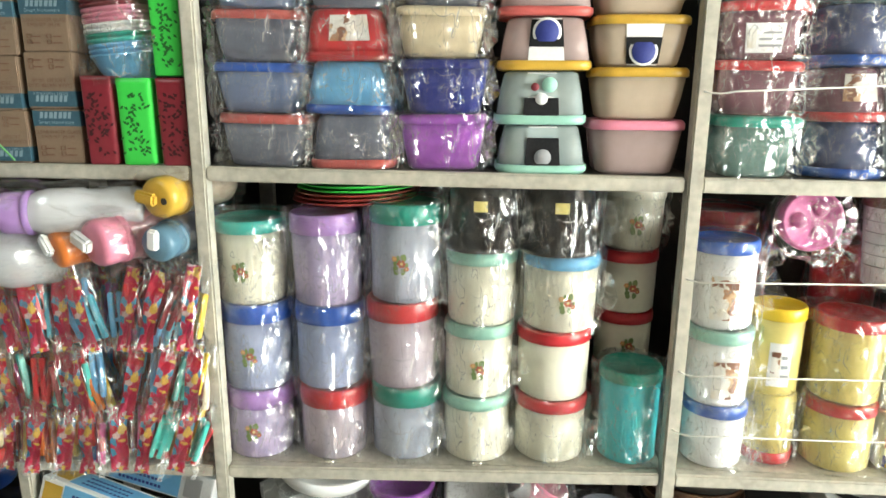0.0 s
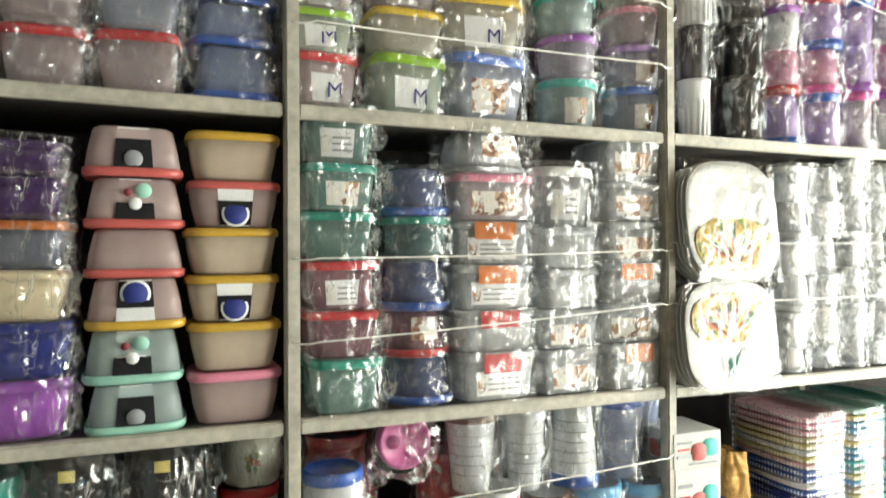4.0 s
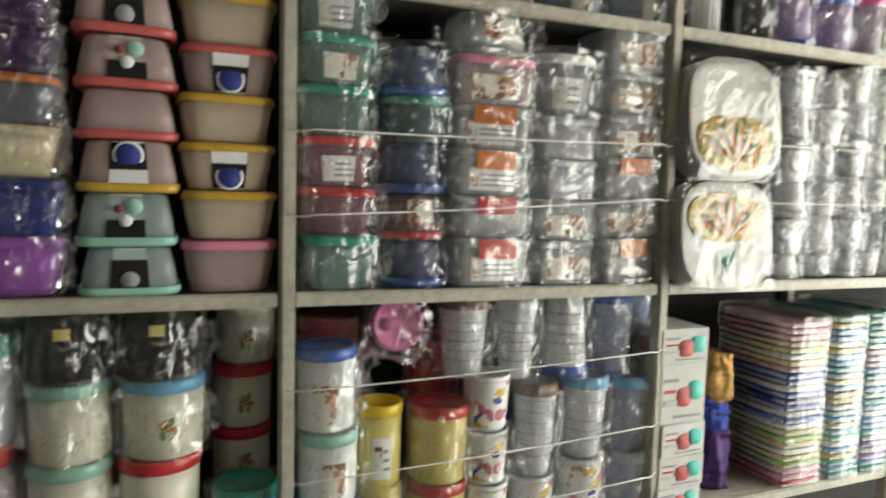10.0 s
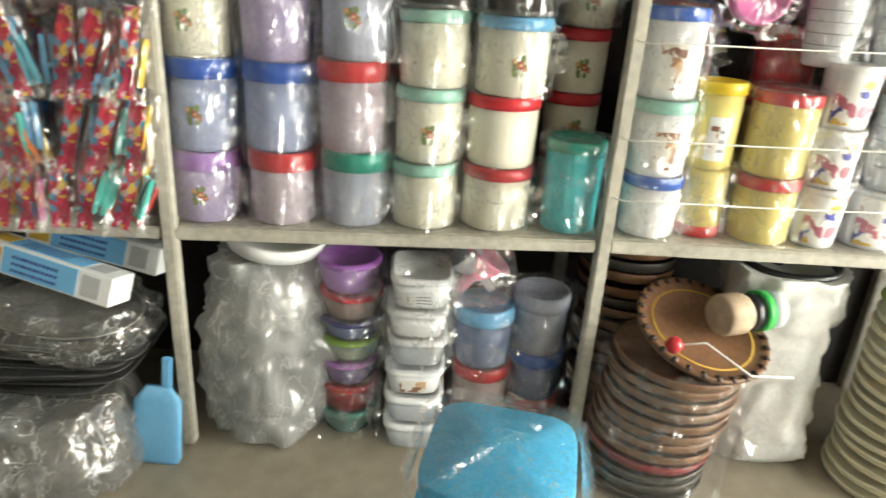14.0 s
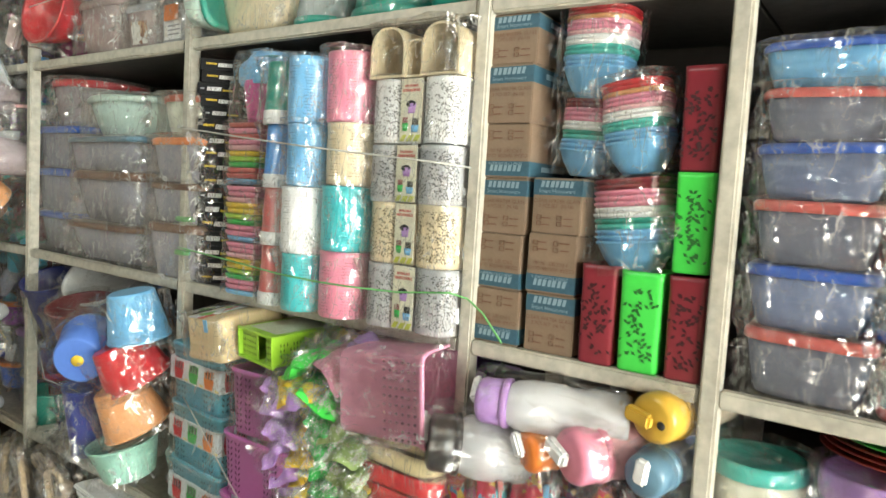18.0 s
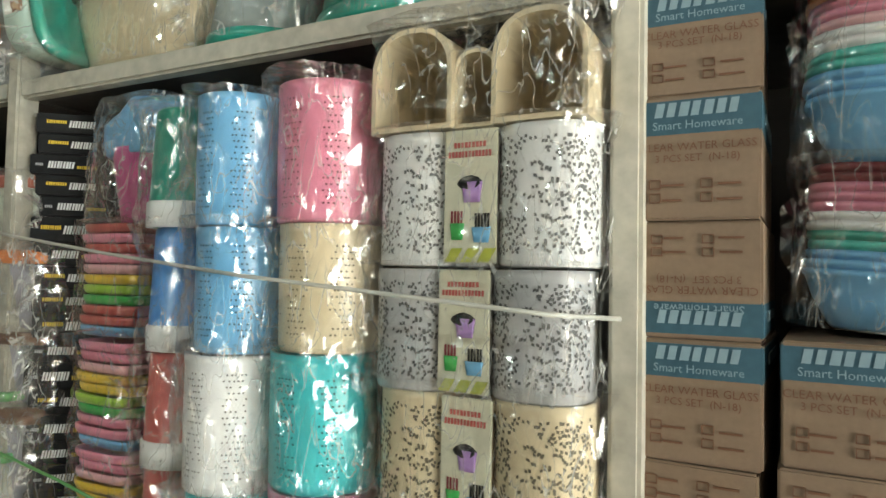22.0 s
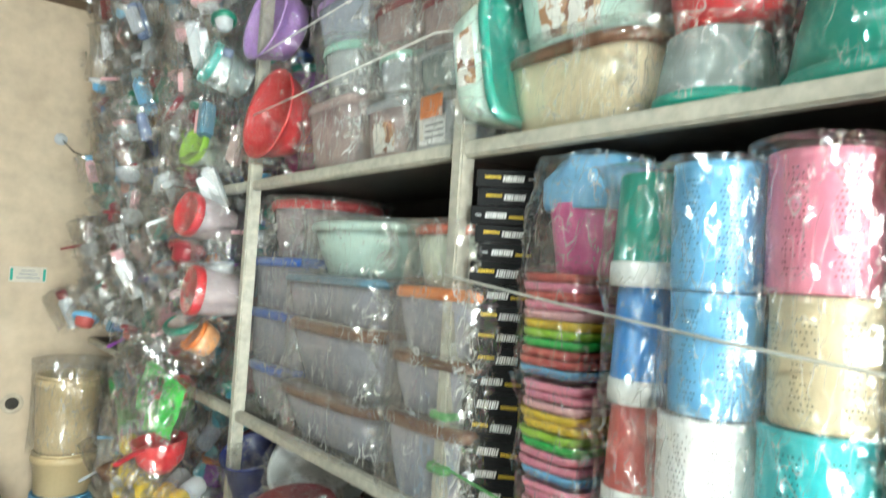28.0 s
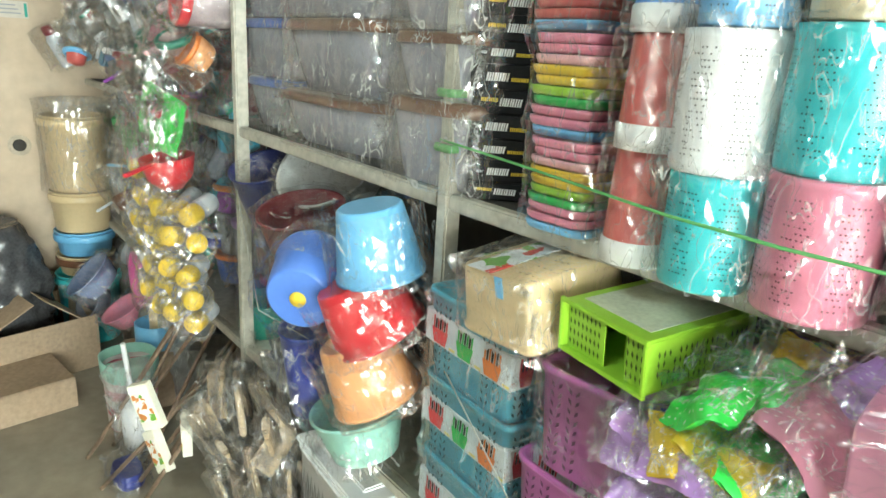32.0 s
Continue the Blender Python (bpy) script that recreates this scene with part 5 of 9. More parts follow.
def packet(x, y, z, w, h, c, label, m_turn=(0, 0, 0), c2="", thick=0.05):
    """A flat film packet of bright plastic forks and spoons."""
    ob = thing("cutlery_packet", label, "plastic cutlery", pose(x, y, z, *m_turn), "cutlery packets")
    rnd = random.Random(int(x * 1000) + int(z * 917))
    seed = rnd.randrange(5)
    pouch = part("pouch", mesh(("pouch", round(w, 2), round(h, 2), thick, seed), lambda: pouch_bm(w, h, thick, seed), col(c)), None, ob, f"{word(c)} plastic cutlery pouch")
    pale = solid("dash_" + c, [0.35 * v + 0.5 for v in INK[c]], 0.35, 0.06)
    tagged(part("printed_dashes", mesh(("dash", round(w, 2), round(h, 2), thick, seed), lambda: dash_bm(w, h, thick, seed), pale), None, pouch, "short pale printed strokes"), kind="stuff")
    part("sealed_edge", mesh(("seal", round(w, 2), round(h, 2)), lambda: box_bm(w * 0.98, 0.003, 0.012, 0.001, (0, 0, h - 0.008)), col(c2 or c)), None, ob, "sealed header strip")
    wrap(ob, w, thick * 0.9, h, 3.4)
    return ob


SMALL = random.Random(21)


def trinket(x, y, z, s, c, c2, kind):
    """A small household thing hung or laid in a crumpled film bag."""
    names = dict(ball=("measuring_cup", "cup"), tube=("squeeze_bottle", "bottle"), lid=("strainer", "strainer"), brush=("scrub_brush", "brush"))
    name, cat = names[kind]
    ob = thing(name, f"{word(c)} and {word(c2)} {name.replace('_', ' ')} hung in film", cat, pose(x, y, z, SMALL.uniform(-25, 25), SMALL.uniform(-35, 35), SMALL.uniform(0, 360)), "hung small wares")
    s = round(s / 0.02) * 0.02
    if kind == "ball":
        part("bowl", mesh(("tb", s), lambda: loft([(0.4, 0), (0.8, s * 0.2), (1, s * 0.6), (0.94, s * 0.6), (0.5, 0.01), (0, 0.01)], s, s, 2.0, 20), col(c)), None, ob)
        part("grip", mesh(("tg", s), lambda: box_bm(s * 0.9, 0.016, 0.01, 0.003, (s * 0.8, 0, s * 0.55)), col(c2)), None, ob)
    elif kind == "tube":
        part("body", mesh(("tt", s), lambda: loft([(0.9, 0), (1, 0.006), (1, s * 1.1), (0.5, s * 1.35), (0, s * 1.35)], s * 0.55, s * 0.55, 2.0, 20), col(c)), None, ob)
        part("cap", mesh(("tc", s), lambda: loft([(1, s * 1.3), (1.05, s * 1.32), (1.0, s * 1.6), (0, s * 1.62)], s * 0.4, s * 0.4, 2.0, 16), col(c2)), None, ob)
    elif kind == "lid":
        part("ring", mesh(("tl", s), lambda: loft([(0.8, 0), (1, 0.006), (1, 0.02), (0.8, 0.026), (0.74, 0.012)], s, s, 2.0, 24, False), col(c)), None, ob)
        part("mesh_cup", mesh(("tm", s), lambda: loft([(0.76, 0.02), (0.6, -s * 0.25), (0, -s * 0.35)], s, s, 2.0, 20, False), col(c2)), None, ob)
    else:
        part("block", mesh(("tk", s), lambda: box_bm(s * 0.5, s * 0.34, s * 1.2, 0.008), col(c)), None, ob)
        part("bristles", mesh(("tr", s), lambda: box_bm(s * 0.42, s * 0.2, s * 0.8, 0.002, (0, -s * 0.24, s * 0.2)), col(c2)), None, ob)
    wrap(ob, s * 1.25, s * 1.15, s * 1.5, 2.0)
    return ob


def cord(name, pts, r, material, label, category="string", sag=0.0):
    """A string or strap drawn tight along points, with a little sag."""
    out = []
    for a, b in zip(pts, pts[1:]):
        a, b = Vector(a), Vector(b)
        for k in range(8):
            p = a.lerp(b, k / 8)
            p.z -= sag * 4 * (k / 8) * (1 - k / 8)
            out.append(p)
    out.append(Vector(pts[-1]))
    return piece(name, rod_path(out, r), material, label, category)

def film_sheet_bm(w, h, seed, bow=0.02):
    """A loose sheet of film over a flat front, puckered towards its edges."""
    off = Vector((seed * 1.7, seed * 0.9, 0))
    bm = bmesh.new()
    n = 22
    grid = []
    for r in range(n + 1):
        row = []
        for k in range(n + 1):
            u, v = 2 * k / n - 1, 2 * r / n - 1
            edge = max(abs(u), abs(v))
            p = Vector((u * 3, v * 3, seed)) + off
            lift = noise.noise(p * 0.9) * 0.5 + abs(noise.noise(Vector((u * 9, v * 3, seed)))) * 0.8
            row.append(bm.verts.new((u * w / 2 * (1 + 0.05 * noise.noise(p)), v * h / 2 * (1 + 0.05 * noise.noise(p * 1.3)), bow * (0.25 + 0.35 * lift) - bow * 1.6 * max(0, edge - 0.75))))
        grid.append(row)
    for a, b in zip(grid, grid[1:]):
        for k in range(n):
            bm.faces.new((a[k], a[k + 1], b[k + 1], b[k]))
    return bm


def plate_pack(x, y, z, w, h, low=True):
    """Rounded white plates standing on edge in film, a salad picture on the front."""
    ob = thing("plate_pack", "white rounded plates with a salad picture, bagged in film", "plate", pose(x, y, z + h / 2 + 0.002, 84, 0, 0), "plate packs")
    for k in range(6):
        part("plate", mesh(("oplate", round(w, 2), round(h, 2)), lambda: loft([(0.6, 0), (0.9, 0.006), (1.0, 0.016), (0.98, 0.018), (0.85, 0.01), (0, 0.008)], w, h, 3.2, 44), solid("melamine_white", (0.46, 0.46, 0.44), 0.3, 0.05)), None, ob, m=pose(0, 0, -0.016 * k))
    salad = print_mat("salad_print", [(0.56, 0.36, 0.04), (0.60, 0.46, 0.16), (0.16, 0.26, 0.04), (0.48, 0.12, 0.04), (0.62, 0.50, 0.22)], 70.0, (1.5, 0.8, 1.0), (0.50, 0.34, 0.06))
    at = -0.2 if low else 0.16
    part("picture", loft([(0, 0.0105), (0.92, 0.011), (1.0, 0.0095)], w * 0.82, h * 0.46, 2.4, 30, False), salad, ob, "printed salad picture", m=pose(0, h * at, 0.004))
    rnd = random.Random(int(h * 100))
    for k in range(36):
        a = radians(-64 + 128 * k / 35)
        c = ("orange", "yellow", "olive", "rust", "peach", "darkgreen", "maroon")[(k * 3) % 7]
        part("stalk", mesh(("stalk", c), lambda: box_bm(0.0042, 0.088, 0.0012, 0.0, (0, 0.055, 0)), paper(c)), None, ob, m=pose(0, h * at - 0.055, 0.0158 + 0.0002 * (k % 3), 0, 0, -math.degrees(a)) @ Matrix.Scale(rnd.uniform(0.8, 1.2), 4, (0, 1, 0)))
    if not low:
        for k in range(7):
            a = radians(-24 + 8 * k)
            part("sprig", mesh(("sprig",), lambda: box_bm(0.004, 0.07, 0.001, 0.0), paper("darkgreen")), None, ob, "printed green sprig" if k == 0 else "", m=pose(-w * 0.02 + 0.035 * math.sin(a), -h * 0.28 + 0.01 * math.cos(a), 0.0165, 0, 0, -math.degrees(a)))
    part("film_wrap", film_sheet_bm(w * 1.04, h * 1.04, int(h * 100) + int(low), 0.03), FILM_SOFT, ob, "loose clear film over the plates", pose(0, 0, 0.016))
    return ob


# storage canisters
stack(0.045, 0.020, 0.609, 0.159, [('can', 0.169, 'frostlilac', 'lilac', 'wf'), ('can', 0.206, 'frostsky', 'royal', 'wf'), ('can', 0.188, 'cream', 'teal', 'wf')], group='storage canisters')
stack(0.225, 0.020, 0.613, 0.158, [('can', 0.171, 'frostrose', 'red', 'w'), ('can', 0.197, 'frostsky', 'royal', 'w'), ('can', 0.205, 'frostlilac', 'lilac', 'w')], group='storage canisters')
stack(0.395, 0.020, 0.618, 0.165, [('can', 0.176, 'frost', 'jade', 'w'), ('can', 0.199, 'frostrose', 'red', 'w'), ('can', 0.214, 'frost', 'jade', 'wf')], group='storage canisters')
stack(0.562, 0.020, 0.622, 0.160, [('can', 0.157, 'cream', 'mint', 'w'), ('can', 0.167, 'cream', 'mint', 'wf'), ('can', 0.165, 'cream', 'mint', 'w'), ('pot', 0.139, 'black', '', 'uwy')], group='storage canisters')
stack(0.736, 0.020, 0.627, 0.166, [('can', 0.15, 'cream', 'red', 'w'), ('can', 0.162, 'cream', 'red', ''), ('can', 0.168, 'cream', 'sky', 'wf'), ('pot', 0.146, 'black', '', 'uwy')], group='storage canisters')
stack(0.923, 0.200, 0.632, 0.146, [('can', 0.157, 'cream', 'red', ''), ('can', 0.139, 'cream', 'red', 'f'), ('can', 0.151, 'cream', 'red', 'f'), ('can', 0.15, 'cream', 'cream', 'wf')], group='storage canisters')
stack(0.911, 0.020, 0.631, 0.142, [('can', 0.221, 'aqua', 'jade', 'w')])

# mugs, jugs and yellow canisters
stack(1.091, 0.020, 0.633, 0.139, [('can', 0.148, 'white', 'royal', 'w'), ('can', 0.173, 'white', 'mint', 'wp'), ('can', 0.191, 'white', 'royal', 'wp')])
stack(1.128, 0.160, 0.633, 0.153, [('can', 0.348, 'white', 'red', 'w'), ('can', 0.205, 'red', 'red', 'w')])
stack(1.220, 0.050, 0.633, 0.118, [('can', 0.164, 'paleyellow', 'red', 'uw'), ('can', 0.2, 'paleyellow', 'yellow', 'l')])
stack(1.369, 0.020, 0.632, 0.151, [('can', 0.16, 'paleyellow', 'red', 'w'), ('can', 0.194, 'paleyellow', 'red', 'w')])
stack(1.417, 0.160, 0.632, 0.147, [('can', 0.324, 'paleyellow', 'red', ''), ('can', 0.161, 'red', 'red', 'w')])
stack(1.498, 0.020, 0.632, 0.118, [('cup', 0.145, 'white', '', 'p'), ('cup', 0.137, 'white', '', 'pw'), ('cup', 0.139, 'white', '', 'p')], group='drinking mugs')
stack(1.639, 0.020, 0.632, 0.123, [('cup', 0.143, 'white', '', 'pw'), ('jug', 0.245, 'milk', 'brown', 'tnhw')], group='drinking mugs')
stack(1.795, 0.020, 0.631, 0.129, [('cup', 0.173, 'white', '', 'pw'), ('jug', 0.219, 'milk', 'sky', 'tnhw')], group='drinking mugs')
stack(1.944, 0.020, 0.631, 0.120, [('jug', 0.173, 'frostsky', 'frost', 'tw'), ('jug', 0.208, 'frostsky', 'sky', 'tnw')], group='drinking mugs')
for x_, y_, z_, w_, h_, c, c2, o in ((1.452, 0.06, 1.040, 0.150, 0.205, 'milk', 'brown', 'tnhw'), (1.593, 0.05, 1.030, 0.132, 0.210, 'milk', 'milk', 'tnhw'), (1.742, 0.04, 1.026, 0.152, 0.215, 'milk', 'royal', 'tunw'), (1.893, 0.05, 1.022, 0.142, 0.220, 'frostsky', 'royal', 'tnhw'), (2.010, 0.10, 1.020, 0.10, 0.220, 'frostsky', 'frost', 'tw')):
    stack(x_, y_, z_, w_, [('jug', h_, c, c2, o)], group='upper mugs')

# food tubs, plain shelf
stack(0.678, 0.010, 1.286, 0.189, [('tub', 0.098, 'frostteal', 'mint', 'uK'), ('tub', 0.104, 'frostteal', 'mint', 'ub'), ('tub', 0.101, 'frostpink', 'amber', 'uB'), ('tub', 0.098, 'frostpink', 'coral', 'u'), ('tub', 0.099, 'frostpink', 'coral', 'ub'), ('tub', 0.102, 'frostpink', 'coral', 'uK')], group='stacked food tubs')
stack(0.868, 0.010, 1.285, 0.190, [('tub', 0.107, 'frostpink', 'pink', ''), ('tub', 0.101, 'frostsand', 'amber', ''), ('tub', 0.097, 'frostsand', 'amber', 'B'), ('tub', 0.098, 'frostsand', 'amber', ''), ('tub', 0.098, 'frostpink', 'coral', 'B'), ('tub', 0.099, 'frostsand', 'amber', '')], group='stacked food tubs')
stack(0.107, 0.010, 1.291, 0.190, [('tub', 0.107, 'smoke', 'coral', 'wf'), ('tub', 0.102, 'frostblue', 'royal', 'w'), ('tub', 0.101, 'smoke', 'coral', 'w'), ('tub', 0.087, 'frostblue', 'royal', 'w'), ('tub', 0.08, 'smoke', 'coral', 'w'), ('tub', 0.073, 'sky', 'royal', 'w')], group='stacked food tubs')
stack(0.290, 0.010, 1.29, 0.181, [('tub', 0.108, 'smoke', 'coral', 'uw'), ('tub', 0.106, 'sky', 'royal', 'uw'), ('tub', 0.101, 'red', 'red', 'uwp'), ('tub', 0.089, 'smoke', 'coral', 'w'), ('tub', 0.079, 'sky', 'royal', 'w')], group='stacked food tubs')
stack(0.477, 0.010, 1.288, 0.185, [('tub', 0.114, 'purple', 'purple', 'w'), ('tub', 0.107, 'navy', 'navy', 'w'), ('tub', 0.097, 'beige', 'beige', 'w'), ('tub', 0.091, 'smoke', 'orange', 'w'), ('tub', 0.078, 'darkpurple', 'darkpurple', 'w'), ('tub', 0.067, 'darkpurple', 'darkpurple', 'w')], group='stacked food tubs')

# clear lunch boxes and bowls
stack(1.095, 0.010, 1.283, 0.174, [('tub', 0.12, 'frostteal', 'jade', 'w'), ('tub', 0.103, 'smoke', 'red', 'w'), ('tub', 0.107, 'smoke', 'red', 'wl'), ('tub', 0.109, 'frostteal', 'jade', 'w'), ('tub', 0.105, 'frostteal', 'jade', 'wp'), ('tub', 0.125, 'frostteal', 'jade', 'wl')], group='wrapped lunch boxes')
stack(1.296, 0.020, 1.281, 0.180, [('bowl', 0.111, 'smoke', 'blue', 'uw'), ('bowl', 0.103, 'smoke', 'red', 'uwp'), ('bowl', 0.118, 'smoke', 'blue', 'uw'), ('bowl', 0.106, 'smoke', 'jade', 'w'), ('bowl', 0.113, 'smoke', 'blue', 'uw')], group='wrapped lunch boxes')
stack(1.471, 0.010, 1.28, 0.216, [('lock', 0.117, 'clear', 'clear', 'cwl'), ('lock', 0.1, 'clear', 'clear', 'cw'), ('lock', 0.109, 'clear', 'clear', 'cowl'), ('lock', 0.106, 'clear', 'clear', 'cowl'), ('lock', 0.114, 'clear', 'pink', 'wp'), ('oval', 0.106, 'clear', 'grey', 'uwp')], group='wrapped lunch boxes')
stack(1.683, 0.010, 1.278, 0.181, [('lock', 0.114, 'clear', 'clear', 'wp'), ('lock', 0.101, 'clear', 'clear', 'wp'), ('lock', 0.099, 'clear', 'clear', 'w'), ('lock', 0.106, 'clear', 'clear', 'w'), ('oval', 0.153, 'clear', 'white', 'wl')], group='wrapped lunch boxes')
stack(1.881, 0.010, 1.276, 0.202, [('lock', 0.122, 'clear', 'clear', 'cow'), ('lock', 0.104, 'clear', 'clear', 'wp'), ('lock', 0.106, 'clear', 'clear', 'cow'), ('lock', 0.108, 'clear', 'clear', 'wp'), ('lock', 0.106, 'clear', 'clear', 'wp'), ('lock', 0.122, 'clear', 'clear', 'wp')], group='wrapped lunch boxes')

# upper shelf tubs with coloured lids
stack(1.058, 0.010, 1.951, 0.150, [('tub', 0.12, 'clear', 'red', 'wlm'), ('tub', 0.092, 'clear', 'lime', 'wlm'), ('tub', 0.107, 'clear', 'red', 'wlm'), ('tub', 0.109, 'clear', 'blue', 'w'), ('tub', 0.106, 'clear', 'sky', 'w')], group='upper shelf tubs')
stack(1.252, 0.010, 1.951, 0.185, [('tub', 0.138, 'clear', 'lime', 'wlm'), ('tub', 0.104, 'clear', 'yellow', 'w'), ('tub', 0.093, 'clear', 'red', 'wlm'), ('tub', 0.098, 'clear', 'lime', 'w'), ('tub', 0.112, 'clear', 'blue', 'w')], group='upper shelf tubs')
stack(1.462, 0.010, 1.951, 0.219, [('tub', 0.16, 'clear', 'blue', 'wp'), ('tub', 0.139, 'clear', 'yellow', 'wlm'), ('tub', 0.131, 'clear', 'lime', 'w'), ('tub', 0.127, 'clear', 'lime', 'w'), ('tub', 0.131, 'clear', 'yellow', 'w')], group='upper shelf tubs')
stack(1.723, 0.020, 1.951, 0.166, [('bowl', 0.129, 'clear', 'teal', 'wp'), ('bowl', 0.112, 'clear', 'purple', 'w'), ('bowl', 0.103, 'clear', 'teal', 'w'), ('bowl', 0.105, 'clear', 'yellow', 'w'), ('bowl', 0.096, 'clear', 'pink', 'w'), ('bowl', 0.121, 'clear', 'lilac', 'w')], group='upper shelf tubs')
stack(1.936, 0.020, 1.951, 0.167, [('bowl', 0.127, 'clear', 'blue', 'wp'), ('bowl', 0.111, 'clear', 'lilac', 'wp'), ('bowl', 0.102, 'clear', 'pink', 'w'), ('bowl', 0.108, 'clear', 'yellow', 'wp'), ('bowl', 0.105, 'clear', 'blue', 'w'), ('bowl', 0.102, 'clear', 'sky', 'w')], group='upper shelf tubs')
stack(0.876, 0.010, 1.951, 0.178, [('tub', 0.118, 'frostblue', 'blue', 'uw'), ('tub', 0.087, 'frostblue', 'blue', 'uw'), ('tub', 0.081, 'frostblue', 'blue', 'uw'), ('tub', 0.082, 'clear', 'red', 'uw')], group='upper shelf tubs')
stack(0.691, 0.010, 1.951, 0.160, [('tub', 0.125, 'clear', 'red', 'w'), ('tub', 0.099, 'clear', 'blue', 'w'), ('tub', 0.088, 'clear', 'red', 'w'), ('tub', 0.077, 'clear', 'blue', 'w')], group='upper shelf tubs')
stack(0.519, 0.010, 1.951, 0.154, [('tub', 0.116, 'clear', 'red', 'w'), ('tub', 0.092, 'clear', 'red', 'w'), ('tub', 0.089, 'clear', 'blue', 'w')], group='upper shelf tubs')
stack(0.360, 0.010, 1.951, 0.148, [('tub', 0.104, 'clear', 'red', 'w'), ('tub', 0.09, 'clear', 'blue', 'w')], group='upper shelf tubs')
stack(0.211, 0.010, 1.951, 0.134, [('tub', 0.094, 'clear', 'blue', 'w'), ('tub', 0.085, 'clear', 'red', 'w')], group='upper shelf tubs')

# glassware cartons
stack(-0.434, 0.010, 1.293, 0.103, [('glassbox', 0.107, 'kraft', '', 'gu'), ('glassbox', 0.109, 'kraft', '', 'gu'), ('glassbox', 0.108, 'kraft', '', 'g'), ('glassbox', 0.103, 'kraft', '', 'gu'), ('glassbox', 0.11, 'kraft', '', 'g'), ('glassbox', 0.097, 'kraft', '', 'g')], 0.2, group='glassware cartons')
stack(-0.322, 0.010, 1.293, 0.102, [('glassbox', 0.11, 'kraft', '', 'g'), ('glassbox', 0.112, 'kraft', '', 'gu'), ('glassbox', 0.103, 'kraft', '', 'g')], 0.2, group='glassware cartons')

# leaf-cut utensil boxes and bowl bundles
leaf_holder(-0.225, 0.005, 1.292, 0.068, 0.10, 0.179, 'maroon')
leaf_holder(-0.147, 0.005, 1.292, 0.075, 0.10, 0.176, 'brightgreen')
leaf_holder(-0.070, 0.005, 1.292, 0.065, 0.10, 0.175, 'maroon')
leaf_holder(-0.073, 0.01, 1.472, 0.064, 0.10, 0.167, 'brightgreen')
leaf_holder(-0.073, 0.01, 1.641, 0.064, 0.10, 0.171, 'maroon')
nested_bowls(-0.183, 0.02, 1.456, 0.139, 0.174, ['sky', 'sky', 'sky', 'teal', 'jade', 'white', 'white', 'pink', 'pink', 'pink', 'maroon', 'maroon'], -6)
nested_bowls(-0.184, 0.02, 1.636, 0.123, 0.165, ['sky', 'sky', 'sky', 'teal', 'teal', 'white', 'white', 'palepink', 'pink', 'pink', 'peach', 'red', 'red'], -8)
nested_bowls(-0.303, 0.05, 1.630, 0.108, 0.143, ['sky', 'sky', 'sky', 'teal', 'jade', 'white', 'white', 'pink', 'pink', 'pink', 'maroon', 'maroon'], 4)
nested_bowls(-0.289, 0.03, 1.772, 0.131, 0.170, ['sky', 'sky', 'sky', 'teal', 'teal', 'white', 'white', 'palepink', 'pink', 'pink', 'peach', 'red', 'red'], 2)

# bottles and peg packets
bottle(-0.425, -0.045, 1.145, 0.050, 'milk', 'lilac', 'white', 0.27, -74, 0, -40)
bottle(-0.505, -0.095, 1.040, 0.064, 'clear', 'black', 'white', 0.22, -52, -4, -30)
bottle(-0.318, -0.050, 1.072, 0.046, 'frostsand', 'orange', 'white', 0.18, -32, 8, -30)
bottle(-0.228, -0.060, 1.078, 0.058, 'palepink', 'pink', 'white', 0.20, -30, 6, -70)
bottle(-0.100, -0.030, 1.178, 0.050, 'frostsand', 'amber', 'amber', 0.20, -16, 4, -80)
bottle(-0.100, -0.050, 1.090, 0.044, 'frostblue', 'bluegrey', 'white', 0.18, -10, 6, 10)
peg_pack(-0.436, -0.015, 0.879, 0.069, 0.214, ['sky', 'red', 'sky'], -17)
peg_pack(-0.383, -0.027, 0.881, 0.069, 0.197, ['sky', 'sky', 'steel'], -10)
peg_pack(-0.318, -0.015, 0.883, 0.069, 0.209, ['sky', 'red', 'sky'], -1)
peg_pack(-0.263, -0.027, 0.885, 0.068, 0.200, ['sky', 'sky', 'steel'], -18)
peg_pack(-0.203, -0.015, 0.887, 0.068, 0.198, ['sky', 'red', 'sky'], 7)
peg_pack(-0.135, -0.027, 0.890, 0.068, 0.189, ['sky', 'sky', 'steel'], 12)
peg_pack(-0.077, -0.015, 0.891, 0.067, 0.200, ['sky', 'red', 'sky'], 8)
peg_pack(-0.449, -0.015, 0.715, 0.072, 0.198, ['hotpink', 'beige', 'teal'], -19)
peg_pack(-0.385, -0.027, 0.717, 0.071, 0.196, ['red', 'sky', 'teal'], 4)
peg_pack(-0.324, -0.015, 0.720, 0.071, 0.191, ['sky', 'orange', 'red'], -10)
peg_pack(-0.269, -0.027, 0.722, 0.071, 0.201, ['teal', 'red', 'sky'], -19)
peg_pack(-0.207, -0.015, 0.725, 0.069, 0.191, ['sky', 'sky', 'red'], 12)
peg_pack(-0.135, -0.027, 0.728, 0.069, 0.199, ['sky', 'red', 'teal'], 15)
peg_pack(-0.075, -0.015, 0.730, 0.070, 0.185, ['steel', 'red', 'beige'], 6)
peg_pack(-0.491, -0.015, 0.587, 0.074, 0.166, ['sky', 'orange', 'red'], 3)
peg_pack(-0.432, -0.027, 0.590, 0.073, 0.183, ['teal', 'red', 'sky'], 8)
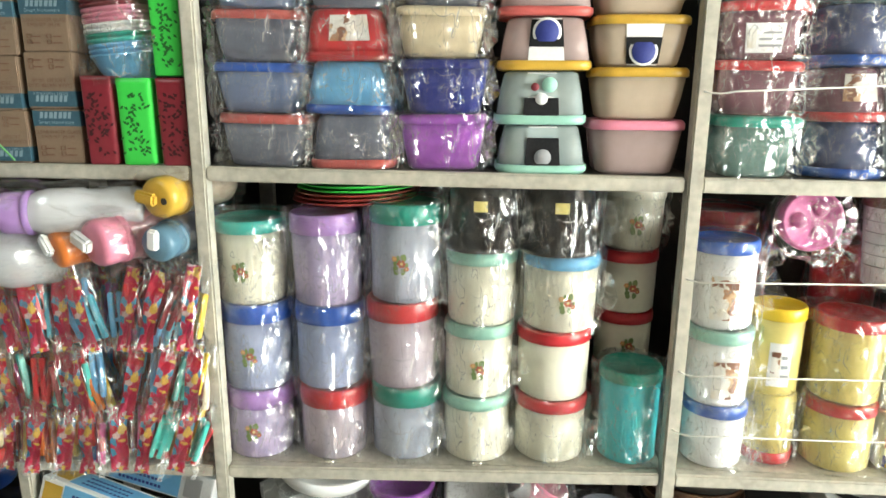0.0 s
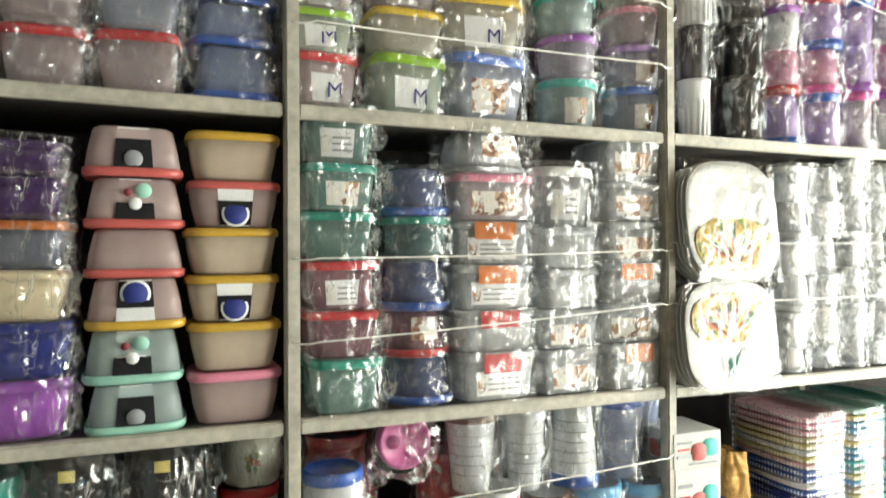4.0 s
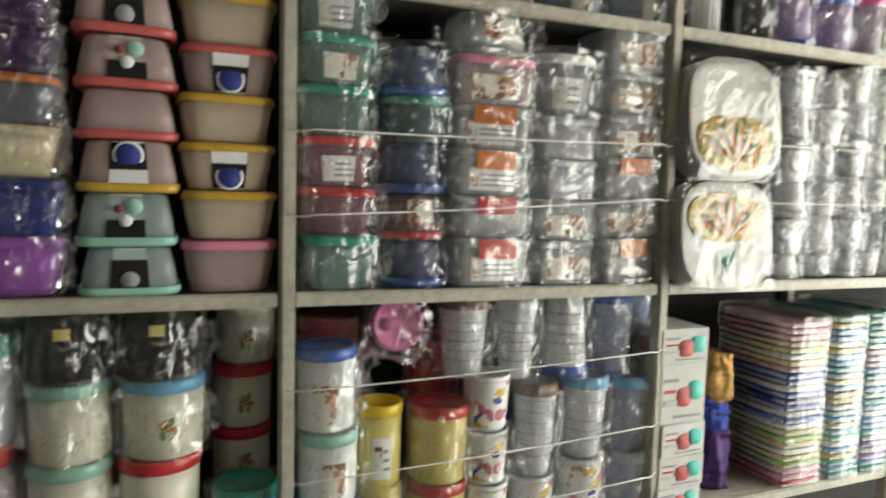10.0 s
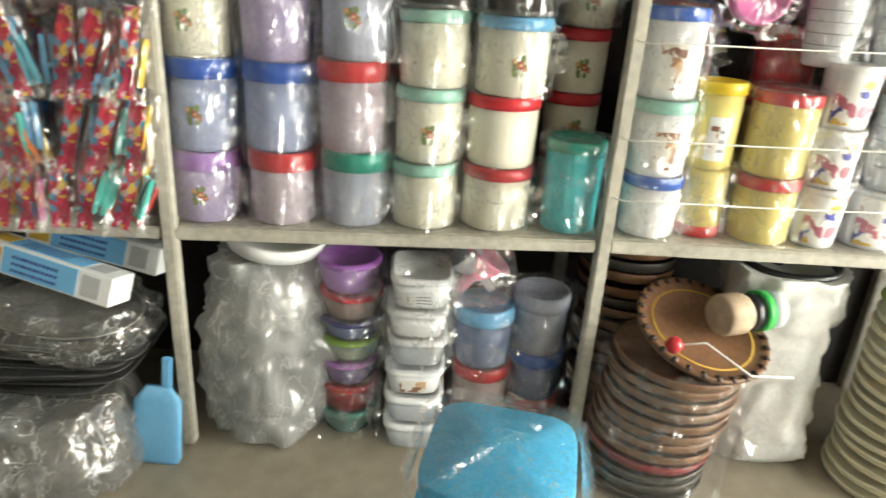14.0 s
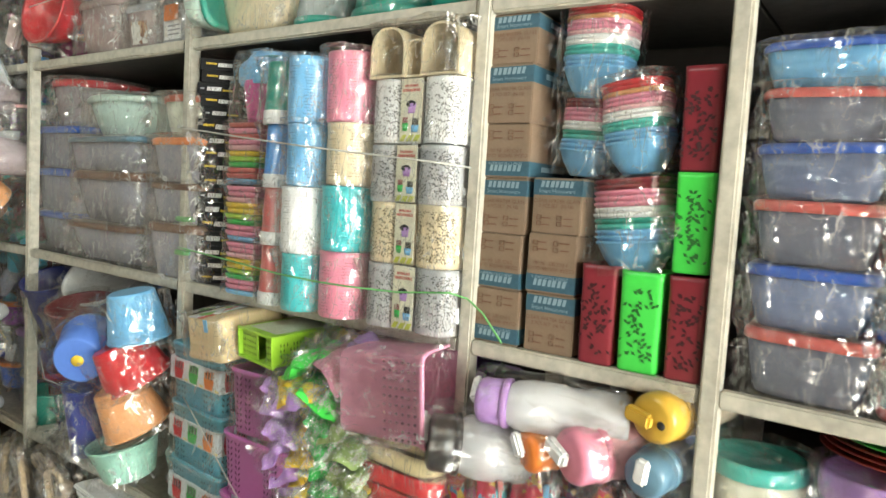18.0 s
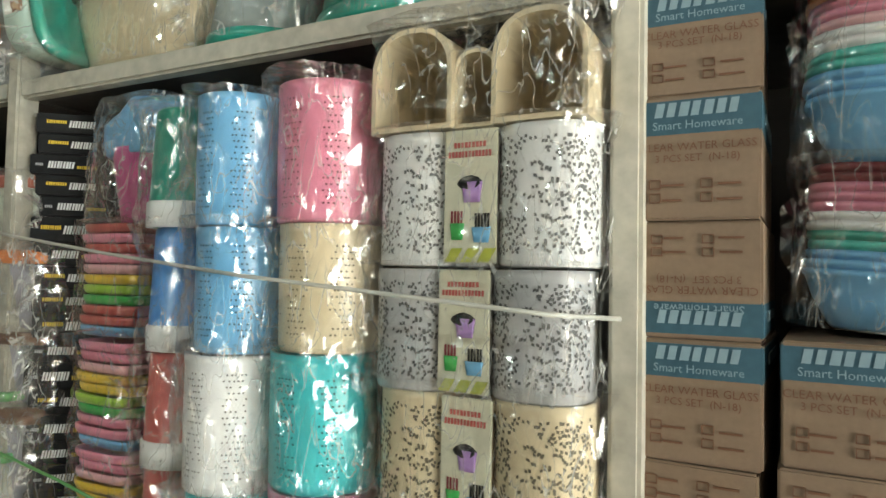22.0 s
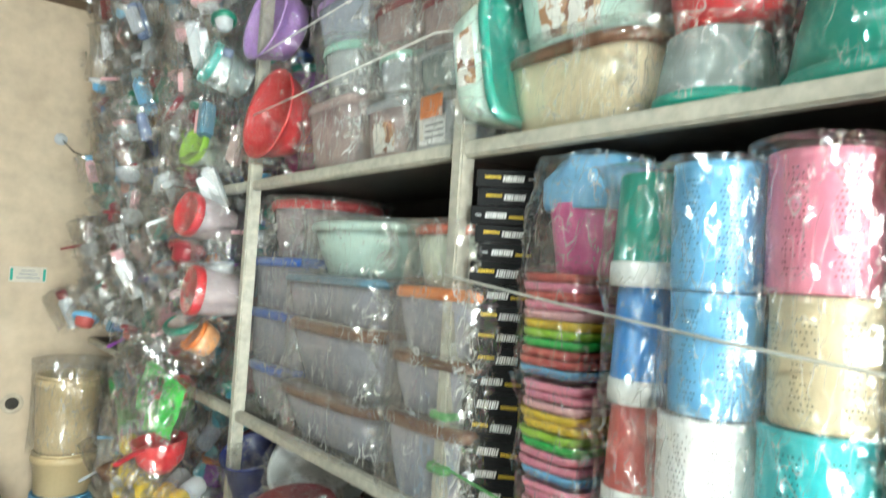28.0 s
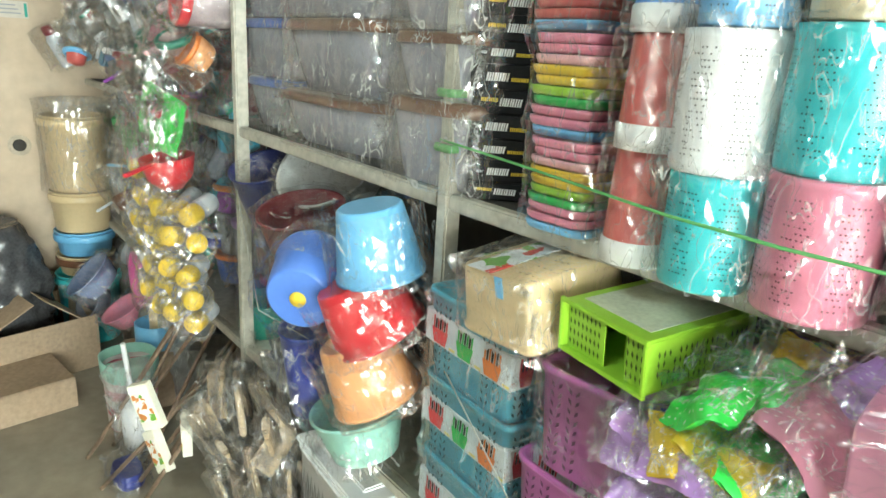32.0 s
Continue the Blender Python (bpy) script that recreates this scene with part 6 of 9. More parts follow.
peg_pack(-0.364, -0.015, 0.593, 0.073, 0.169, ['sky', 'sky', 'red'], 9)
peg_pack(-0.306, -0.027, 0.596, 0.072, 0.161, ['sky', 'red', 'teal'], -3)
peg_pack(-0.239, -0.015, 0.599, 0.072, 0.168, ['steel', 'red', 'beige'], 2)
peg_pack(-0.175, -0.027, 0.602, 0.071, 0.176, ['hotpink', 'beige', 'teal'], 9)
peg_pack(-0.109, -0.015, 0.605, 0.071, 0.165, ['red', 'sky', 'teal'], 15)

for r in range(3):
    for k in range(6):
        peg_pack(-0.425 + 0.066 * k, 0.045, 0.60 + 0.145 * r, 0.072, 0.19, [('red', 'hotpink', 'sky'), ('sky', 'red', 'red'), ('hotpink', 'yellow', 'red')][(k + r) % 3], JIG.uniform(-14, 14))

# black slim boxes
stack(-1.403, 0.035, 1.294, 0.110, [('slimbox', 0.03, 'black', '', 'r'), ('slimbox', 0.036, 'black', '', 'r'), ('slimbox', 0.036, 'black', '', 'r'), ('slimbox', 0.038, 'black', '', 'r'), ('slimbox', 0.038, 'black', '', 'r'), ('slimbox', 0.038, 'black', '', 'r'), ('slimbox', 0.037, 'black', '', 'r'), ('slimbox', 0.038, 'black', '', 'r'), ('slimbox', 0.037, 'black', '', 'r'), ('slimbox', 0.035, 'black', '', 'r'), ('slimbox', 0.037, 'black', '', 'r'), ('slimbox', 0.038, 'black', '', 'r'), ('slimbox', 0.034, 'black', '', 'r'), ('slimbox', 0.034, 'black', '', 'r'), ('slimbox', 0.034, 'black', '', 'r'), ('slimbox', 0.034, 'black', '', 'r'), ('slimbox', 0.034, 'black', '', 'r')], 0.07, group='slim cutter boxes', turn=44)

# rainbow trays, taper cups and holders
rainbow(-1.180, -0.035, 1.294, 0.116, 0.11, 0.134, ['sky', 'pink', 'pink', 'green', 'lime', 'yellow', 'yellow', 'palepink', 'pink', 'pink'])
rainbow(-1.196, -0.025, 1.430, 0.124, 0.11, 0.146, ['sky', 'pink', 'pink', 'green', 'lime', 'yellow', 'yellow', 'palepink', 'pink', 'pink'])
rainbow(-1.222, -0.005, 1.578, 0.126, 0.11, 0.158, ['sky', 'coral', 'coral', 'green', 'lime', 'yellow', 'palepink', 'pink', 'coral', 'pink', 'coral'])
stack(-1.034, -0.074, 1.294, 0.092, [('cup', 0.144, 'coral', 'white', 'uw'), ('cup', 0.138, 'coral', 'white', 'uw'), ('cup', 0.148, 'azure', 'white', 'uw'), ('cup', 0.146, 'jade', 'white', 'uw')], group='taper cups')
toys = thing('bagged_mugs', 'pink mug and pale blue wares in a hazy film bag', 'mug', pose(-1.205, 0.08, 1.737))
part('mug', loft([(0.72, 0), (0.78, 0.004), (0.98, 0.105), (1.0, 0.11), (0.94, 0.11), (0.76, 0.01), (0, 0.008)], 0.15, 0.15, 2.0, 30), col('hotpink'), toys, 'pink plastic mug')
part('inner_bag', sack_bm(0.19, 0.14, 0.085, 2.2, 9, 0.7, 0.014), col('sky'), toys, 'pale blue wares', pose(0.01, 0.0, 0.10))
part('film_bag', sack_bm(0.25, 0.17, 0.19, 2.2, 31, 0.75, 0.022), FILM_HAZY, toys, 'hazy crumpled film bag')
for x_, y_, z_, w_, h_, c in ((-0.934, -0.085, 1.294, 0.106, 0.132, 'aqua'), (-0.938, -0.088, 1.427, 0.110, 0.153, 'white'), (-0.932, -0.084, 1.581, 0.105, 0.141, 'sky'), (-0.935, -0.085, 1.723, 0.105, 0.147, 'sky'),
                              (-0.822, -0.070, 1.293, 0.122, 0.148, 'pink'), (-0.824, -0.070, 1.442, 0.122, 0.145, 'aqua'), (-0.818, -0.068, 1.588, 0.116, 0.136, 'beige'), (-0.824, -0.068, 1.725, 0.120, 0.150, 'pink')):
    holder(x_, y_, z_, w_, h_, c)
triple_holder(-0.630, -0.045, 1.293, 0.226, 0.136, 'silver')
triple_holder(-0.632, -0.045, 1.430, 0.226, 0.127, 'beige')
triple_holder(-0.637, -0.045, 1.558, 0.228, 0.122, 'silver')
triple_holder(-0.633, -0.045, 1.681, 0.232, 0.132, 'white')
scoop_set(-0.632, -0.045, 1.815, 0.228, 0.104)

# upper shelf tubs over the holders
Z3 = S3 + 0.021
tower(-1.245, 0.005, Z3, [(0.315, 0.0, 'tub', 0.142, 'beige', 'brown', 'w'), (0.285, -0.005, 'tub', 0.146, 'palemint', 'jade', 'wp'), (0.272, -0.008, 'tub', 0.152, 'sky', 'royal', 'w')], 'big upper tubs')
tower(-1.415, 0.04, 2.432, [(0.20, 0.0, 'bowl', 0.21, 'sky', 'sky', 'w')], 'big upper tubs')
vessel('round_tub', 'food container', 'round', pose(-1.262, 0.10, 2.545, 0, 68, -14), 0.205, 0.205, 0.13, 'royal', 'royal', 'w', 'big upper tubs')
tower(-1.015, 0.005, Z3, [(0.178, -0.005, 'bowl', 0.112, 'clear', 'jade', 'uw'), (0.188, 0.012, 'bowl', 0.131, 'red', 'maroon', 'w'), (0.222, 0.005, 'bowl', 0.138, 'jade', 'jade', 'w'), (0.222, 0.0, 'bowl', 0.132, 'frostteal', 'jade', 'wl'), (0.25, 0.034, 'oval', 0.14, 'peach', 'orange', 'wp')], 'big upper tubs')
tower(-0.803, 0.0, Z3, [(0.255, 0.0, 'bowl', 0.128, 'jade', 'jade', 'uw'), (0.258, 0.005, 'bowl', 0.158, 'royal', 'royal', 'w'), (0.212, 0.02, 'bowl', 0.084, 'navy', 'royal', 'w'), (0.188, 0.01, 'bowl', 0.144, 'jade', 'darkgreen', 'w'), (0.18, 0.04, 'bowl', 0.11, 'jade', 'jade', 'w')], 'big upper tubs')
tower(-0.605, 0.0, Z3, [(0.18, 0.0, 'bowl', 0.122, 'jade', 'jade', 'w'), (0.168, 0.008, 'bowl', 0.132, 'cleargreen', 'jade', 'uw'), (0.172, 0.008, 'bowl', 0.156, 'jade', 'jade', 'w'), (0.158, 0.02, 'bowl', 0.118, 'royal', 'blue', 'w')], 'big upper tubs')
vessel('food_tub', 'food container', 'square', pose(-1.452, 0.015, Z3 + 0.122, 0, 80, 12), 0.235, 0.16, 0.09, 'palemint', 'jade', 'wp', 'big upper tubs')
vessel('food_tub', 'food container', 'oval', pose(-1.488, 0.03, 2.243 + 0.14, 0, 76, 10), 0.28, 0.18, 0.11, 'peach', 'orange', 'w', 'big upper tubs')

# white packs beside them
stack(-0.431, 0.010, Z3, 0.083, [('tub', 0.082, 'offwhite', 'offwhite', 'w'), ('tub', 0.086, 'offwhite', 'offwhite', 'w'), ('tub', 0.071, 'offwhite', 'offwhite', 'w'), ('tub', 0.08, 'offwhite', 'offwhite', 'w')], group='white packs')
stack(-0.345, 0.030, Z3, 0.074, [('tub', 0.082, 'offwhite', 'clear', 'w'), ('tub', 0.074, 'offwhite', 'clear', 'w'), ('tub', 0.08, 'offwhite', 'clear', 'w'), ('tub', 0.088, 'offwhite', 'clear', 'w')], group='white packs')

# pictured basket boxes and baskets
basket('storage_basket', 'dull blue slotted basket with a printed picture band', pose(-1.313, 0.030, 0.606, 0, 0, -4), 0.252, 0.16, 0.200, 'cyanblue', True, True, True, 'pictured baskets')
basket('storage_basket', 'dull blue slotted basket with a printed picture band', pose(-1.316, 0.030, 0.795, 0, 0, -4), 0.251, 0.16, 0.174, 'cyanblue', True, True, True, 'pictured baskets')
basket('storage_basket', 'dull blue slotted basket with a printed picture band', pose(-1.319, 0.030, 0.960, 0, 0, -4), 0.249, 0.16, 0.173, 'cyanblue', True, True, True, 'pictured baskets')
basket('storage_basket', 'dull blue slotted basket with a printed picture band', pose(-1.043, 0.030, 0.608, 0, 0, -3), 0.225, 0.16, 0.226, 'cyanblue', True, True, True, 'pictured baskets')
basket('storage_basket', 'dull blue slotted basket with a printed picture band', pose(-1.048, 0.030, 0.829, 0, 0, -3), 0.224, 0.16, 0.170, 'cyanblue', True, True, True, 'pictured baskets')
pinkb = basket('storage_basket', 'pink rounded plastic basket lying on its side in film', pose(-0.722, -0.045, 1.165, 0, 86, 8), 0.19, 0.19, 0.205, 'rosepink', False, False, True, 'loose baskets')
tagged(part('slot_pattern', dots_bm([((-0.075 + 0.017 * a, -0.095 - 0.0001 * b, 0.115 + 0.014 * b), 0.0, 0) for a in range(10) for b in range(6)], 0.0034, 0.0048), hole_shade('rosepink'), pinkb, 'rows of slot openings'), kind='stuff')
rainbow(-0.625, -0.06, 0.606, 0.241, 0.16, 0.487, ['red', 'butter', 'red', 'butter', 'butter', 'red', 'butter', 'red', 'red', 'butter', 'butter'], 'soap_dish_pile', 'pile of cream and red soap dishes in film')

# basins
basin('washing_basin', 'navy blue basin in clear film', pose(-2.397, 0.100, 1.060, 20, 10, 0) @ pose(0, 0, -0.142), 0.197, 0.283, 'navy')
basin('washing_basin', 'large white dish in clear film', pose(-2.112, 0.150, 1.200, 40, 15, 0) @ pose(0, 0, -0.055), 0.304, 0.110, 'white')
basin('washing_basin', 'dark red basin in clear film', pose(-1.975, -0.010, 1.080, 14, 6, 0) @ pose(0, 0, -0.084), 0.215, 0.166, 'maroon')
basin('washing_basin', 'sky blue basin upside down in film', pose(-1.572, -0.075, 1.190, 190, -5, 0) @ pose(0, 0, -0.068), 0.176, 0.140, 'sky')
basin('washing_basin', 'blue basin with small sticker, in film', pose(-1.725, -0.135, 1.062, -78, 0, 42) @ pose(0, 0, -0.06), 0.190, 0.120, 'cornflower', badge=True)
basin('washing_basin', 'red basin tilted in clear film', pose(-1.585, -0.085, 1.052, 205, -18, 0) @ pose(0, 0, -0.065), 0.200, 0.130, 'red')
basin('washing_basin', 'navy blue basin in clear film', pose(-1.775, -0.110, 0.840, 6, 4, 0) @ pose(0, 0, -0.110), 0.118, 0.220, 'navy')
basin('washing_basin', 'orange basin upside down in film', pose(-1.588, -0.080, 0.918, 200, -16, 0) @ pose(0, 0, -0.070), 0.190, 0.140, 'peach')
basin('washing_basin', 'dark green basin in clear film', pose(-2.478, 0.100, 0.629, 0, 4, 0) @ pose(0, 0, -0.111), 0.159, 0.222, 'jade')
basin('washing_basin', 'mint green bowl in clear film', pose(-1.632, -0.058, 0.752, 10, -8, 0) @ pose(0, 0, -0.060), 0.206, 0.112, 'mint')
laundry = basket('laundry_basket', 'white slotted laundry basket with mesh lid on the floor', pose(-1.75, 0.045, 0.001, 0, 0, -4), 0.34, 0.25, 0.56, 'white', True, False, False, '', 11, 1.25)
part('lid', join_bm([box_bm(0.345, 0.245, 0.016, 0.006, (0, 0, 0.561)), box_bm(0.26, 0.17, 0.012, 0.005, (0, 0, 0.576))]), col('white'), laundry, 'white moulded lid')
tagged(part('hole_pattern', dots_bm([((-0.11 + 0.02 * a, -0.07 + 0.02 * b, 0.589), 0.0, 0) for a in range(12) for b in range(8)], 0.004, 0.002), hole_shade('white'), laundry), kind='stuff')

# clear tubs
stack(-1.954, 0.000, 1.297, 0.511, [('tub', 0.129, 'frostgrey', 'brown', 'W'), ('tub', 0.166, 'frostgrey', 'brown', 'W'), ('lock', 0.112, 'frostgrey', 'bluegrey', 'W'), ('bowl', 0.133, 'palemint', 'palemint', 'W')], group='clear mixed tubs')
stack(-2.341, 0.050, 1.299, 0.340, [('tub', 0.14, 'frostgrey', 'blue', 'W'), ('lock', 0.155, 'frostgrey', 'blue', 'W'), ('lock', 0.154, 'frostgrey', 'blue', 'W'), ('bowl', 0.168, 'clear', 'red', 'W')], group='clear mixed tubs')
stack(-1.531, -0.010, 1.294, 0.267, [('tub', 0.159, 'frostgrey', 'brown', 'W'), ('tub', 0.117, 'frostgrey', 'brown', 'W'), ('tub', 0.127, 'frostgrey', 'orange', 'W'), ('bowl', 0.12, 'palegreen', 'rust', 'W')], group='clear mixed tubs')
stack(-2.015, 0.010, Z3, 0.286, [('tub', 0.175, 'frostpink', 'frostpink', 'W'), ('bowl', 0.143, 'clear', 'mint', 'W'), ('tub', 0.13, 'frost', 'lilac', 'W'), ('bowl', 0.131, 'lilac', 'purple', 'W')], group='upper mixed tubs')
stack(-1.754, 0.010, Z3, 0.194, [('tub', 0.131, 'frostpink', 'clear', 'Wp'), ('bowl', 0.103, 'clear', 'mint', 'W'), ('tub', 0.114, 'frostpink', 'maroon', 'W'), ('tub', 0.127, 'frostpink', 'maroon', 'W')], group='upper mixed tubs')
stack(-1.575, 0.010, Z3, 0.153, [('lock', 0.11, 'clear', 'clear', 'coWl'), ('tub', 0.097, 'frostteal', 'clear', 'W'), ('tub', 0.103, 'frostpink', 'maroon', 'W'), ('tub', 0.11, 'peach', 'orange', 'W')], group='upper mixed tubs')
basin('washing_basin', 'red bowl standing on edge in film', pose(-2.260, 0.06, 2.122, 80, 20, 0), 0.258, 0.1, 'red')
basin('washing_basin', 'lilac bowl standing on edge in film', pose(-2.373, 0.08, 2.42, 80, 15, 0), 0.245, 0.1, 'lilac')

# boxes, trays and plates near the entrance
stack(2.062, -0.010, 0.631, 0.157, [('printbox', 0.071, 'offwhite', '', 'k'), ('printbox', 0.088, 'offwhite', '', 'k'), ('printbox', 0.092, 'offwhite', '', 'k'), ('printbox', 0.169, 'offwhite', '', 'k'), ('printbox', 0.098, 'offwhite', '', 'k')], 0.16, group='picture cartons')
rainbow(2.561, 0.0, 0.630, 0.181, 0.30, 0.510, ['red', 'pink', 'palepink', 'lime', 'paleyellow', 'white', 'paleyellow', 'lime', 'paleyellow', 'white', 'blue', 'white', 'blue', 'navy', 'blue', 'white', 'royal', 'blue', 'palepink', 'paleyellow', 'white', 'paleyellow', 'sand', 'palepink', 'pink', 'palepink'], 'tray_pile', 'tall pile of beaded rectangular trays in film')
rainbow(2.740, 0.0, 0.629, 0.144, 0.30, 0.522, ['teal', 'sky', 'teal', 'paleyellow', 'sky', 'white', 'teal', 'sky', 'sand', 'sky', 'mint', 'white', 'paleyellow', 'sand', 'sky', 'paleyellow', 'mint', 'teal', 'sky', 'sky', 'paleyellow', 'white', 'sky', 'sky', 'paleyellow', 'mint'], 'tray_pile', 'tall pile of beaded rectangular trays in film')
rainbow(2.894, 0.0, 0.629, 0.137, 0.30, 0.530, ['teal', 'sky', 'lilac', 'white', 'lilac', 'mint', 'teal', 'sky', 'sky', 'white', 'sky', 'teal', 'mint', 'sky', 'white', 'teal', 'sky', 'palepink', 'white', 'palepink', 'mint', 'teal', 'mint', 'teal', 'mint', 'jade'], 'tray_pile', 'tall pile of beaded rectangular trays in film')
sack('ornament_bag', 'gold tinsel ornaments in a clear film bag', 2.292, 0.12, 0.896, 0.085, 0.10, 0.150, solid('tinsel_gold', INK['gold'], 0.25, 0.6, 60, 0.9, 0.6), 712, 2.4, 0.8, 0.034)
sack('ornament_bag', 'navy tinsel ornaments in a clear film bag', 2.291, 0.12, 0.810, 0.085, 0.10, 0.100, solid('tinsel_navy', INK['navy'], 0.25, 0.6, 60, 0.9, 0.6), 790, 2.4, 0.8, 0.034)
sack('ornament_bag', 'darkpurple tinsel ornaments in a clear film bag', 2.289, 0.12, 0.630, 0.085, 0.10, 0.178, solid('tinsel_darkpurple', INK['darkpurple'], 0.25, 0.6, 60, 0.9, 0.6), 840, 2.4, 0.8, 0.034)
plate_pack(2.148, -0.03, 1.553, 0.322, 0.323)
plate_pack(2.143, -0.03, 1.259, 0.323, 0.294, False)
stack(2.492, 0.020, 1.271, 0.116, [('bowl', 0.072, 'white', 'clear', 'uw'), ('oval', 0.109, 'silver', 'silver', 'w'), ('bowl', 0.109, 'milk', 'white', 'uw'), ('oval', 0.109, 'white', 'clear', 'w'), ('bowl', 0.109, 'silver', 'silver', 'uw'), ('oval', 0.108, 'milk', 'white', 'w')], group='foil bowls')
stack(2.657, 0.040, 1.269, 0.100, [('oval', 0.082, 'milk', 'silver', 'w'), ('bowl', 0.108, 'white', 'white', 'uw'), ('oval', 0.108, 'silver', 'clear', 'w'), ('bowl', 0.107, 'milk', 'silver', 'uw'), ('oval', 0.107, 'white', 'white', 'w'), ('bowl', 0.107, 'silver', 'clear', 'uw')], group='foil bowls')
stack(2.753, 0.020, 1.269, 0.084, [('bowl', 0.089, 'silver', 'white', 'uw'), ('oval', 0.111, 'milk', 'clear', 'w'), ('bowl', 0.111, 'white', 'silver', 'uw'), ('oval', 0.11, 'silver', 'white', 'w'), ('bowl', 0.11, 'milk', 'clear', 'uw'), ('oval', 0.11, 'white', 'silver', 'w')], group='foil bowls')
stack(2.883, 0.040, 1.268, 0.069, [('oval', 0.092, 'white', 'clear', 'w'), ('bowl', 0.11, 'silver', 'silver', 'uw'), ('oval', 0.109, 'milk', 'white', 'w'), ('bowl', 0.109, 'white', 'clear', 'uw'), ('oval', 0.109, 'silver', 'silver', 'w'), ('bowl', 0.109, 'milk', 'white', 'uw')], group='foil bowls')
stack(2.968, 0.020, 1.267, 0.070, [('bowl', 0.104, 'milk', 'silver', 'uw'), ('oval', 0.112, 'white', 'white', 'w'), ('bowl', 0.111, 'silver', 'clear', 'uw'), ('oval', 0.111, 'milk', 'silver', 'w'), ('bowl', 0.111, 'white', 'white', 'uw'), ('oval', 0.111, 'silver', 'clear', 'w')], group='foil bowls')
stack(2.122, 0.020, 1.951, 0.096, [('cup', 0.163, 'white', '', 'r'), ('cup', 0.149, 'black', '', 'w'), ('cup', 0.154, 'white', '', 'rw'), ('cup', 0.147, 'black', '', 'w')], group='upper cups')
stack(2.310, 0.020, 1.951, 0.132, [('cup', 0.185, 'black', '', 'uw'), ('cup', 0.155, 'black', '', 'uw'), ('cup', 0.153, 'black', '', 'uw'), ('cup', 0.151, 'black', '', 'uw')], group='upper cups')
stack(2.474, 0.020, 1.951, 0.114, [('bowl', 0.15, 'clearlilac', 'royal', 'uw'), ('can', 0.132, 'clearpink', 'red', 'uw'), ('bowl', 0.134, 'milk', 'purple', 'w'), ('can', 0.115, 'clearpink', 'hotpink', 'w'), ('bowl', 0.113, 'frostrose', 'hotpink', 'w')], group='upper cups')
stack(2.649, 0.020, 1.951, 0.127, [('can', 0.171, 'clearlilac', 'royal', 'w'), ('bowl', 0.138, 'clearpink', 'hotpink', 'uw'), ('can', 0.141, 'clearlilac', 'royal', 'uw'), ('bowl', 0.12, 'clearpink', 'red', 'uw'), ('can', 0.118, 'milk', 'purple', 'w')], group='upper cups')
stack(2.800, 0.020, 1.951, 0.106, [('bowl', 0.189, 'frostrose', 'hotpink', 'w'), ('can', 0.143, 'clearlilac', 'purple', 'uw'), ('bowl', 0.147, 'clearlilac', 'royal', 'w'), ('can', 0.125, 'clearpink', 'hotpink', 'uw'), ('bowl', 0.123, 'clearlilac', 'royal', 'uw')], group='upper cups')
stack(2.940, 0.020, 1.951, 0.096, [('can', 0.206, 'milk', 'purple', 'w'), ('bowl', 0.149, 'clearpink', 'hotpink', 'w'), ('can', 0.152, 'frostrose', 'hotpink', 'w'), ('bowl', 0.13, 'clearlilac', 'purple', 'uw'), ('can', 0.127, 'clearlilac', 'royal', 'w')], group='upper cups')
stack(3.091, 0.020, 1.951, 0.165, [('tub', 0.094, 'frostrose', 'clearpink', 'w'), ('can', 0.11, 'cleargreen', 'mint', 'uw'), ('can', 0.112, 'clearpink', 'hotpink', 'uw'), ('tub', 0.114, 'milk', 'red', 'uw'), ('can', 0.099, 'peach', 'amber', 'w')], group='pitchers')
stack(3.316, 0.020, 1.951, 0.096, [('can', 0.117, 'clearred', 'red', 'w'), ('can', 0.117, 'milk', 'sky', 'w'), ('tub', 0.119, 'frostrose', 'clearpink', 'w'), ('can', 0.12, 'cleargreen', 'mint', 'uw'), ('can', 0.105, 'clearpink', 'hotpink', 'uw')], group='pitchers')
stack(3.508, 0.020, 1.951, 0.108, [('can', 0.135, 'peach', 'amber', 'w'), ('tub', 0.122, 'frostsky', 'teal', 'w'), ('can', 0.124, 'clearred', 'red', 'w'), ('can', 0.126, 'milk', 'sky', 'w'), ('tub', 0.11, 'frostrose', 'clearpink', 'w')], group='pitchers')
stack(3.609, 0.020, 1.951, 0.217, [('tub', 0.141, 'clearpink', 'hotpink', 'uw'), ('can', 0.124, 'milk', 'red', 'uw'), ('can', 0.126, 'peach', 'amber', 'w'), ('tub', 0.128, 'frostsky', 'teal', 'w'), ('can', 0.111, 'clearred', 'red', 'w')], group='pitchers')
stack(3.970, 0.020, 1.951, 0.131, [('can', 0.177, 'frostrose', 'clearpink', 'w'), ('can', 0.134, 'cleargreen', 'mint', 'uw'), ('tub', 0.136, 'clearpink', 'hotpink', 'uw'), ('can', 0.138, 'milk', 'red', 'uw'), ('can', 0.121, 'peach', 'amber', 'w')], group='pitchers')
stack(3.123, 0.020, 1.267, 0.055, [('cup', 0.17, 'milk', '', 'w'), ('cup', 0.148, 'clearpink', '', 'uw'), ('cup', 0.137, 'frostsand', '', 'w'), ('cup', 0.179, 'milk', 'red', 'w')], group='end bay cups')
stack(3.236, 0.020, 1.266, 0.057, [('cup', 0.167, 'clearpink', '', 'w'), ('cup', 0.152, 'milk', '', 'uw'), ('cup', 0.141, 'smoke', '', 'w'), ('cup', 0.183, 'frostrose', 'red', 'w')], group='end bay cups')
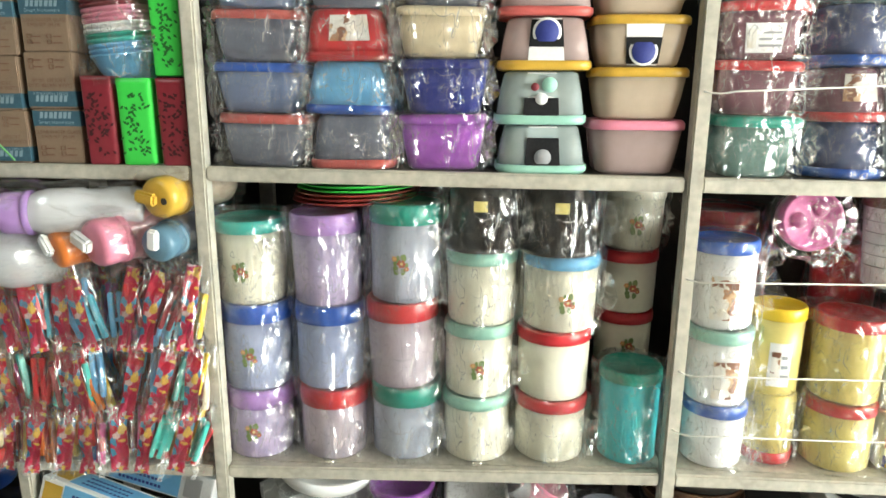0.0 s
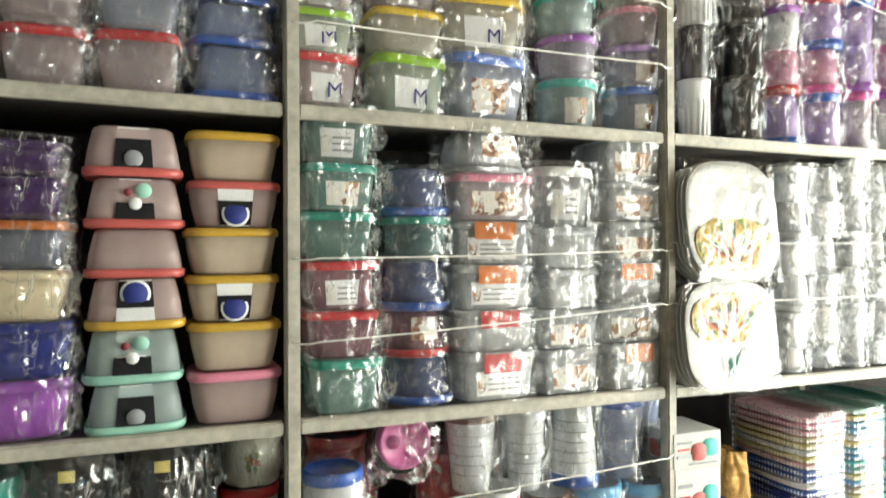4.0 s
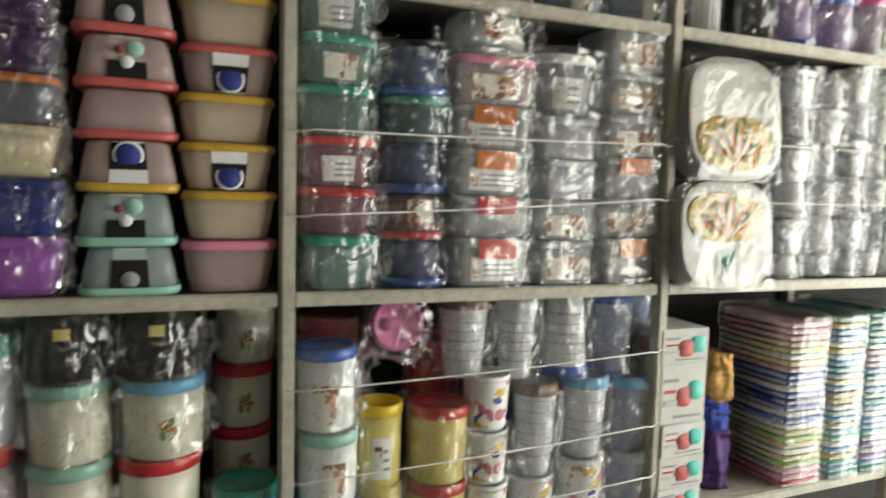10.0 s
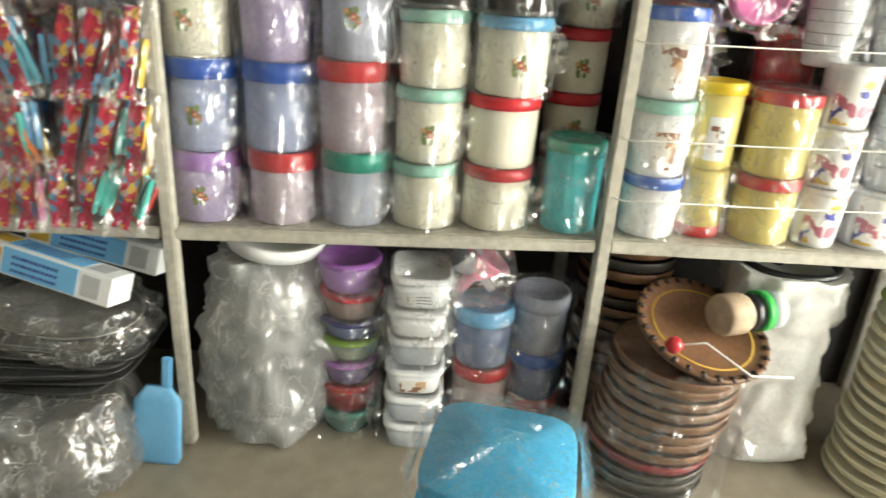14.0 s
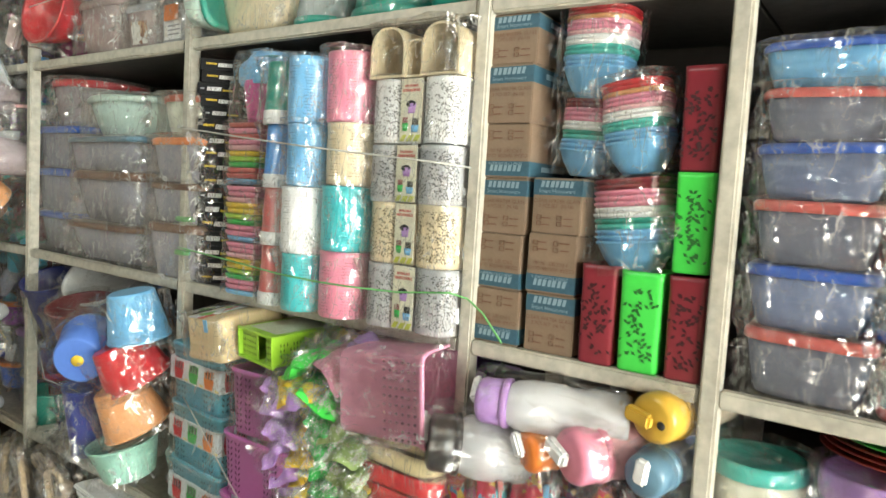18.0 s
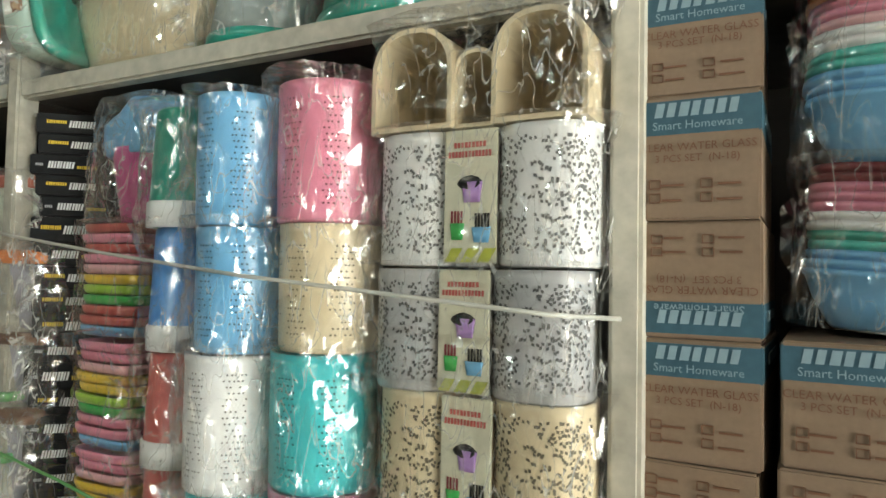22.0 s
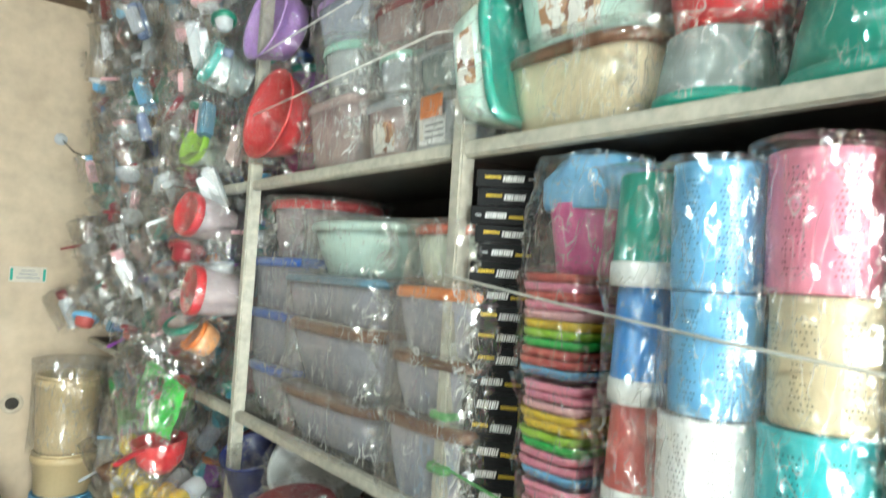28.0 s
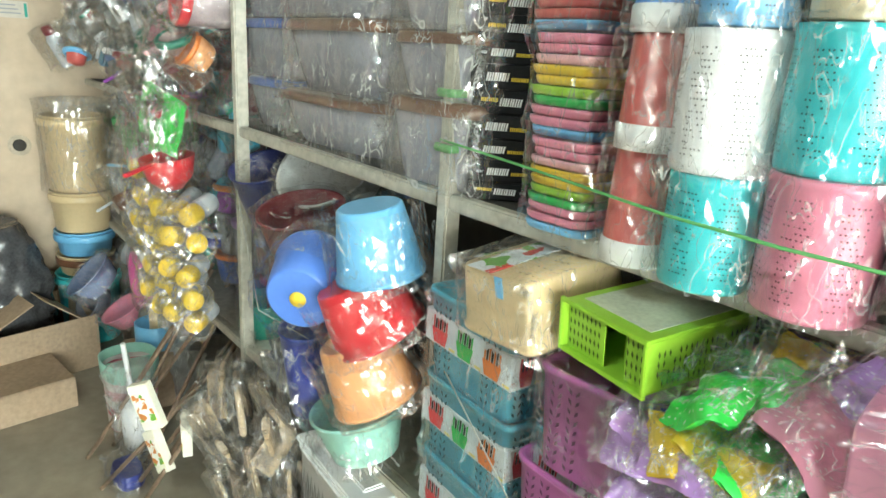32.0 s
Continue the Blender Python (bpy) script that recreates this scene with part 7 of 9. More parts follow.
stack(3.442, 0.010, 1.266, 0.238, [('tub', 0.093, 'cream', 'paleyellow', ''), ('tub', 0.079, 'cream', 'mint', ''), ('tub', 0.074, 'white', 'cream', ''), ('tub', 0.061, 'mint', 'sky', ''), ('tub', 0.074, 'beige', 'peach', ''), ('tub', 0.061, 'white', 'teal', ''), ('tub', 0.06, 'cream', 'paleyellow', ''), ('tub', 0.063, 'white', 'teal', ''), ('tub', 0.09, 'cream', 'teal', '')], group='striped boxes')
stack(3.846, 0.010, 1.265, 0.122, [('cup', 0.134, 'palepink', 'red', 'w'), ('tub', 0.123, 'clear', 'yellow', 'w'), ('tub', 0.123, 'white', 'yellow', 'w'), ('cup', 0.135, 'clear', '', 'w'), ('cup', 0.135, 'clear', '', 'w')], group='end bay cups')
stack(3.117, 0.020, 0.629, 0.068, [('jug', 0.311, 'clear', '', 'w'), ('jug', 0.308, 'royal', '', 'w')], group='end bay cups')
stack(3.368, 0.000, 0.628, 0.148, [('can', 0.198, 'frost', 'silver', 'w'), ('cup', 0.313, 'palepink', 'yellow', 'w')], group='end bay cups')
stack(3.652, 0.000, 0.627, 0.152, [('can', 0.21, 'palepink', 'hotpink', 'w'), ('jug', 0.368, 'gold', 'clear', 'w')], group='end bay cups')
stack(3.866, 0.020, 0.627, 0.073, [('jug', 0.236, 'red', 'red', 'w'), ('jug', 0.349, 'mint', '', 'h')], group='end bay cups')


# ---------------------------------------------------------------- floor goods under the shelves
bag = thing("bagged_bucket", "white bucket in a big crumpled milky polythene bag", "bucket", pose(0.165, 0.16, 0.001))
part("bucket", loft([(0.7, 0), (0.75, 0.01), (0.95, 0.42), (1.0, 0.425), (1.0, 0.44), (0.92, 0.44), (0, 0.43)], 0.20, 0.19, 2.0, 36), col("white"), bag)
part("lid", loft([(0.5, 0), (0.9, 0.02), (1, 0.06), (0.95, 0.062), (0.5, 0.03), (0, 0.026)], 0.27, 0.27, 2.0, 36), col("white"), bag, "white dished lid", pose(0.02, 0.0, 0.505, 6, 8, 0))
part("polybag", sack_bm(0.325, 0.30, 0.50, 2.0, 2, 0.66, 0.045), FILM_THICK, bag, "crumpled milky polythene bag")
stack(0.385, 0.04, 0.001, 0.165, [("bowl", 0.07, "frostteal", "jade", "w"), ("bowl", 0.085, "darkred", "red", "w"), ("bowl", 0.07, "smoke", "purple", "w"), ("bowl", 0.065, "clear", "lime", "w"), ("bowl", 0.055, "frostblue", "navy", "w"), ("bowl", 0.07, "frostpink", "red", "w"), ("bowl", 0.085, "lilac", "purple", "w")], group="floor tub pile")
stack(0.56, 0.0, 0.001, 0.155, [("tub", 0.085, "clear", "white", ""), ("tub", 0.085, "clear", "white", ""), ("tub", 0.08, "white", "white", "p"), ("tub", 0.085, "clear", "white", "w"), ("tub", 0.08, "white", "white", "w"), ("tub", 0.09, "white", "white", "wl")], 0.19, group="white tub pile")
stack(0.735, 0.05, 0.001, 0.16, [("can", 0.10, "frostpink", "red", "w"), ("can", 0.13, "frostpink", "red", "w"), ("can", 0.17, "frostblue", "sky", "w")], group="floor jar pile")
stack(0.885, 0.08, 0.001, 0.15, [("can", 0.12, "frostpink", "red", "w"), ("can", 0.14, "frostblue", "blue", "w"), ("can", 0.17, "frost", "frost", "w")], group="floor jar pile")
fb = thing("bagged_funnel", "pink plastic funnels in a clear film bag", "funnel", pose(0.70, 0.15, 0.405))
part("funnel", loft([(0.2, 0), (0.25, 0.05), (1.0, 0.13), (0.96, 0.132), (0.2, 0.06)], 0.14, 0.14, 2.0, 24, False), col("pink"), fb, m=pose(-0.04, 0, 0.01, 0, 35, 0))
part("funnel", loft([(0.2, 0), (0.25, 0.05), (1.0, 0.13), (0.96, 0.132), (0.2, 0.06)], 0.12, 0.12, 2.0, 24, False), col("clear"), fb, m=pose(0.05, 0, 0.02, 0, -40, 0))
part("film_bag", sack_bm(0.22, 0.16, 0.16, 2.2, 5, 0.8, 0.015), FILM_HAZY, fb)

stool = thing("plastic_stool", "blue plastic square stool under clear film", "stool", pose(0.725, -0.465, 0, 0, 0, -12))
part("seat", loft([(0.95, 0.37), (1.0, 0.375), (1.0, 0.392), (0.97, 0.40), (0, 0.402)], 0.27, 0.27, 5.0, 44), solid("stool_blue", (0.05, 0.42, 0.70), 0.35, 0.08, 8, 0.05), stool)
for sx in (-1, 1):
    for sy in (-1, 1):
        part("leg", loft([(1.0, 0.0), (1.0, 0.01), (0.86, 0.37)], 0.045, 0.045, 5.0, 16), solid("stool_blue", (0.05, 0.33, 0.62)), stool, m=pose(sx * 0.11, sy * 0.11, 0))
    part("apron", box_bm(0.012, 0.2, 0.06, 0.003, (sx * 0.118, 0, 0.315)), solid("stool_blue", (0.05, 0.33, 0.62)), stool)
f = wrap(stool, 0.275, 0.275, 0.05, 5.0, tail=False)
f.matrix_basis = pose(0, 0, 0.36)

BROWN = solid("tray_brown", (0.20, 0.10, 0.05), 0.45, 0.3, 8, 0.2)
MATS["plastic_traybrown"] = BROWN
INK["traybrown"] = (0.20, 0.10, 0.05)
INK["traycream"] = (0.70, 0.64, 0.46)
INK["traydark"] = (0.05, 0.045, 0.04)
top_z = round_trays(1.165, 0.0, 0.001, 0.162, 12, 0.36, ["traydark", "traydark", "traydark", "darkred", "traybrown", "traybrown", "traybrown", "traybrown", "traybrown", "traybrown", "traybrown", "traybrown"], "round brown woven tray in a leaning floor pile", (0.055, 0.01), "brown tray pile", thick=0.85)
deco = thing("round_tray", "brown round tray with a carved dark rim and yellow ring", "tray", pose(1.25, 0.0, top_z + 0.05, 20, 8, 0), "brown tray pile")
part("disc", loft([(0.9, 0), (0.97, 0.006), (1.0, 0.02), (0.97, 0.024), (0.9, 0.014), (0, 0.013)], 0.33, 0.33, 2.0, 48), BROWN, deco)
part("yellow_ring", loft([(0.78, 0.0155), (0.76, 0.0165), (0.74, 0.0155)], 0.33, 0.33, 2.0, 48, False), solid("ring_yellow", (0.5, 0.3, 0.05), 0.5), deco, "thin yellow painted ring")
for k in range(28):
    a = 2 * math.pi * k / 28
    part("rim_bead", mesh(("bead",), lambda: loft([(0.2, 0), (1, 0.005), (0.3, 0.012), (0, 0.012)], 0.024, 0.018, 2.0, 8), solid("rim_dark", (0.04, 0.018, 0.012), 0.4)), None, deco, m=pose(0.156 * math.cos(a), 0.156 * math.sin(a), 0.016, 0, 0, math.degrees(a)))
knob = thing("rattle_drum_stick", "red ball on a bent white wire lying across the tray", "toy", pose(1.145, -0.115, top_z + 0.075))
part("ball", loft([(0, -0.02), (0.6, -0.016), (1, 0), (0.6, 0.016), (0, 0.02)], 0.042, 0.042, 2.0, 16, False), col("red"), knob)
part("wire", rod_path([(0.01, 0, 0), (0.07, -0.005, 0.012), (0.16, -0.06, -0.035), (0.26, -0.05, -0.04)], 0.0025), col("white"), knob)
roll = thing("tape_roll", "beige woven roll with a green tape band", "roll", pose(1.31, -0.03, top_z + 0.12, 0, 90, 18))
part("core", loft([(0, 0), (0.9, 0), (1, 0.01), (1, 0.06), (0.9, 0.07), (0, 0.07)], 0.10, 0.10, 2.0, 28), solid("woven_beige", (0.42, 0.32, 0.22), 0.6, 0.3, 40, 0.6), roll, m=pose(0, 0, -0.05))
part("green_band", loft([(0.86, 0.055), (1.0, 0.056), (1.0, 0.078), (0.86, 0.079)], 0.10, 0.10, 2.0, 28), col("green"), roll)
part("dark_band", loft([(0.7, 0.021), (0.9, 0.022), (0.9, 0.055), (0.7, 0.056)], 0.10, 0.10, 2.0, 28), col("black"), roll)
part("clear_end", loft([(0.86, 0.079), (1.0, 0.08), (0.98, 0.115), (0.6, 0.13), (0, 0.13)], 0.095, 0.095, 2.0, 24), col("clear"), roll)
round_trays(1.13, 0.27, 0.001, 0.13, 16, 0.56, ["traybrown", "traybrown", "traydark"], "round brown tray in the back pile", (0, 0), "back tray pile", thick=0.8)
piece("film_sheet", film_bm(0.345, 0.345, 0.36, 2.0, 2, True, 0.012), FILM, "loose clear film hanging round the brown trays", "film", pose(1.19, 0.0, 0.004))
ws = thing("white_sack", "white woven plastic sack standing full and open", "sack", pose(1.50, 0.15, 0.001))
part("cloth", sack_bm(0.29, 0.24, 0.55, 2.8, 7, 1.12, 0.036, 0.10, 0.16), solid("woven_sack", (0.62, 0.62, 0.60), 0.6, 0.14, 10, 0.5), ws)
# mouth closed by a black surface in place of the shade inside
part("mouth", loft([(1.0, 0), (1.06, 0.02), (0.98, 0.03), (0.9, 0.0), (0, -0.02)], 0.25, 0.22, 2.4, 30, False), col("black"), ws, "black surface standing for the shade in the open mouth", pose(0, 0, 0.545, 8, 0, 0))
sz = round_trays(1.83, -0.01, 0.001, 0.150, 14, 0.475, ["traycream"], "cream round plastic tray in a tall floor pile", (0.03, 0.03), "cream tray pile", thick=0.55)
for k, c in enumerate(("lime", "lime", "red", "red")):
    piece("round_plate", loft([(0.7, 0), (0.9, 0.006), (1.0, 0.014), (0.98, 0.017), (0.88, 0.01), (0, 0.008)], 0.29 - 0.01 * k, 0.29 - 0.01 * k, 2.0, 40), col(c), f"{word(c)} round plastic plate on the cream trays", "plate", pose(1.855, 0.02, sz + 0.010 * k, 2, 3, 0), "plates on trays")
pw = thing("wrapped_plate", "red round plate with white centre under loose film", "plate", pose(1.86, 0.02, sz + 0.042, 2, 3, 0), "plates on trays")
part("plate", loft([(0.7, 0), (0.9, 0.006), (1.0, 0.014), (0.98, 0.017), (0.88, 0.01), (0, 0.008)], 0.26, 0.26, 2.0, 40), col("red"), pw)
part("printed_centre", loft([(0, 0.0095), (1, 0.0095), (1.0, 0.009)], 0.12, 0.10, 2.0, 28, False), PICTURE, pw, "pale printed picture")
part("film_wrap", film_bm(0.32, 0.30, 0.04, 2.0, 3), FILM, pw, "crumpled clear film", pose(0.01, 0, -0.02))
part("film_flap", film_bm(0.16, 0.1, 0.02, 2.0, 6), FILM, pw, "loose end of film", pose(0.19, -0.05, -0.02, 0, 12, 0))
PASTEL = ["palepink", "paleyellow", "sky", "white", "pink", "sand", "lilac"]
for bx, by, bw, bh, cols, topc in ((2.18, -0.25, 0.265, 0.33, PASTEL, "red"), (2.53, -0.16, 0.26, 0.24, ["brown", "red", "white", "palepink", "paleyellow", "sky", "lilac", "palepink"], "white"), (2.50, 0.0, 0.26, 0.48, ["grey", "pink", "palepink", "sand", "lilac"], "red")):
    n = 15
    for k in range(n):
        c = topc if k >= n - 1 else ("maroon" if k == n - 2 and topc == "red" else cols[k % len(cols)])
        ob = thing("sieve_basket", f"{word(c)} square plastic sieve basket nested in a floor pile", "basket", pose(bx, by + bw / 2, 0.001 + (bh - 0.09) * k / (n - 1), 0, 0, 20 + JIG.uniform(-3, 3)), "nested sieve baskets")
        part("body", mesh(("sieve", bw), lambda: loft([(0.55, 0), (0.62, 0.004), (0.9, 0.07), (0.97, 0.085), (1.0, 0.086), (1.0, 0.092), (0.93, 0.09), (0.6, 0.01), (0, 0.008)], bw, bw, 4.5, 40), col(c)), None, ob)
        if k >= n - 3:
            tagged(part("hole_pattern", mesh(("sieveholes", bw), lambda: dots_bm([((math.copysign(abs(math.cos(a)) ** 0.44, math.cos(a)) * bw * 0.475, math.copysign(abs(math.sin(a)) ** 0.44, math.sin(a)) * bw * 0.475, 0.06 + 0.012 * r), a + math.pi / 2, 0) for r in range(2) for a in [2 * math.pi * j / 48 for j in range(48)]], 0.003, 0.003), hole_shade(c)), None, ob, "rows of small holes"), kind="stuff")
        if k == n - 1 and topc == "red":
            part("paper_label", loft([(0, 0.012), (1, 0.012), (1, 0.0125)], 0.09, 0.07, 2.0, 20, False), paper("white"), ob, "oval white paper label")

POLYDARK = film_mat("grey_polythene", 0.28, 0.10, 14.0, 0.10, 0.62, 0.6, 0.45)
# floor goods further along
pile = thing("bagged_bundle", "flat grey wares tied up in crumpled clear film", "bundle", pose(-0.31, -0.07, 0.001, 0, 0, 6))
part("contents", sack_bm(0.34, 0.30, 0.17, 3.0, 9, 0.9, 0.02), solid("dusty_ware", (0.11, 0.105, 0.095), 0.5, 0.4, 9, 0.3), pile, "dusty grey flat wares")
part("film_bag", sack_bm(0.40, 0.38, 0.215, 2.4, 4, 0.8, 0.034), POLYDARK, pile, "crumpled shiny clear film")
part("film_knot", film_bm(0.10, 0.07, 0.07, 2.0, 4, True, 0.016), FILM, pile, "gathered film knot", pose(-0.08, -0.19, 0.10, 20, 0, 0))
part("film_knot", film_bm(0.10, 0.07, 0.06, 2.0, 7, True, 0.016), FILM, pile, "gathered film knot", pose(-0.02, -0.21, 0.02, 20, 0, 0))
FANS = random.Random(8)
for k in range(13):
    piece("griddle_plate", loft([(0.97, 0), (1, 0.001), (1, 0.004), (0.97, 0.005), (0, 0.004)], 0.36, 0.30, 5.0, 28), solid("griddle_dark", (0.035, 0.035, 0.035), 0.35, 0.4, 9, 0.2), "thin dark plate in a fanned-out pile", "plate", pose(-0.31 + FANS.uniform(-0.02, 0.03), 0.05 + FANS.uniform(-0.03, 0.02), 0.222 + 0.0085 * k, FANS.uniform(-3, 5), -4 + 0.9 * k, FANS.uniform(-9, 9)), "dark plates")
tray = thing("bagged_tray", "oval metal trays wrapped in crumpled film", "tray", pose(-0.30, 0.04, 0.338, 6, 5, 0))
part("tray", loft([(0.7, 0), (0.95, 0.03), (1.0, 0.034), (0.94, 0.032), (0.7, 0.008), (0, 0.006)], 0.36, 0.26, 2.2, 36), solid("dull_tray", (0.34, 0.33, 0.31), 0.35, 0.3, 8, 0.2, 0.7), tray)
part("film_bag", sack_bm(0.40, 0.29, 0.10, 2.4, 5, 0.9, 0.035), FILM_HAZY, tray, "crumpled clear film", pose(0, 0, -0.02))
for k, (yy, zz, rz) in enumerate(((0.0, 0.452, -12), (0.13, 0.470, -8))):
    ob = thing("long_carton", "long blue and white printed carton", "box", pose(-0.30 + 0.05 * k, yy, zz, -14, 10, rz), "long cartons")
    part("carton_body", box_bm(0.34, 0.085, 0.07, 0.002), paper("white"), ob)
    for face, g in ((0, -0.0432), (1, 0.0712)):
        turn_ = pose(0, 0, 0) if not face else pose(0, 0, 0.0355, -90, 0, 0) @ pose(0, -0.0, -0.0355)
        part("blue_panel", mesh(("lcblue",), lambda: box_bm(0.19, 0.0012, 0.062, 0.0, (-0.01, 0, 0.004)), paper("sky")), None, ob, "blue printed panel", m=turn_ @ pose(0, g if not face else -0.0362, 0))
        tagged(part("print_line", mesh(("lcline",), lambda: join_bm([blocks_bm(11, 0.12, 0.007, 0, 0.0, 0.012 + 0.016 * r) for r in range(3)]), paper("navy")), None, ob, m=turn_ @ pose(-0.02, (g if not face else -0.0362) - 0.001, 0)), kind="stuff")
        part("brown_panel", mesh(("lcbrown",), lambda: box_bm(0.05, 0.0012, 0.05, 0.0, (-0.135, 0, 0.01)), paper("amber")), None, ob, m=turn_ @ pose(0, g if not face else -0.0362, 0))
        part("side_panel", mesh(("lcgrid",), lambda: box_bm(0.045, 0.0012, 0.05, 0.0, (0.12, 0, 0.01)), paper("silver")), None, ob, m=turn_ @ pose(0, g if not face else -0.0362, 0))
broom = thing("dustpan", "blue plastic dustpan standing on end", "dustpan", pose(-0.075, -0.07, 0.003, -6, 4, 0))
part("pan", loft([(0.9, 0), (1, 0.01), (0.95, 0.17), (0.5, 0.21), (0, 0.21)], 0.12, 0.03, 4.0, 24), col("sky"), broom)
part("handle", box_bm(0.024, 0.014, 0.09, 0.006, (0.02, 0, 0.20)), col("sky"), broom)
piece("toy_block", box_bm(0.05, 0.05, 0.09, 0.008), col("lilac"), "small lilac plastic piece on the floor", "toy", pose(-0.47, -0.19, 0.001, 0, 0, 20))
dusk = thing("bagged_bundle", "dark wares under glossy clear film", "bundle", pose(-0.62, 0.05, 0.001))
part("contents", sack_bm(0.28, 0.24, 0.40, 2.0, 3, 0.7, 0.025), solid("dusk_ware", (0.05, 0.05, 0.055), 0.5, 0.4, 9, 0.2), dusk, "dark wares")
part("film_bag", sack_bm(0.35, 0.30, 0.42, 2.0, 12, 0.7, 0.04), FILM, dusk, "crumpled clear film bag", pose(0, 0, 0.001))
basin("washing_basin", "blue round basin on the dark wrapped wares", pose(-0.72, 0.14, 0.44), 0.20, 0.07, "blue", False)
for k in range(4):
    piece("wicker_bowl", loft([(0.6, 0), (0.9, 0.03), (1, 0.05), (0.95, 0.05), (0.6, 0.008), (0, 0.008)], 0.24, 0.24, 2.0, 30), BROWN, "brown bowl inside the film bag", "bowl", pose(-0.55, -0.06, 0.005 + 0.035 * k), "brown bowls")
for k in range(14):
    basin("washing_basin", "round washing basin nested in a tall pile", pose(-1.08, 0.16, 0.16 + 0.023 * k, 4, 3, 0), 0.25 + 0.003 * k, 0.075, ["navy", "blue", "mauve", "maroon", "lilac", "green", "blue", "mauve", "maroon", "red", "blue", "mauve", "red", "red"][k], k == 13, "nested basins")
piece("basin_foot", sack_bm(0.24, 0.24, 0.16, 2.0, 3, 1.0, 0.01), col("navy"), "lower navy tubs of the basin pile", "tub", pose(-1.08, 0.16, 0.001))
basket("storage_basket", "dull blue basket standing upside down on the floor", pose(-0.965, -0.045, 0.191, 180, 0, 14), 0.26, 0.19, 0.19, "cyanblue", True)
heap = thing("bagged_bundle", "grey goods in a dusty film bag on the floor", "bundle", pose(-1.33, 0.05, 0.001))
part("contents", sack_bm(0.30, 0.26, 0.24, 2.6, 14, 0.8, 0.02), solid("dusty_ware", (0.11, 0.105, 0.095)), heap, "dusty grey goods")
part("film_bag", sack_bm(0.36, 0.32, 0.28, 2.2, 14, 0.7, 0.034), POLYDARK, heap, "crumpled shiny clear film")
sack("grey_bag", "grey metal pans in dusty film", -1.36, 0.2, 0.30, 0.28, 0.26, 0.14, solid("dusty_grey", (0.18, 0.17, 0.15)), 15, 2.2, 0.8, 0.02)
sack("blue_grey_bag", "blue-grey bundles packed under the shelf", -1.7, 0.26, 0.001, 0.5, 0.3, 0.5, solid("bluegrey_bundle", (0.26, 0.3, 0.36), 0.5, 0.3, 9, 0.3), 16, 3.0, 0.95, 0.03)

# loft over the side entrance
loft_board = thing("loft", "rough plank loft over the side entrance", "loft", pose(0, 0, 0))
for k in range(9):
    part("plank", box_bm(0.50, 0.30 - 0.02 * (k % 3), 0.028, 0.004, (3.80, 0.28 - 0.36 * k, 2.545)), PLANKM, loft_board)
part("edge_beam", box_bm(0.04, 3.3, 0.05, 0.004, (3.545, -1.2, 2.555)), SHELF, loft_board)
part("edge_beam", box_bm(0.04, 3.3, 0.05, 0.004, (4.02, -1.2, 2.515)), PLANKM, loft_board)
slab("lintel", RIGHT - 0.05, RIGHT + 0.15, FRONT, 0.46, 2.44, 2.515, PLANKM, "timber shutter box over the side entrance", "beam", 0.01)
slab("wall_east_head", RIGHT, RIGHT + 0.12, FRONT, 0.6, 2.502, TOP, WALLM, "plaster wall over the side entrance", "wall")
for k in range(9):
    carton("appliance_carton", "box", pose(3.80, -0.15 - 0.30 * k, 2.574, 0, 0, -90), 0.26, 0.22, 0.20, "grey", "", "k", "loft cartons")
    carton("appliance_carton", "box", pose(3.80, -0.15 - 0.30 * k, 2.776, 0, 0, -90), 0.26, 0.22, 0.18, "silver", "", "k", "loft cartons")

# street outside the side entrance
STREET = solid("street_ground", (0.66, 0.63, 0.57), 0.8, 0.15, 0.8, 0.4)
slab("ground", -120, 120, -120, 120, -0.30, -0.125, STREET, "dusty street ground", "ground")
slab("pavement", RIGHT + 0.11, 6.2, -8, 8, -0.124, -0.01, STREET, "raised cement pavement", "pavement", 0.01)
FACADE = solid("facade_plaster", (0.82, 0.80, 0.72), 0.8, 0.1, 0.9, 0.3)
house = thing("shop_building", "low plastered shop building across the street", "building", pose(9.2, 2.5, -0.124))
for w_, h_, y_, z_ in ((1.1, 5.4, -1.6, 0), (5.0, 5.4, 4.2, 0), (2.696, 3.2, 0.3, 2.2)):
    part("wall", box_bm(0.3, w_, h_, 0.0, (0, y_, z_)), FACADE, house)
part("cornice", box_bm(0.5, 9.2, 0.14, 0.01, (-0.05, 2.2, 5.4)), FACADE, house)
part("ledge", box_bm(0.36, 8.6, 0.12, 0.01, (-0.3, 2.2, 3.0)), solid("ledge_grey", (0.5, 0.48, 0.44), 0.8, 0.2, 2, 0.3), house, "grey cement ledge")
part("pipe", tube_between((-0.19, -1.2, 0.0), (-0.19, -1.2, 5.2), 0.04), solid("pipe_grey", (0.35, 0.36, 0.37), 0.6), house)
part("shutter", box_bm(0.06, 2.7, 2.1, 0.004, (0.05, 0.3, 0)), solid("shutter_grey", (0.42, 0.44, 0.46), 0.6, 0.2, 3, 0.2), house, "pale grey rolled shutter")
lat = part("vent_grille", box_bm(0.04, 2.6, 0.42, 0.004, (-0.16, 0.3, 2.12)), solid("grille_grey", (0.35, 0.35, 0.33), 0.6), house, "grey lattice grille over the door")
for k in range(16):
    part("grille_bar", mesh(("gbar",), lambda: box_bm(0.02, 0.02, 0.42, 0.002), FACADE), None, lat, m=pose(-0.19, -0.9 + 0.16 * k, 2.12))
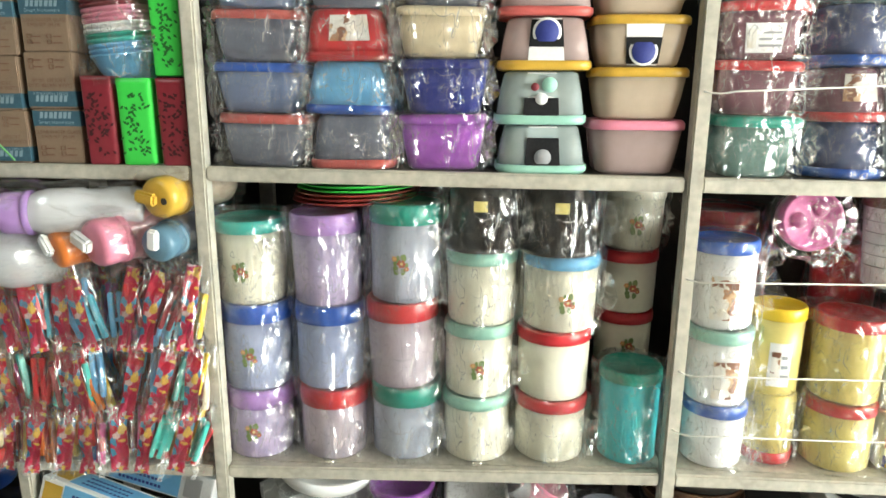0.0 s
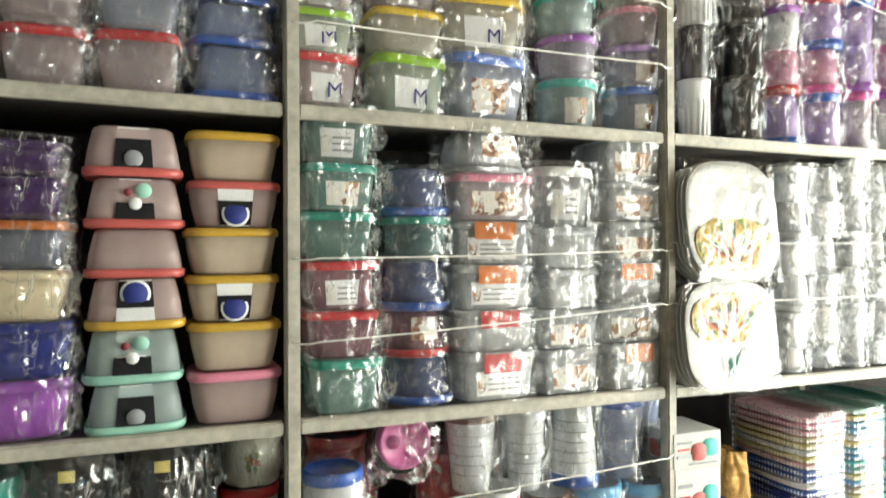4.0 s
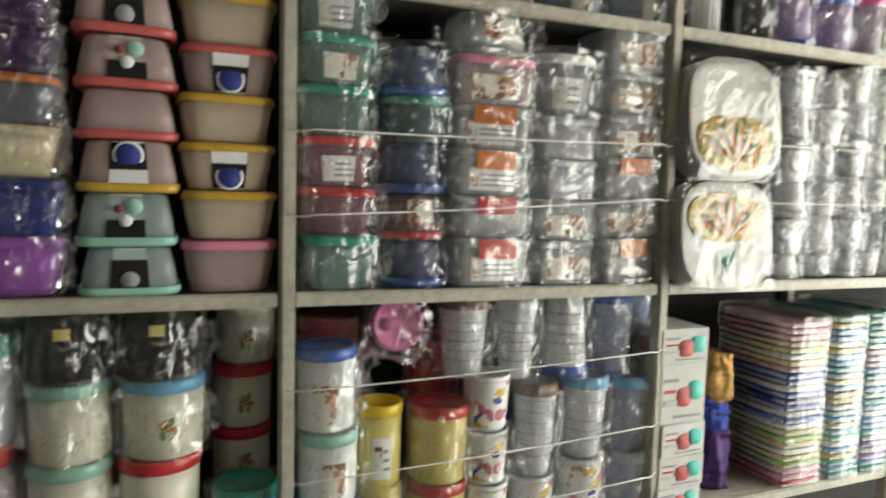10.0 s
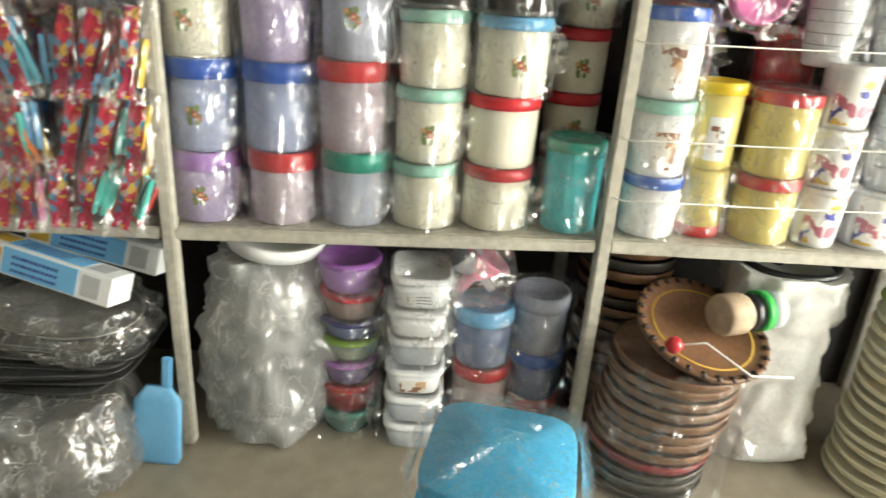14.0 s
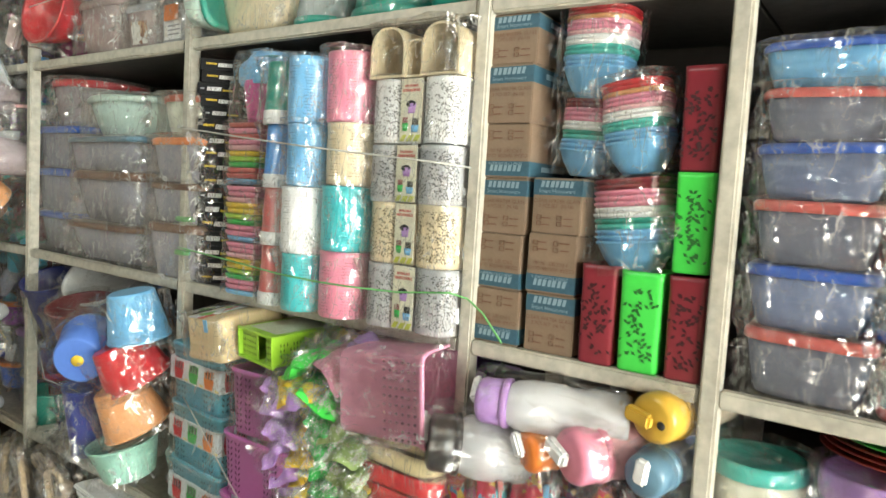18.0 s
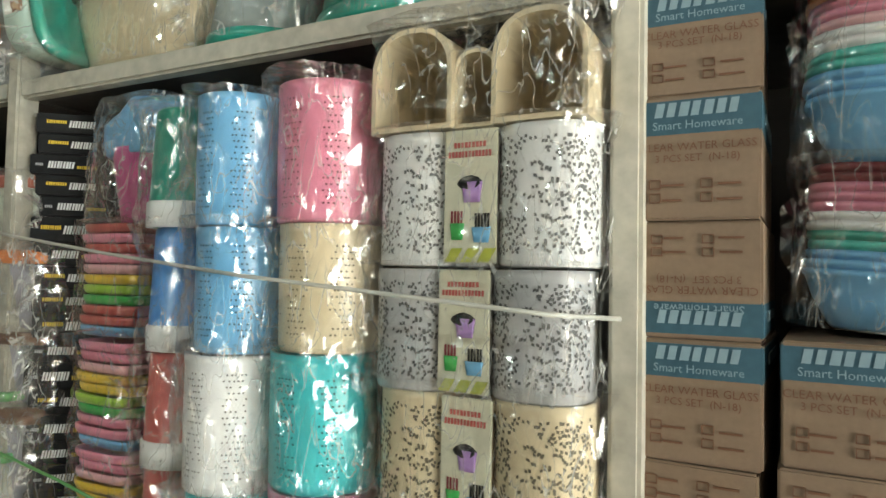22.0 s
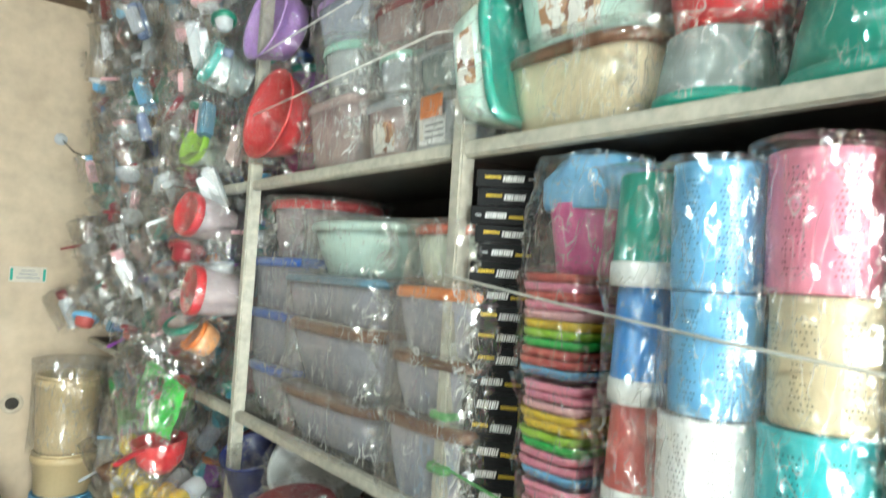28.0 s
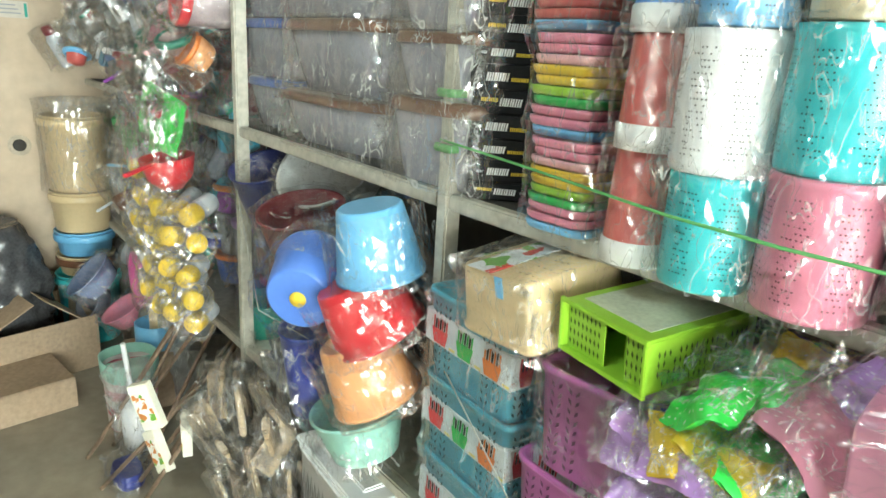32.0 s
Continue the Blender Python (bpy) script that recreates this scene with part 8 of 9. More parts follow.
part("grille_bar", box_bm(0.02, 2.6, 0.03, 0.002, (-0.19, 0.3, 2.2)), FACADE, lat)
part("grille_bar", box_bm(0.02, 2.6, 0.03, 0.002, (-0.19, 0.3, 2.42)), FACADE, lat)
far_house = thing("shop_building", "pale shop building with a faded blue shutter", "building", pose(9.6, -3.0, -0.124))
part("wall", box_bm(0.3, 7.5, 5.6, 0.0, (0, -0.4, 0)), FACADE, far_house)
for k in range(2):
    sh = part("shutter", box_bm(0.08, 2.4, 2.4, 0.004, (-0.16, 1.9 - 3.0 * k, 0)), solid("shutter_blue", (0.22, 0.38, 0.55), 0.5, 0.15, 3, 0.1), far_house, "faded blue roller shutter")
    for j in range(18):
        part("slat", mesh(("shslat",), lambda: box_bm(0.02, 2.36, 0.03, 0.004), solid("shutter_blue", (0.22, 0.38, 0.55))), None, sh, m=pose(-0.205, 1.9 - 3.0 * k, 0.1 + 0.125 * j))
sign = thing("sign_board", "yellow upright sign board with worn dark marks", "sign", pose(6.9, 1.05, -0.124))
part("board", box_bm(0.05, 0.22, 2.1, 0.006, (0, 0, 0.1)), solid("sign_yellow", (0.68, 0.60, 0.30), 0.6, 0.1, 3, 0.1), sign)
for k in range(4):
    part("mark", box_bm(0.004, 0.12, 0.05, 0.0, (-0.027, -0.03, 0.7 + 0.28 * k)), paper("brown"), sign)
part("foot", box_bm(0.1, 0.3, 0.1, 0.006), solid("sign_yellow", (0.68, 0.60, 0.30)), sign)


def barrel(name, label, x, y, z, w, h, c, lid, film=False):
    ob = thing(name, label, "bucket", pose(x, y, z, 0, 0, -35), "stacked storage drums")
    part("body", loft([(0.74, 0), (0.78, 0.01), (0.93, h - 0.09), (0.95, h - 0.07)], w, w, 2.0, 44), col(c), ob)
    part("lid", loft([(0.95, h - 0.075), (1.0, h - 0.07), (1.0, h - 0.045), (0.93, h - 0.035), (0.9, h - 0.004), (0.85, h), (0, h)], w, w, 2.0, 44, False), col(lid), ob, f"{word(lid)} rimmed lid")
    for k in range(14):
        a = 2 * math.pi * k / 14
        part("rib", mesh(("brib", w, h), lambda: box_bm(0.012, 0.008, h * 0.7, 0.003), col(c)), None, ob, m=pose(math.cos(a) * w * 0.425, math.sin(a) * w * 0.425, h * 0.08, math.degrees(-0.1), 0, math.degrees(a) + 90))
    for s in (0, 180):
        hd = part("handle", rod_path([(-0.06, 0, 0), (-0.05, -0.02, -0.05), (0.05, -0.02, -0.05), (0.06, 0, 0)], 0.004), col("white"), ob, m=pose(math.cos(radians(s - 90)) * w * 0.5, math.sin(radians(s - 90)) * w * 0.5, h - 0.10, 0, 0, s))
    if film:
        wrap(ob, w, w, h, 2.0, FILM_THICK)
    return z + h


bz = barrel("storage_drum", "pink plastic storage drum in milky film", 4.66, 0.15, -0.008, 0.41, 0.57, "pink", "palepink", True)
bz = barrel("storage_drum", "red plastic storage drum with lid and wire handles", 4.66, 0.17, bz + 0.001, 0.385, 0.76, "red", "red")
bz = barrel("lidded_bucket", "bright blue plastic bucket with lid", 4.60, 0.22, bz + 0.001, 0.36, 0.46, "azure", "azure")

# ---------------------------------------------------------------- top shelf cartons
TOPS = random.Random(23)
x = -1.99
while x < -0.45:
    w_ = TOPS.choice((0.075, 0.09, 0.11))
    ink_, base_ = TOPS.choice((("w", "white"), ("w", "white"), ("b", "white"), ("p", "palepink"), ("w", "cream")))
    carton("juicer_carton", "box", pose(x + w_ / 2, 0.145, S4 + 0.001, 0, 0, TOPS.uniform(-3, 3)), w_, 0.27, TOPS.uniform(0.30, 0.37), base_, "", "j" + ink_, "tall top cartons")
    x += w_ + 0.006
carton("flat_carton", "box", pose(-1.81, 0.01, S4 + 0.001, 0, 0, 18), 0.20, 0.10, 0.036, "inkblue", "", "jb", "tall top cartons")
carton("flat_carton", "box", pose(-2.04, 0.10, S4 + 0.001, 0, 0, -24), 0.09, 0.22, 0.30, "white", "", "jb", "tall top cartons")
drum = thing("lidded_bucket", "white bucket with pale blue lid on the top shelf", "bucket", pose(-2.23, 0.17, S4 + 0.001))
part("body", loft([(0.84, 0), (0.88, 0.01), (0.97, 0.24), (1.0, 0.245), (1.0, 0.27), (0.96, 0.275)], 0.24, 0.24, 2.0, 36), col("white"), drum)
part("lid", loft([(1.0, 0.27), (1.03, 0.28), (1.02, 0.36), (0.96, 0.42), (0.7, 0.445), (0, 0.45)], 0.24, 0.24, 2.0, 36, False), col("frostsky"), drum, "pale blue domed lid")
part("band", loft([(0.985, 0.16), (1.0, 0.162), (1.0, 0.178), (0.985, 0.18)], 0.24, 0.24, 2.0, 36, False), col("white"), drum)
for k in range(7):
    carton("appliance_carton", "box", pose(0.1 + 0.26 * k, 0.12, S4 + 0.001, 0, 0, TOPS.uniform(-4, 4)), 0.22, 0.28, 0.24, "offwhite", "", "k", "top cartons")
for k in range(3):
    for r in range(3):
        carton("appliance_carton", "box", pose(1.98 + 0.15 * k, 0.11, S4 + 0.001 + 0.137 * r, 0, 0, TOPS.uniform(-3, 3)), 0.14, 0.22, 0.136, "silver", "", "k", "top cartons")
carton("large_carton", "box", pose(2.56, 0.10, S4 + 0.001, 0, 0, 8), 0.27, 0.26, 0.36, "dullcard", "", "k", "top cartons")
for k in range(5):
    for r in range(6):
        carton("small_carton", "box", pose(2.80 + 0.128 * k + 0.01 * (r % 2), 0.08 + 0.006 * r, S4 + 0.001 + 0.077 * r, 0, 0, TOPS.uniform(-4, 4)), 0.12, 0.20, 0.076, "dullcard" if (k + r) % 3 else "silver", "", "k", "small top cartons")

# ---------------------------------------------------------------- end bays with hung small wares
KINDS = ("ball", "tube", "lid", "brush")
TINTS = ["clear", "maroon", "frost", "jade", "clear", "darkred", "jade", "blue", "palepink", "lilac", "teal", "red", "brown", "hotpink", "sky", "navy", "milk", "green", "orange", "gold", "steel", "purple"]
for bay_x0, bay_x1, cols in ((-4.02, -3.42, 5), (-3.28, -2.50, 7)):
    for k in range(cols):
        cx = bay_x0 + (bay_x1 - bay_x0) * (k + 0.5) / cols
        cy = 0.12 + 0.05 * (k % 2)
        cord("hanging_cord", [(cx, 0.0, TOP - 0.01), (cx, cy + 0.02, 2.7), (cx, cy + 0.03, 0.75)], 0.0012, STRINGM, "thin white cord that small wares hang from", "cord")
        z = 0.78 + SMALL.uniform(0, 0.06)
        while z < 2.95:
            s = SMALL.choice((0.08, 0.1, 0.1, 0.12, 0.14))
            skip = -2.9 < cx and z < 1.12
            if not skip:
                trinket(cx + SMALL.uniform(-0.02, 0.02), cy - 0.01 + SMALL.uniform(-0.03, 0.02), z, s, SMALL.choice(TINTS), SMALL.choice(TINTS), SMALL.choice(KINDS))
            z += s * 1.15
# a front layer of bagged wares, bunched against the end wall
BUNCH = random.Random(57)
BRIGHTS = ["maroon", "clear", "clear", "darkred", "clear", "sky", "jade", "frostteal", "milk", "bluegrey", "clear", "palepink", "darkgreen", "clear", "frostpink", "frostblue", "coral", "brown", "milk", "clear"]
for bx0, bx1, z0, z1, n in ((-4.24, -3.42, 1.36, 2.95, 70), (-3.28, -2.52, 1.42, 2.95, 54), (-3.30, -2.95, 0.85, 1.40, 16)):
    for k in range(n):
        f = (k + 0.5) / n
        bx = bx0 + (bx1 - bx0) * ((k * 0.618034) % 1.0)
        trinket(bx, -0.045 + BUNCH.uniform(-0.045, 0.04), z0 + (z1 - z0) * f, BUNCH.choice((0.08, 0.1, 0.12)), BUNCH.choice(BRIGHTS), BUNCH.choice(BRIGHTS), BUNCH.choice(KINDS))
# second layer on the shelves behind them
for sz in (S1, S2, S3):
    x = -4.25
    while x < -2.5:
        w = SMALL.uniform(0.13, 0.2)
        stack(x + w / 2, 0.12, sz, w, [(SMALL.choice(("bowl", "tub", "can")), SMALL.uniform(0.1, 0.18), SMALL.choice(TINTS), SMALL.choice(TINTS), "w") for _ in range(3)], group="end bay tubs")
        x += w + 0.02

# cluster of small bottles with yellow caps
for k in range(33):
    r, c = divmod(k, 6)
    ob = thing("spice_bottle", "small clear bottle with a bright yellow cap, hung in film", "bottle", pose(-2.93 + 0.088 * c + 0.035 * (r % 2) + SMALL.uniform(-0.015, 0.015), -0.13 + SMALL.uniform(-0.03, 0.02), 0.70 + 0.082 * r + SMALL.uniform(-0.02, 0.02), 90 + SMALL.uniform(-20, 20), 0, 66 + SMALL.uniform(-30, 20)), "yellow-capped bottles")
    part("body", mesh(("ybottle",), lambda: loft([(0.9, -0.09), (1, -0.085), (1, -0.03), (0.7, -0.012), (0.7, 0)], 0.062, 0.062, 2.0, 20), col("clear")), None, ob)
    part("cap", mesh(("ycap",), lambda: loft([(0.95, -0.012), (1, -0.01), (1, 0.03), (0.9, 0.036), (0, 0.036)], 0.060, 0.060, 2.0, 20), col("yellow")), None, ob, "yellow ribbed cap")
    wrap(ob, 0.08, 0.08, 0.04, 2.0, tail=False)
for (px, pz, c) in ((-2.72, 1.17, "brightgreen"), (-2.62, 1.20, "brightgreen"), (-2.80, 1.22, "brightgreen")):
    packet(px, -0.14, pz, 0.09, 0.17, c, "film packet of bright green plastic spoons", (0, 20, 20), "brightgreen", 0.04)
trinket(-2.58, -0.14, 1.10, 0.16, "red", "red", "ball")
trinket(-2.66, -0.10, 1.32, 0.12, "red", "red", "lid")
for px, py, pz, w_, h_, c, c2, ry in ((-2.53, 0.03, 1.62, 0.15, 0.17, "clear", "red", -84), (-2.62, 0.0, 1.84, 0.14, 0.15, "clear", "red", -80), (-2.76, 0.0, 1.60, 0.12, 0.09, "clear", "lime", -70), (-2.58, -0.04, 1.47, 0.11, 0.07, "peach", "orange", -60), (-2.70, -0.02, 1.40, 0.13, 0.10, "brown", "maroon", -40), (-2.84, -0.06, 1.52, 0.11, 0.05, "palepink", "pink", -75),
                                  (-2.95, 0.0, 1.78, 0.12, 0.12, "blue", "teal", -60), (-3.1, -0.02, 1.62, 0.12, 0.10, "frostblue", "navy", -50), (-3.0, -0.02, 1.48, 0.11, 0.10, "jade", "darkgreen", -40), (-2.72, 0.0, 2.06, 0.13, 0.12, "clear", "lime", -75), (-2.6, 0.02, 2.3, 0.14, 0.14, "clear", "teal", -70), (-2.9, 0.0, 2.2, 0.13, 0.13, "frostpink", "maroon", -65)):
    vessel("hung_jar", "jar", "round", pose(px, py + 0.02, pz, -ry, 0, SMALL.uniform(-20, 15)), w_, w_, h_, c, c2, "w", "hung jars")

# sticks and small packets leaning at the foot of the bay
for k in range(11):
    bx = -2.95 + SMALL.uniform(-0.18, 0.35)
    piece("wooden_stick", tube_between((bx, -0.28 + SMALL.uniform(-0.1, 0.12), 0.004), (bx + SMALL.uniform(0.05, 0.25), 0.10 + SMALL.uniform(-0.05, 0.1), SMALL.uniform(0.5, 0.72)), 0.008), solid("stick_wood", (0.22, 0.15, 0.10), 0.55, 0.4, 6, 0.3), "thin wooden stick leaning against the rack", "stick", group="leaning sticks")
for k in range(100):
    bx, bz = SMALL.uniform(-2.42, -1.95), SMALL.uniform(0.02, 0.52)
    ob = thing("spoon_packet", "small dusty film packet of metal spoons", "cutlery", pose(bx, -0.02 + SMALL.uniform(-0.1, 0.1), bz, SMALL.uniform(-25, 30), SMALL.uniform(-40, 40), SMALL.uniform(-40, 40)), "heaped spoon packets")
    part("card", mesh(("spcard",), lambda: box_bm(0.07, 0.012, 0.13, 0.004), solid("dusty_card", (0.50, 0.38, 0.24), 0.6, 0.4, 14, 0.3)), None, ob)
    part("spoons", mesh(("spspoon",), lambda: box_bm(0.045, 0.02, 0.15, 0.006), solid("dull_steel", (0.42, 0.33, 0.24), 0.4, 0.4, 20, 0.3, 0.3)), None, ob)
    wrap(ob, 0.09, 0.03, 0.16, 3.0)
for k, (bx, by, rz, ry) in enumerate(((-2.62, -0.20, 20, -30), (-2.52, -0.16, -15, 25), (-2.48, -0.26, 40, -20))):
    ob = thing("seed_packet", "small white carton with red and green picture", "box", pose(bx, by, 0.12 + 0.13 * k, 0, ry, rz), "small cartons")
    part("carton_body", box_bm(0.07, 0.03, 0.15, 0.002), paper("cream"), ob)
    part("picture", box_bm(0.055, 0.002, 0.09, 0.0, (0, -0.0165, 0.03)), VEGPRINT, ob)

# ---------------------------------------------------------------- floor by the end wall
def open_carton(x, y, rz, w, d, h, flap):
    ob = thing("cardboard_carton", "worn brown cardboard carton with open flaps", "box", pose(x, y, 0.001, 0, 0, rz), "old cartons")
    kraft = solid("worn_cardboard", (0.33, 0.24, 0.16), 0.75, 0.25, 6, 0.3)
    part("base", box_bm(w, d, 0.006, 0.001), kraft, ob)
    for sx in (-1, 1):
        part("side", box_bm(0.006, d, h, 0.001, (sx * w / 2, 0, 0)), kraft, ob)
        part("side", box_bm(w, 0.006, h, 0.001, (0, sx * d / 2, 0)), kraft, ob)
    if flap:
        part("flap", box_bm(w, d * 0.5, 0.005, 0.001, (0, d * 0.25, 0)), kraft, ob, m=pose(0, -d / 2, h, 28, 0, 0))
        part("flap", box_bm(w, d * 0.5, 0.005, 0.001, (0, d * 0.25, 0)), kraft, ob, m=pose(0, 0.02, h + 0.11, -40, 0, 0))
    else:
        part("top", box_bm(w, d, 0.005, 0.001, (0, 0, h)), kraft, ob)


open_carton(-3.66, -0.55, 8, 0.46, 0.40, 0.13, False)
open_carton(-3.98, -0.42, 12, 0.44, 0.46, 0.26, True)
zz = 0.001
for c, w, h, lab in (("aqua", 0.30, 0.36, "teal round storage tub"), ("sand", 0.27, 0.10, "sand-coloured tub with dark bands"), ("sky", 0.27, 0.12, "pale blue tub"), ("sand", 0.28, 0.20, "sand-coloured patterned tub"), ("sand", 0.30, 0.36, "cream round bin")):
    ob = thing("storage_tub", lab + " in a pile by the wall", "tub", pose(-4.19, -0.10, zz, 0, 0, SMALL.uniform(0, 90)), "tub pile by the wall")
    part("body", loft([(0.82, 0), (0.86, 0.006), (0.97, h - 0.01), (1.0, h - 0.008), (1.0, h), (0.93, h), (0.84, 0.01), (0, 0.008)], w, w, 2.0, 36), col(c), ob)
    part("rim_band", loft([(1.0, h - 0.05), (1.03, h - 0.045), (1.03, h - 0.02), (1.0, h - 0.015)], w, w, 2.0, 36, False), col("brown" if "bands" in lab else c), ob)
    if "bin" in lab:
        wrap(ob, w, w, h + 0.06, 2.0, FILM_HAZY)
    zz += h + 0.001
sack("dark_bag", "dark grey plastic bag of wares by the wall", -4.14, -0.50, 0.001, 0.46, 0.42, 0.66, solid("dark_polybag", (0.06, 0.06, 0.065), 0.25, 0.4, 9, 0.3), 22, 2.2, 0.6, 0.05)
ob = thing("blue_ladle", "blue plastic ladle on the dark bag", "ladle", pose(-3.98, -0.72, 0.47, 0, 0, 15))
part("handle", tube_between((0, 0, 0), (0.2, 0.02, 0.05), 0.01), col("sky"), ob)
part("eye", loft([(0.5, 0), (1, 0.003), (1, 0.01), (0.5, 0.012)], 0.04, 0.04, 2.0, 16, False), col("white"), ob, m=pose(0.21, 0.02, 0.045))
pot = thing("divided_pot", "mint green divided pot in pink striped wrapping", "pot", pose(-3.21, -0.16, 0.001))
part("body", loft([(0.86, 0), (0.9, 0.01), (1.0, 0.26), (0.95, 0.262), (0.86, 0.02), (0, 0.015)], 0.22, 0.20, 2.4, 32), print_mat("stripe_wrap", [(0.6, 0.3, 0.35), (0.5, 0.1, 0.15), (0.7, 0.68, 0.66)], 26.0, (0.1, 0.1, 1.5), (0.66, 0.6, 0.6)), pot, "pink and white striped wrapping")
part("rim", loft([(0.99, 0.22), (1.05, 0.23), (1.08, 0.30), (1.02, 0.30), (0.95, 0.24)], 0.22, 0.20, 2.4, 32, False), col("mint"), pot, "mint green rim")
part("divider", box_bm(0.2, 0.006, 0.1, 0.001, (0, 0, 0.19)), col("mint"), pot)
part("divider", box_bm(0.006, 0.18, 0.1, 0.001, (0.02, 0, 0.19)), col("mint"), pot)
ob = thing("toilet_brush", "white toilet brush in a hazy film bag", "brush", pose(-3.02, -0.18, 0.001, 6, 4, 0))
part("holder", loft([(0.8, 0), (1, 0.02), (0.9, 0.17), (0.5, 0.2), (0, 0.2)], 0.13, 0.12, 2.0, 24), col("white"), ob)
part("handle", tube_between((0, 0, 0.18), (0.01, 0, 0.46), 0.009), col("white"), ob)
wrap(ob, 0.15, 0.14, 0.34, 2.0, FILM_HAZY)
piece("film_packet", film_bm(0.2, 0.12, 0.06, 2.4, 5), FILM, "crumpled film packet on the floor", "film", pose(-2.82, -0.28, 0.001))
piece("blue_pouch", sack_bm(0.17, 0.1, 0.05, 2.6, 6, 0.9, 0.008), col("navy"), "navy blue pouch in film on the floor", "pouch", pose(-2.82, -0.28, 0.003))
ob = thing("brush_tub", "sky blue tub holding a bottle brush", "tub", pose(-3.38, 0.0, 0.24))
part("tub", loft([(0.9, 0), (1, 0.01), (1, 0.11), (0.94, 0.11), (0.9, 0.01), (0, 0.01)], 0.18, 0.18, 2.0, 28), col("sky"), ob)
part("brush_handle", tube_between((0, 0, 0.05), (0.02, 0, 0.42), 0.008), col("sky"), ob)
part("bristles", loft([(0.6, 0.06), (1, 0.08), (1, 0.16), (0.6, 0.18)], 0.06, 0.06, 2.0, 16), col("sand"), ob)
piece("tub_stand", box_bm(0.26, 0.24, 0.238, 0.006), solid("worn_cardboard", (0.33, 0.24, 0.16)), "brown carton under the blue tub", "box", pose(-3.38, 0.0, 0.001))
for k, (bx, by, bz, s, c) in enumerate(((-3.75, -0.12, 0.42, 0.24, "frostblue"), (-3.48, 0.05, 0.52, 0.24, "hotpink"), (-3.62, -0.04, 0.28, 0.2, "pink"), (-3.9, -0.1, 0.28, 0.2, "smoke"), (-3.55, 0.12, 0.3, 0.2, "clear"), (-3.8, 0.1, 0.52, 0.2, "clear"))):
    basin("washing_basin", f"{word(c)} bowl in a film bag among the wares", pose(bx, by, bz, SMALL.uniform(30, 90), SMALL.uniform(-30, 30), 0), s, s * 0.4, c)
for k in range(10):
    sack("film_bag", "dim bundle of wares in crumpled film", -4.2 + 0.17 * k, 0.14 + SMALL.uniform(-0.06, 0.06), 0.001, 0.22, 0.24, SMALL.uniform(0.25, 0.55), SMALL.choice((FILM_HAZY, FILM_THICK, solid("dusty_grey", (0.18, 0.17, 0.15)))), 40 + k, 2.2, 0.8, 0.03)

# marks on the end wall
sticker = thing("wall_sticker", "white paper sticker with grey print on the end wall", "sticker", pose(LEFT + 0.001, -0.29, 1.57))
part("paper", box_bm(0.003, 0.16, 0.075, 0.001), solid("sticker_paper", (0.50, 0.46, 0.40), 0.6), sticker)
for k in range(3):
    part("text_bar", box_bm(0.001, 0.10 - 0.02 * k, 0.006, 0.0, (0.002, 0, 0.018 + 0.018 * k)), paper("grey"), sticker)
for sy in (-1, 1):
    part("corner_mark", box_bm(0.001, 0.012, 0.06, 0.0, (0.002, sy * 0.07, 0.007)), paper("jade"), sticker)
ob = thing("wall_hole", "dark broken socket hole in the end wall", "socket", pose(LEFT + 0.001, -0.31, 0.975, 0, 90, 0))
part("hole", loft([(1, 0), (0.8, 0.004), (0, 0.003)], 0.06, 0.06, 2.0, 20, False), solid("hole_dark", (0.03, 0.025, 0.02), 0.8), ob)
part("chipped_edge", loft([(1.0, 0.001), (1.4, 0.004), (1.7, 0.001)], 0.06, 0.06, 2.0, 14, False), solid("chipped_plaster", (0.42, 0.36, 0.28), 0.8, 0.3, 20, 0.4), ob)
ob = thing("wall_hook", "round grey wall hook with a dark wire", "hook", pose(LEFT + 0.001, -0.2, 2.30, 0, 90, 0))
part("plate", loft([(1, 0), (0.95, 0.01), (0.3, 0.016), (0, 0.016)], 0.06, 0.06, 2.0, 20, False), solid("hook_grey", (0.4, 0.42, 0.45), 0.4), ob)
part("wire", rod_path([(0, 0, 0.012), (0.06, 0.06, 0.03), (0.1, 0.2, 0.03)], 0.003), solid("hole_dark", (0.03, 0.025, 0.02)), ob)

# ---------------------------------------------------------------- strings and straps across the fronts
CLEARSTRING = milky("clear_string", (0.62, 0.62, 0.58), 0.35, 0.35)
WHITE_CORD = "tight white string tied across the shelf front"
for x0, x1, za, zb_, sag in ((0.98, 1.975, 0.745, 0.76, 0.006), (0.98, 1.975, 0.88, 0.90, 0.006), (0.98, 1.975, 1.08, 1.10, 0.004), (0.98, 1.975, 1.45, 1.50, 0.004), (0.98, 1.975, 1.625, 1.64, 0.004),
                           (1.975, 2.96, 1.50, 1.50, 0.004), (1.975, 2.96, 1.66, 1.66, 0.004), (2.96, 3.86, 1.36, 1.36, 0.004), (1.975, 2.96, 2.50, 2.34, 0.0), (2.96, 3.86, 0.80, 0.82, 0.004), (2.96, 3.86, 1.02, 1.05, 0.004), (2.96, 3.86, 2.12, 2.10, 0.004),
                           (0.98, 1.975, 2.12, 2.12, 0.004), (0.98, 1.975, 2.28, 2.28, 0.004)):
    ob = cord("shelf_string", [(x0, -0.008, za), (x0 + 0.05, -0.03, za), (x1 - 0.05, -0.03, zb_), (x1, -0.008, zb_)], 0.0018, STRINGM, WHITE_CORD, sag=sag)
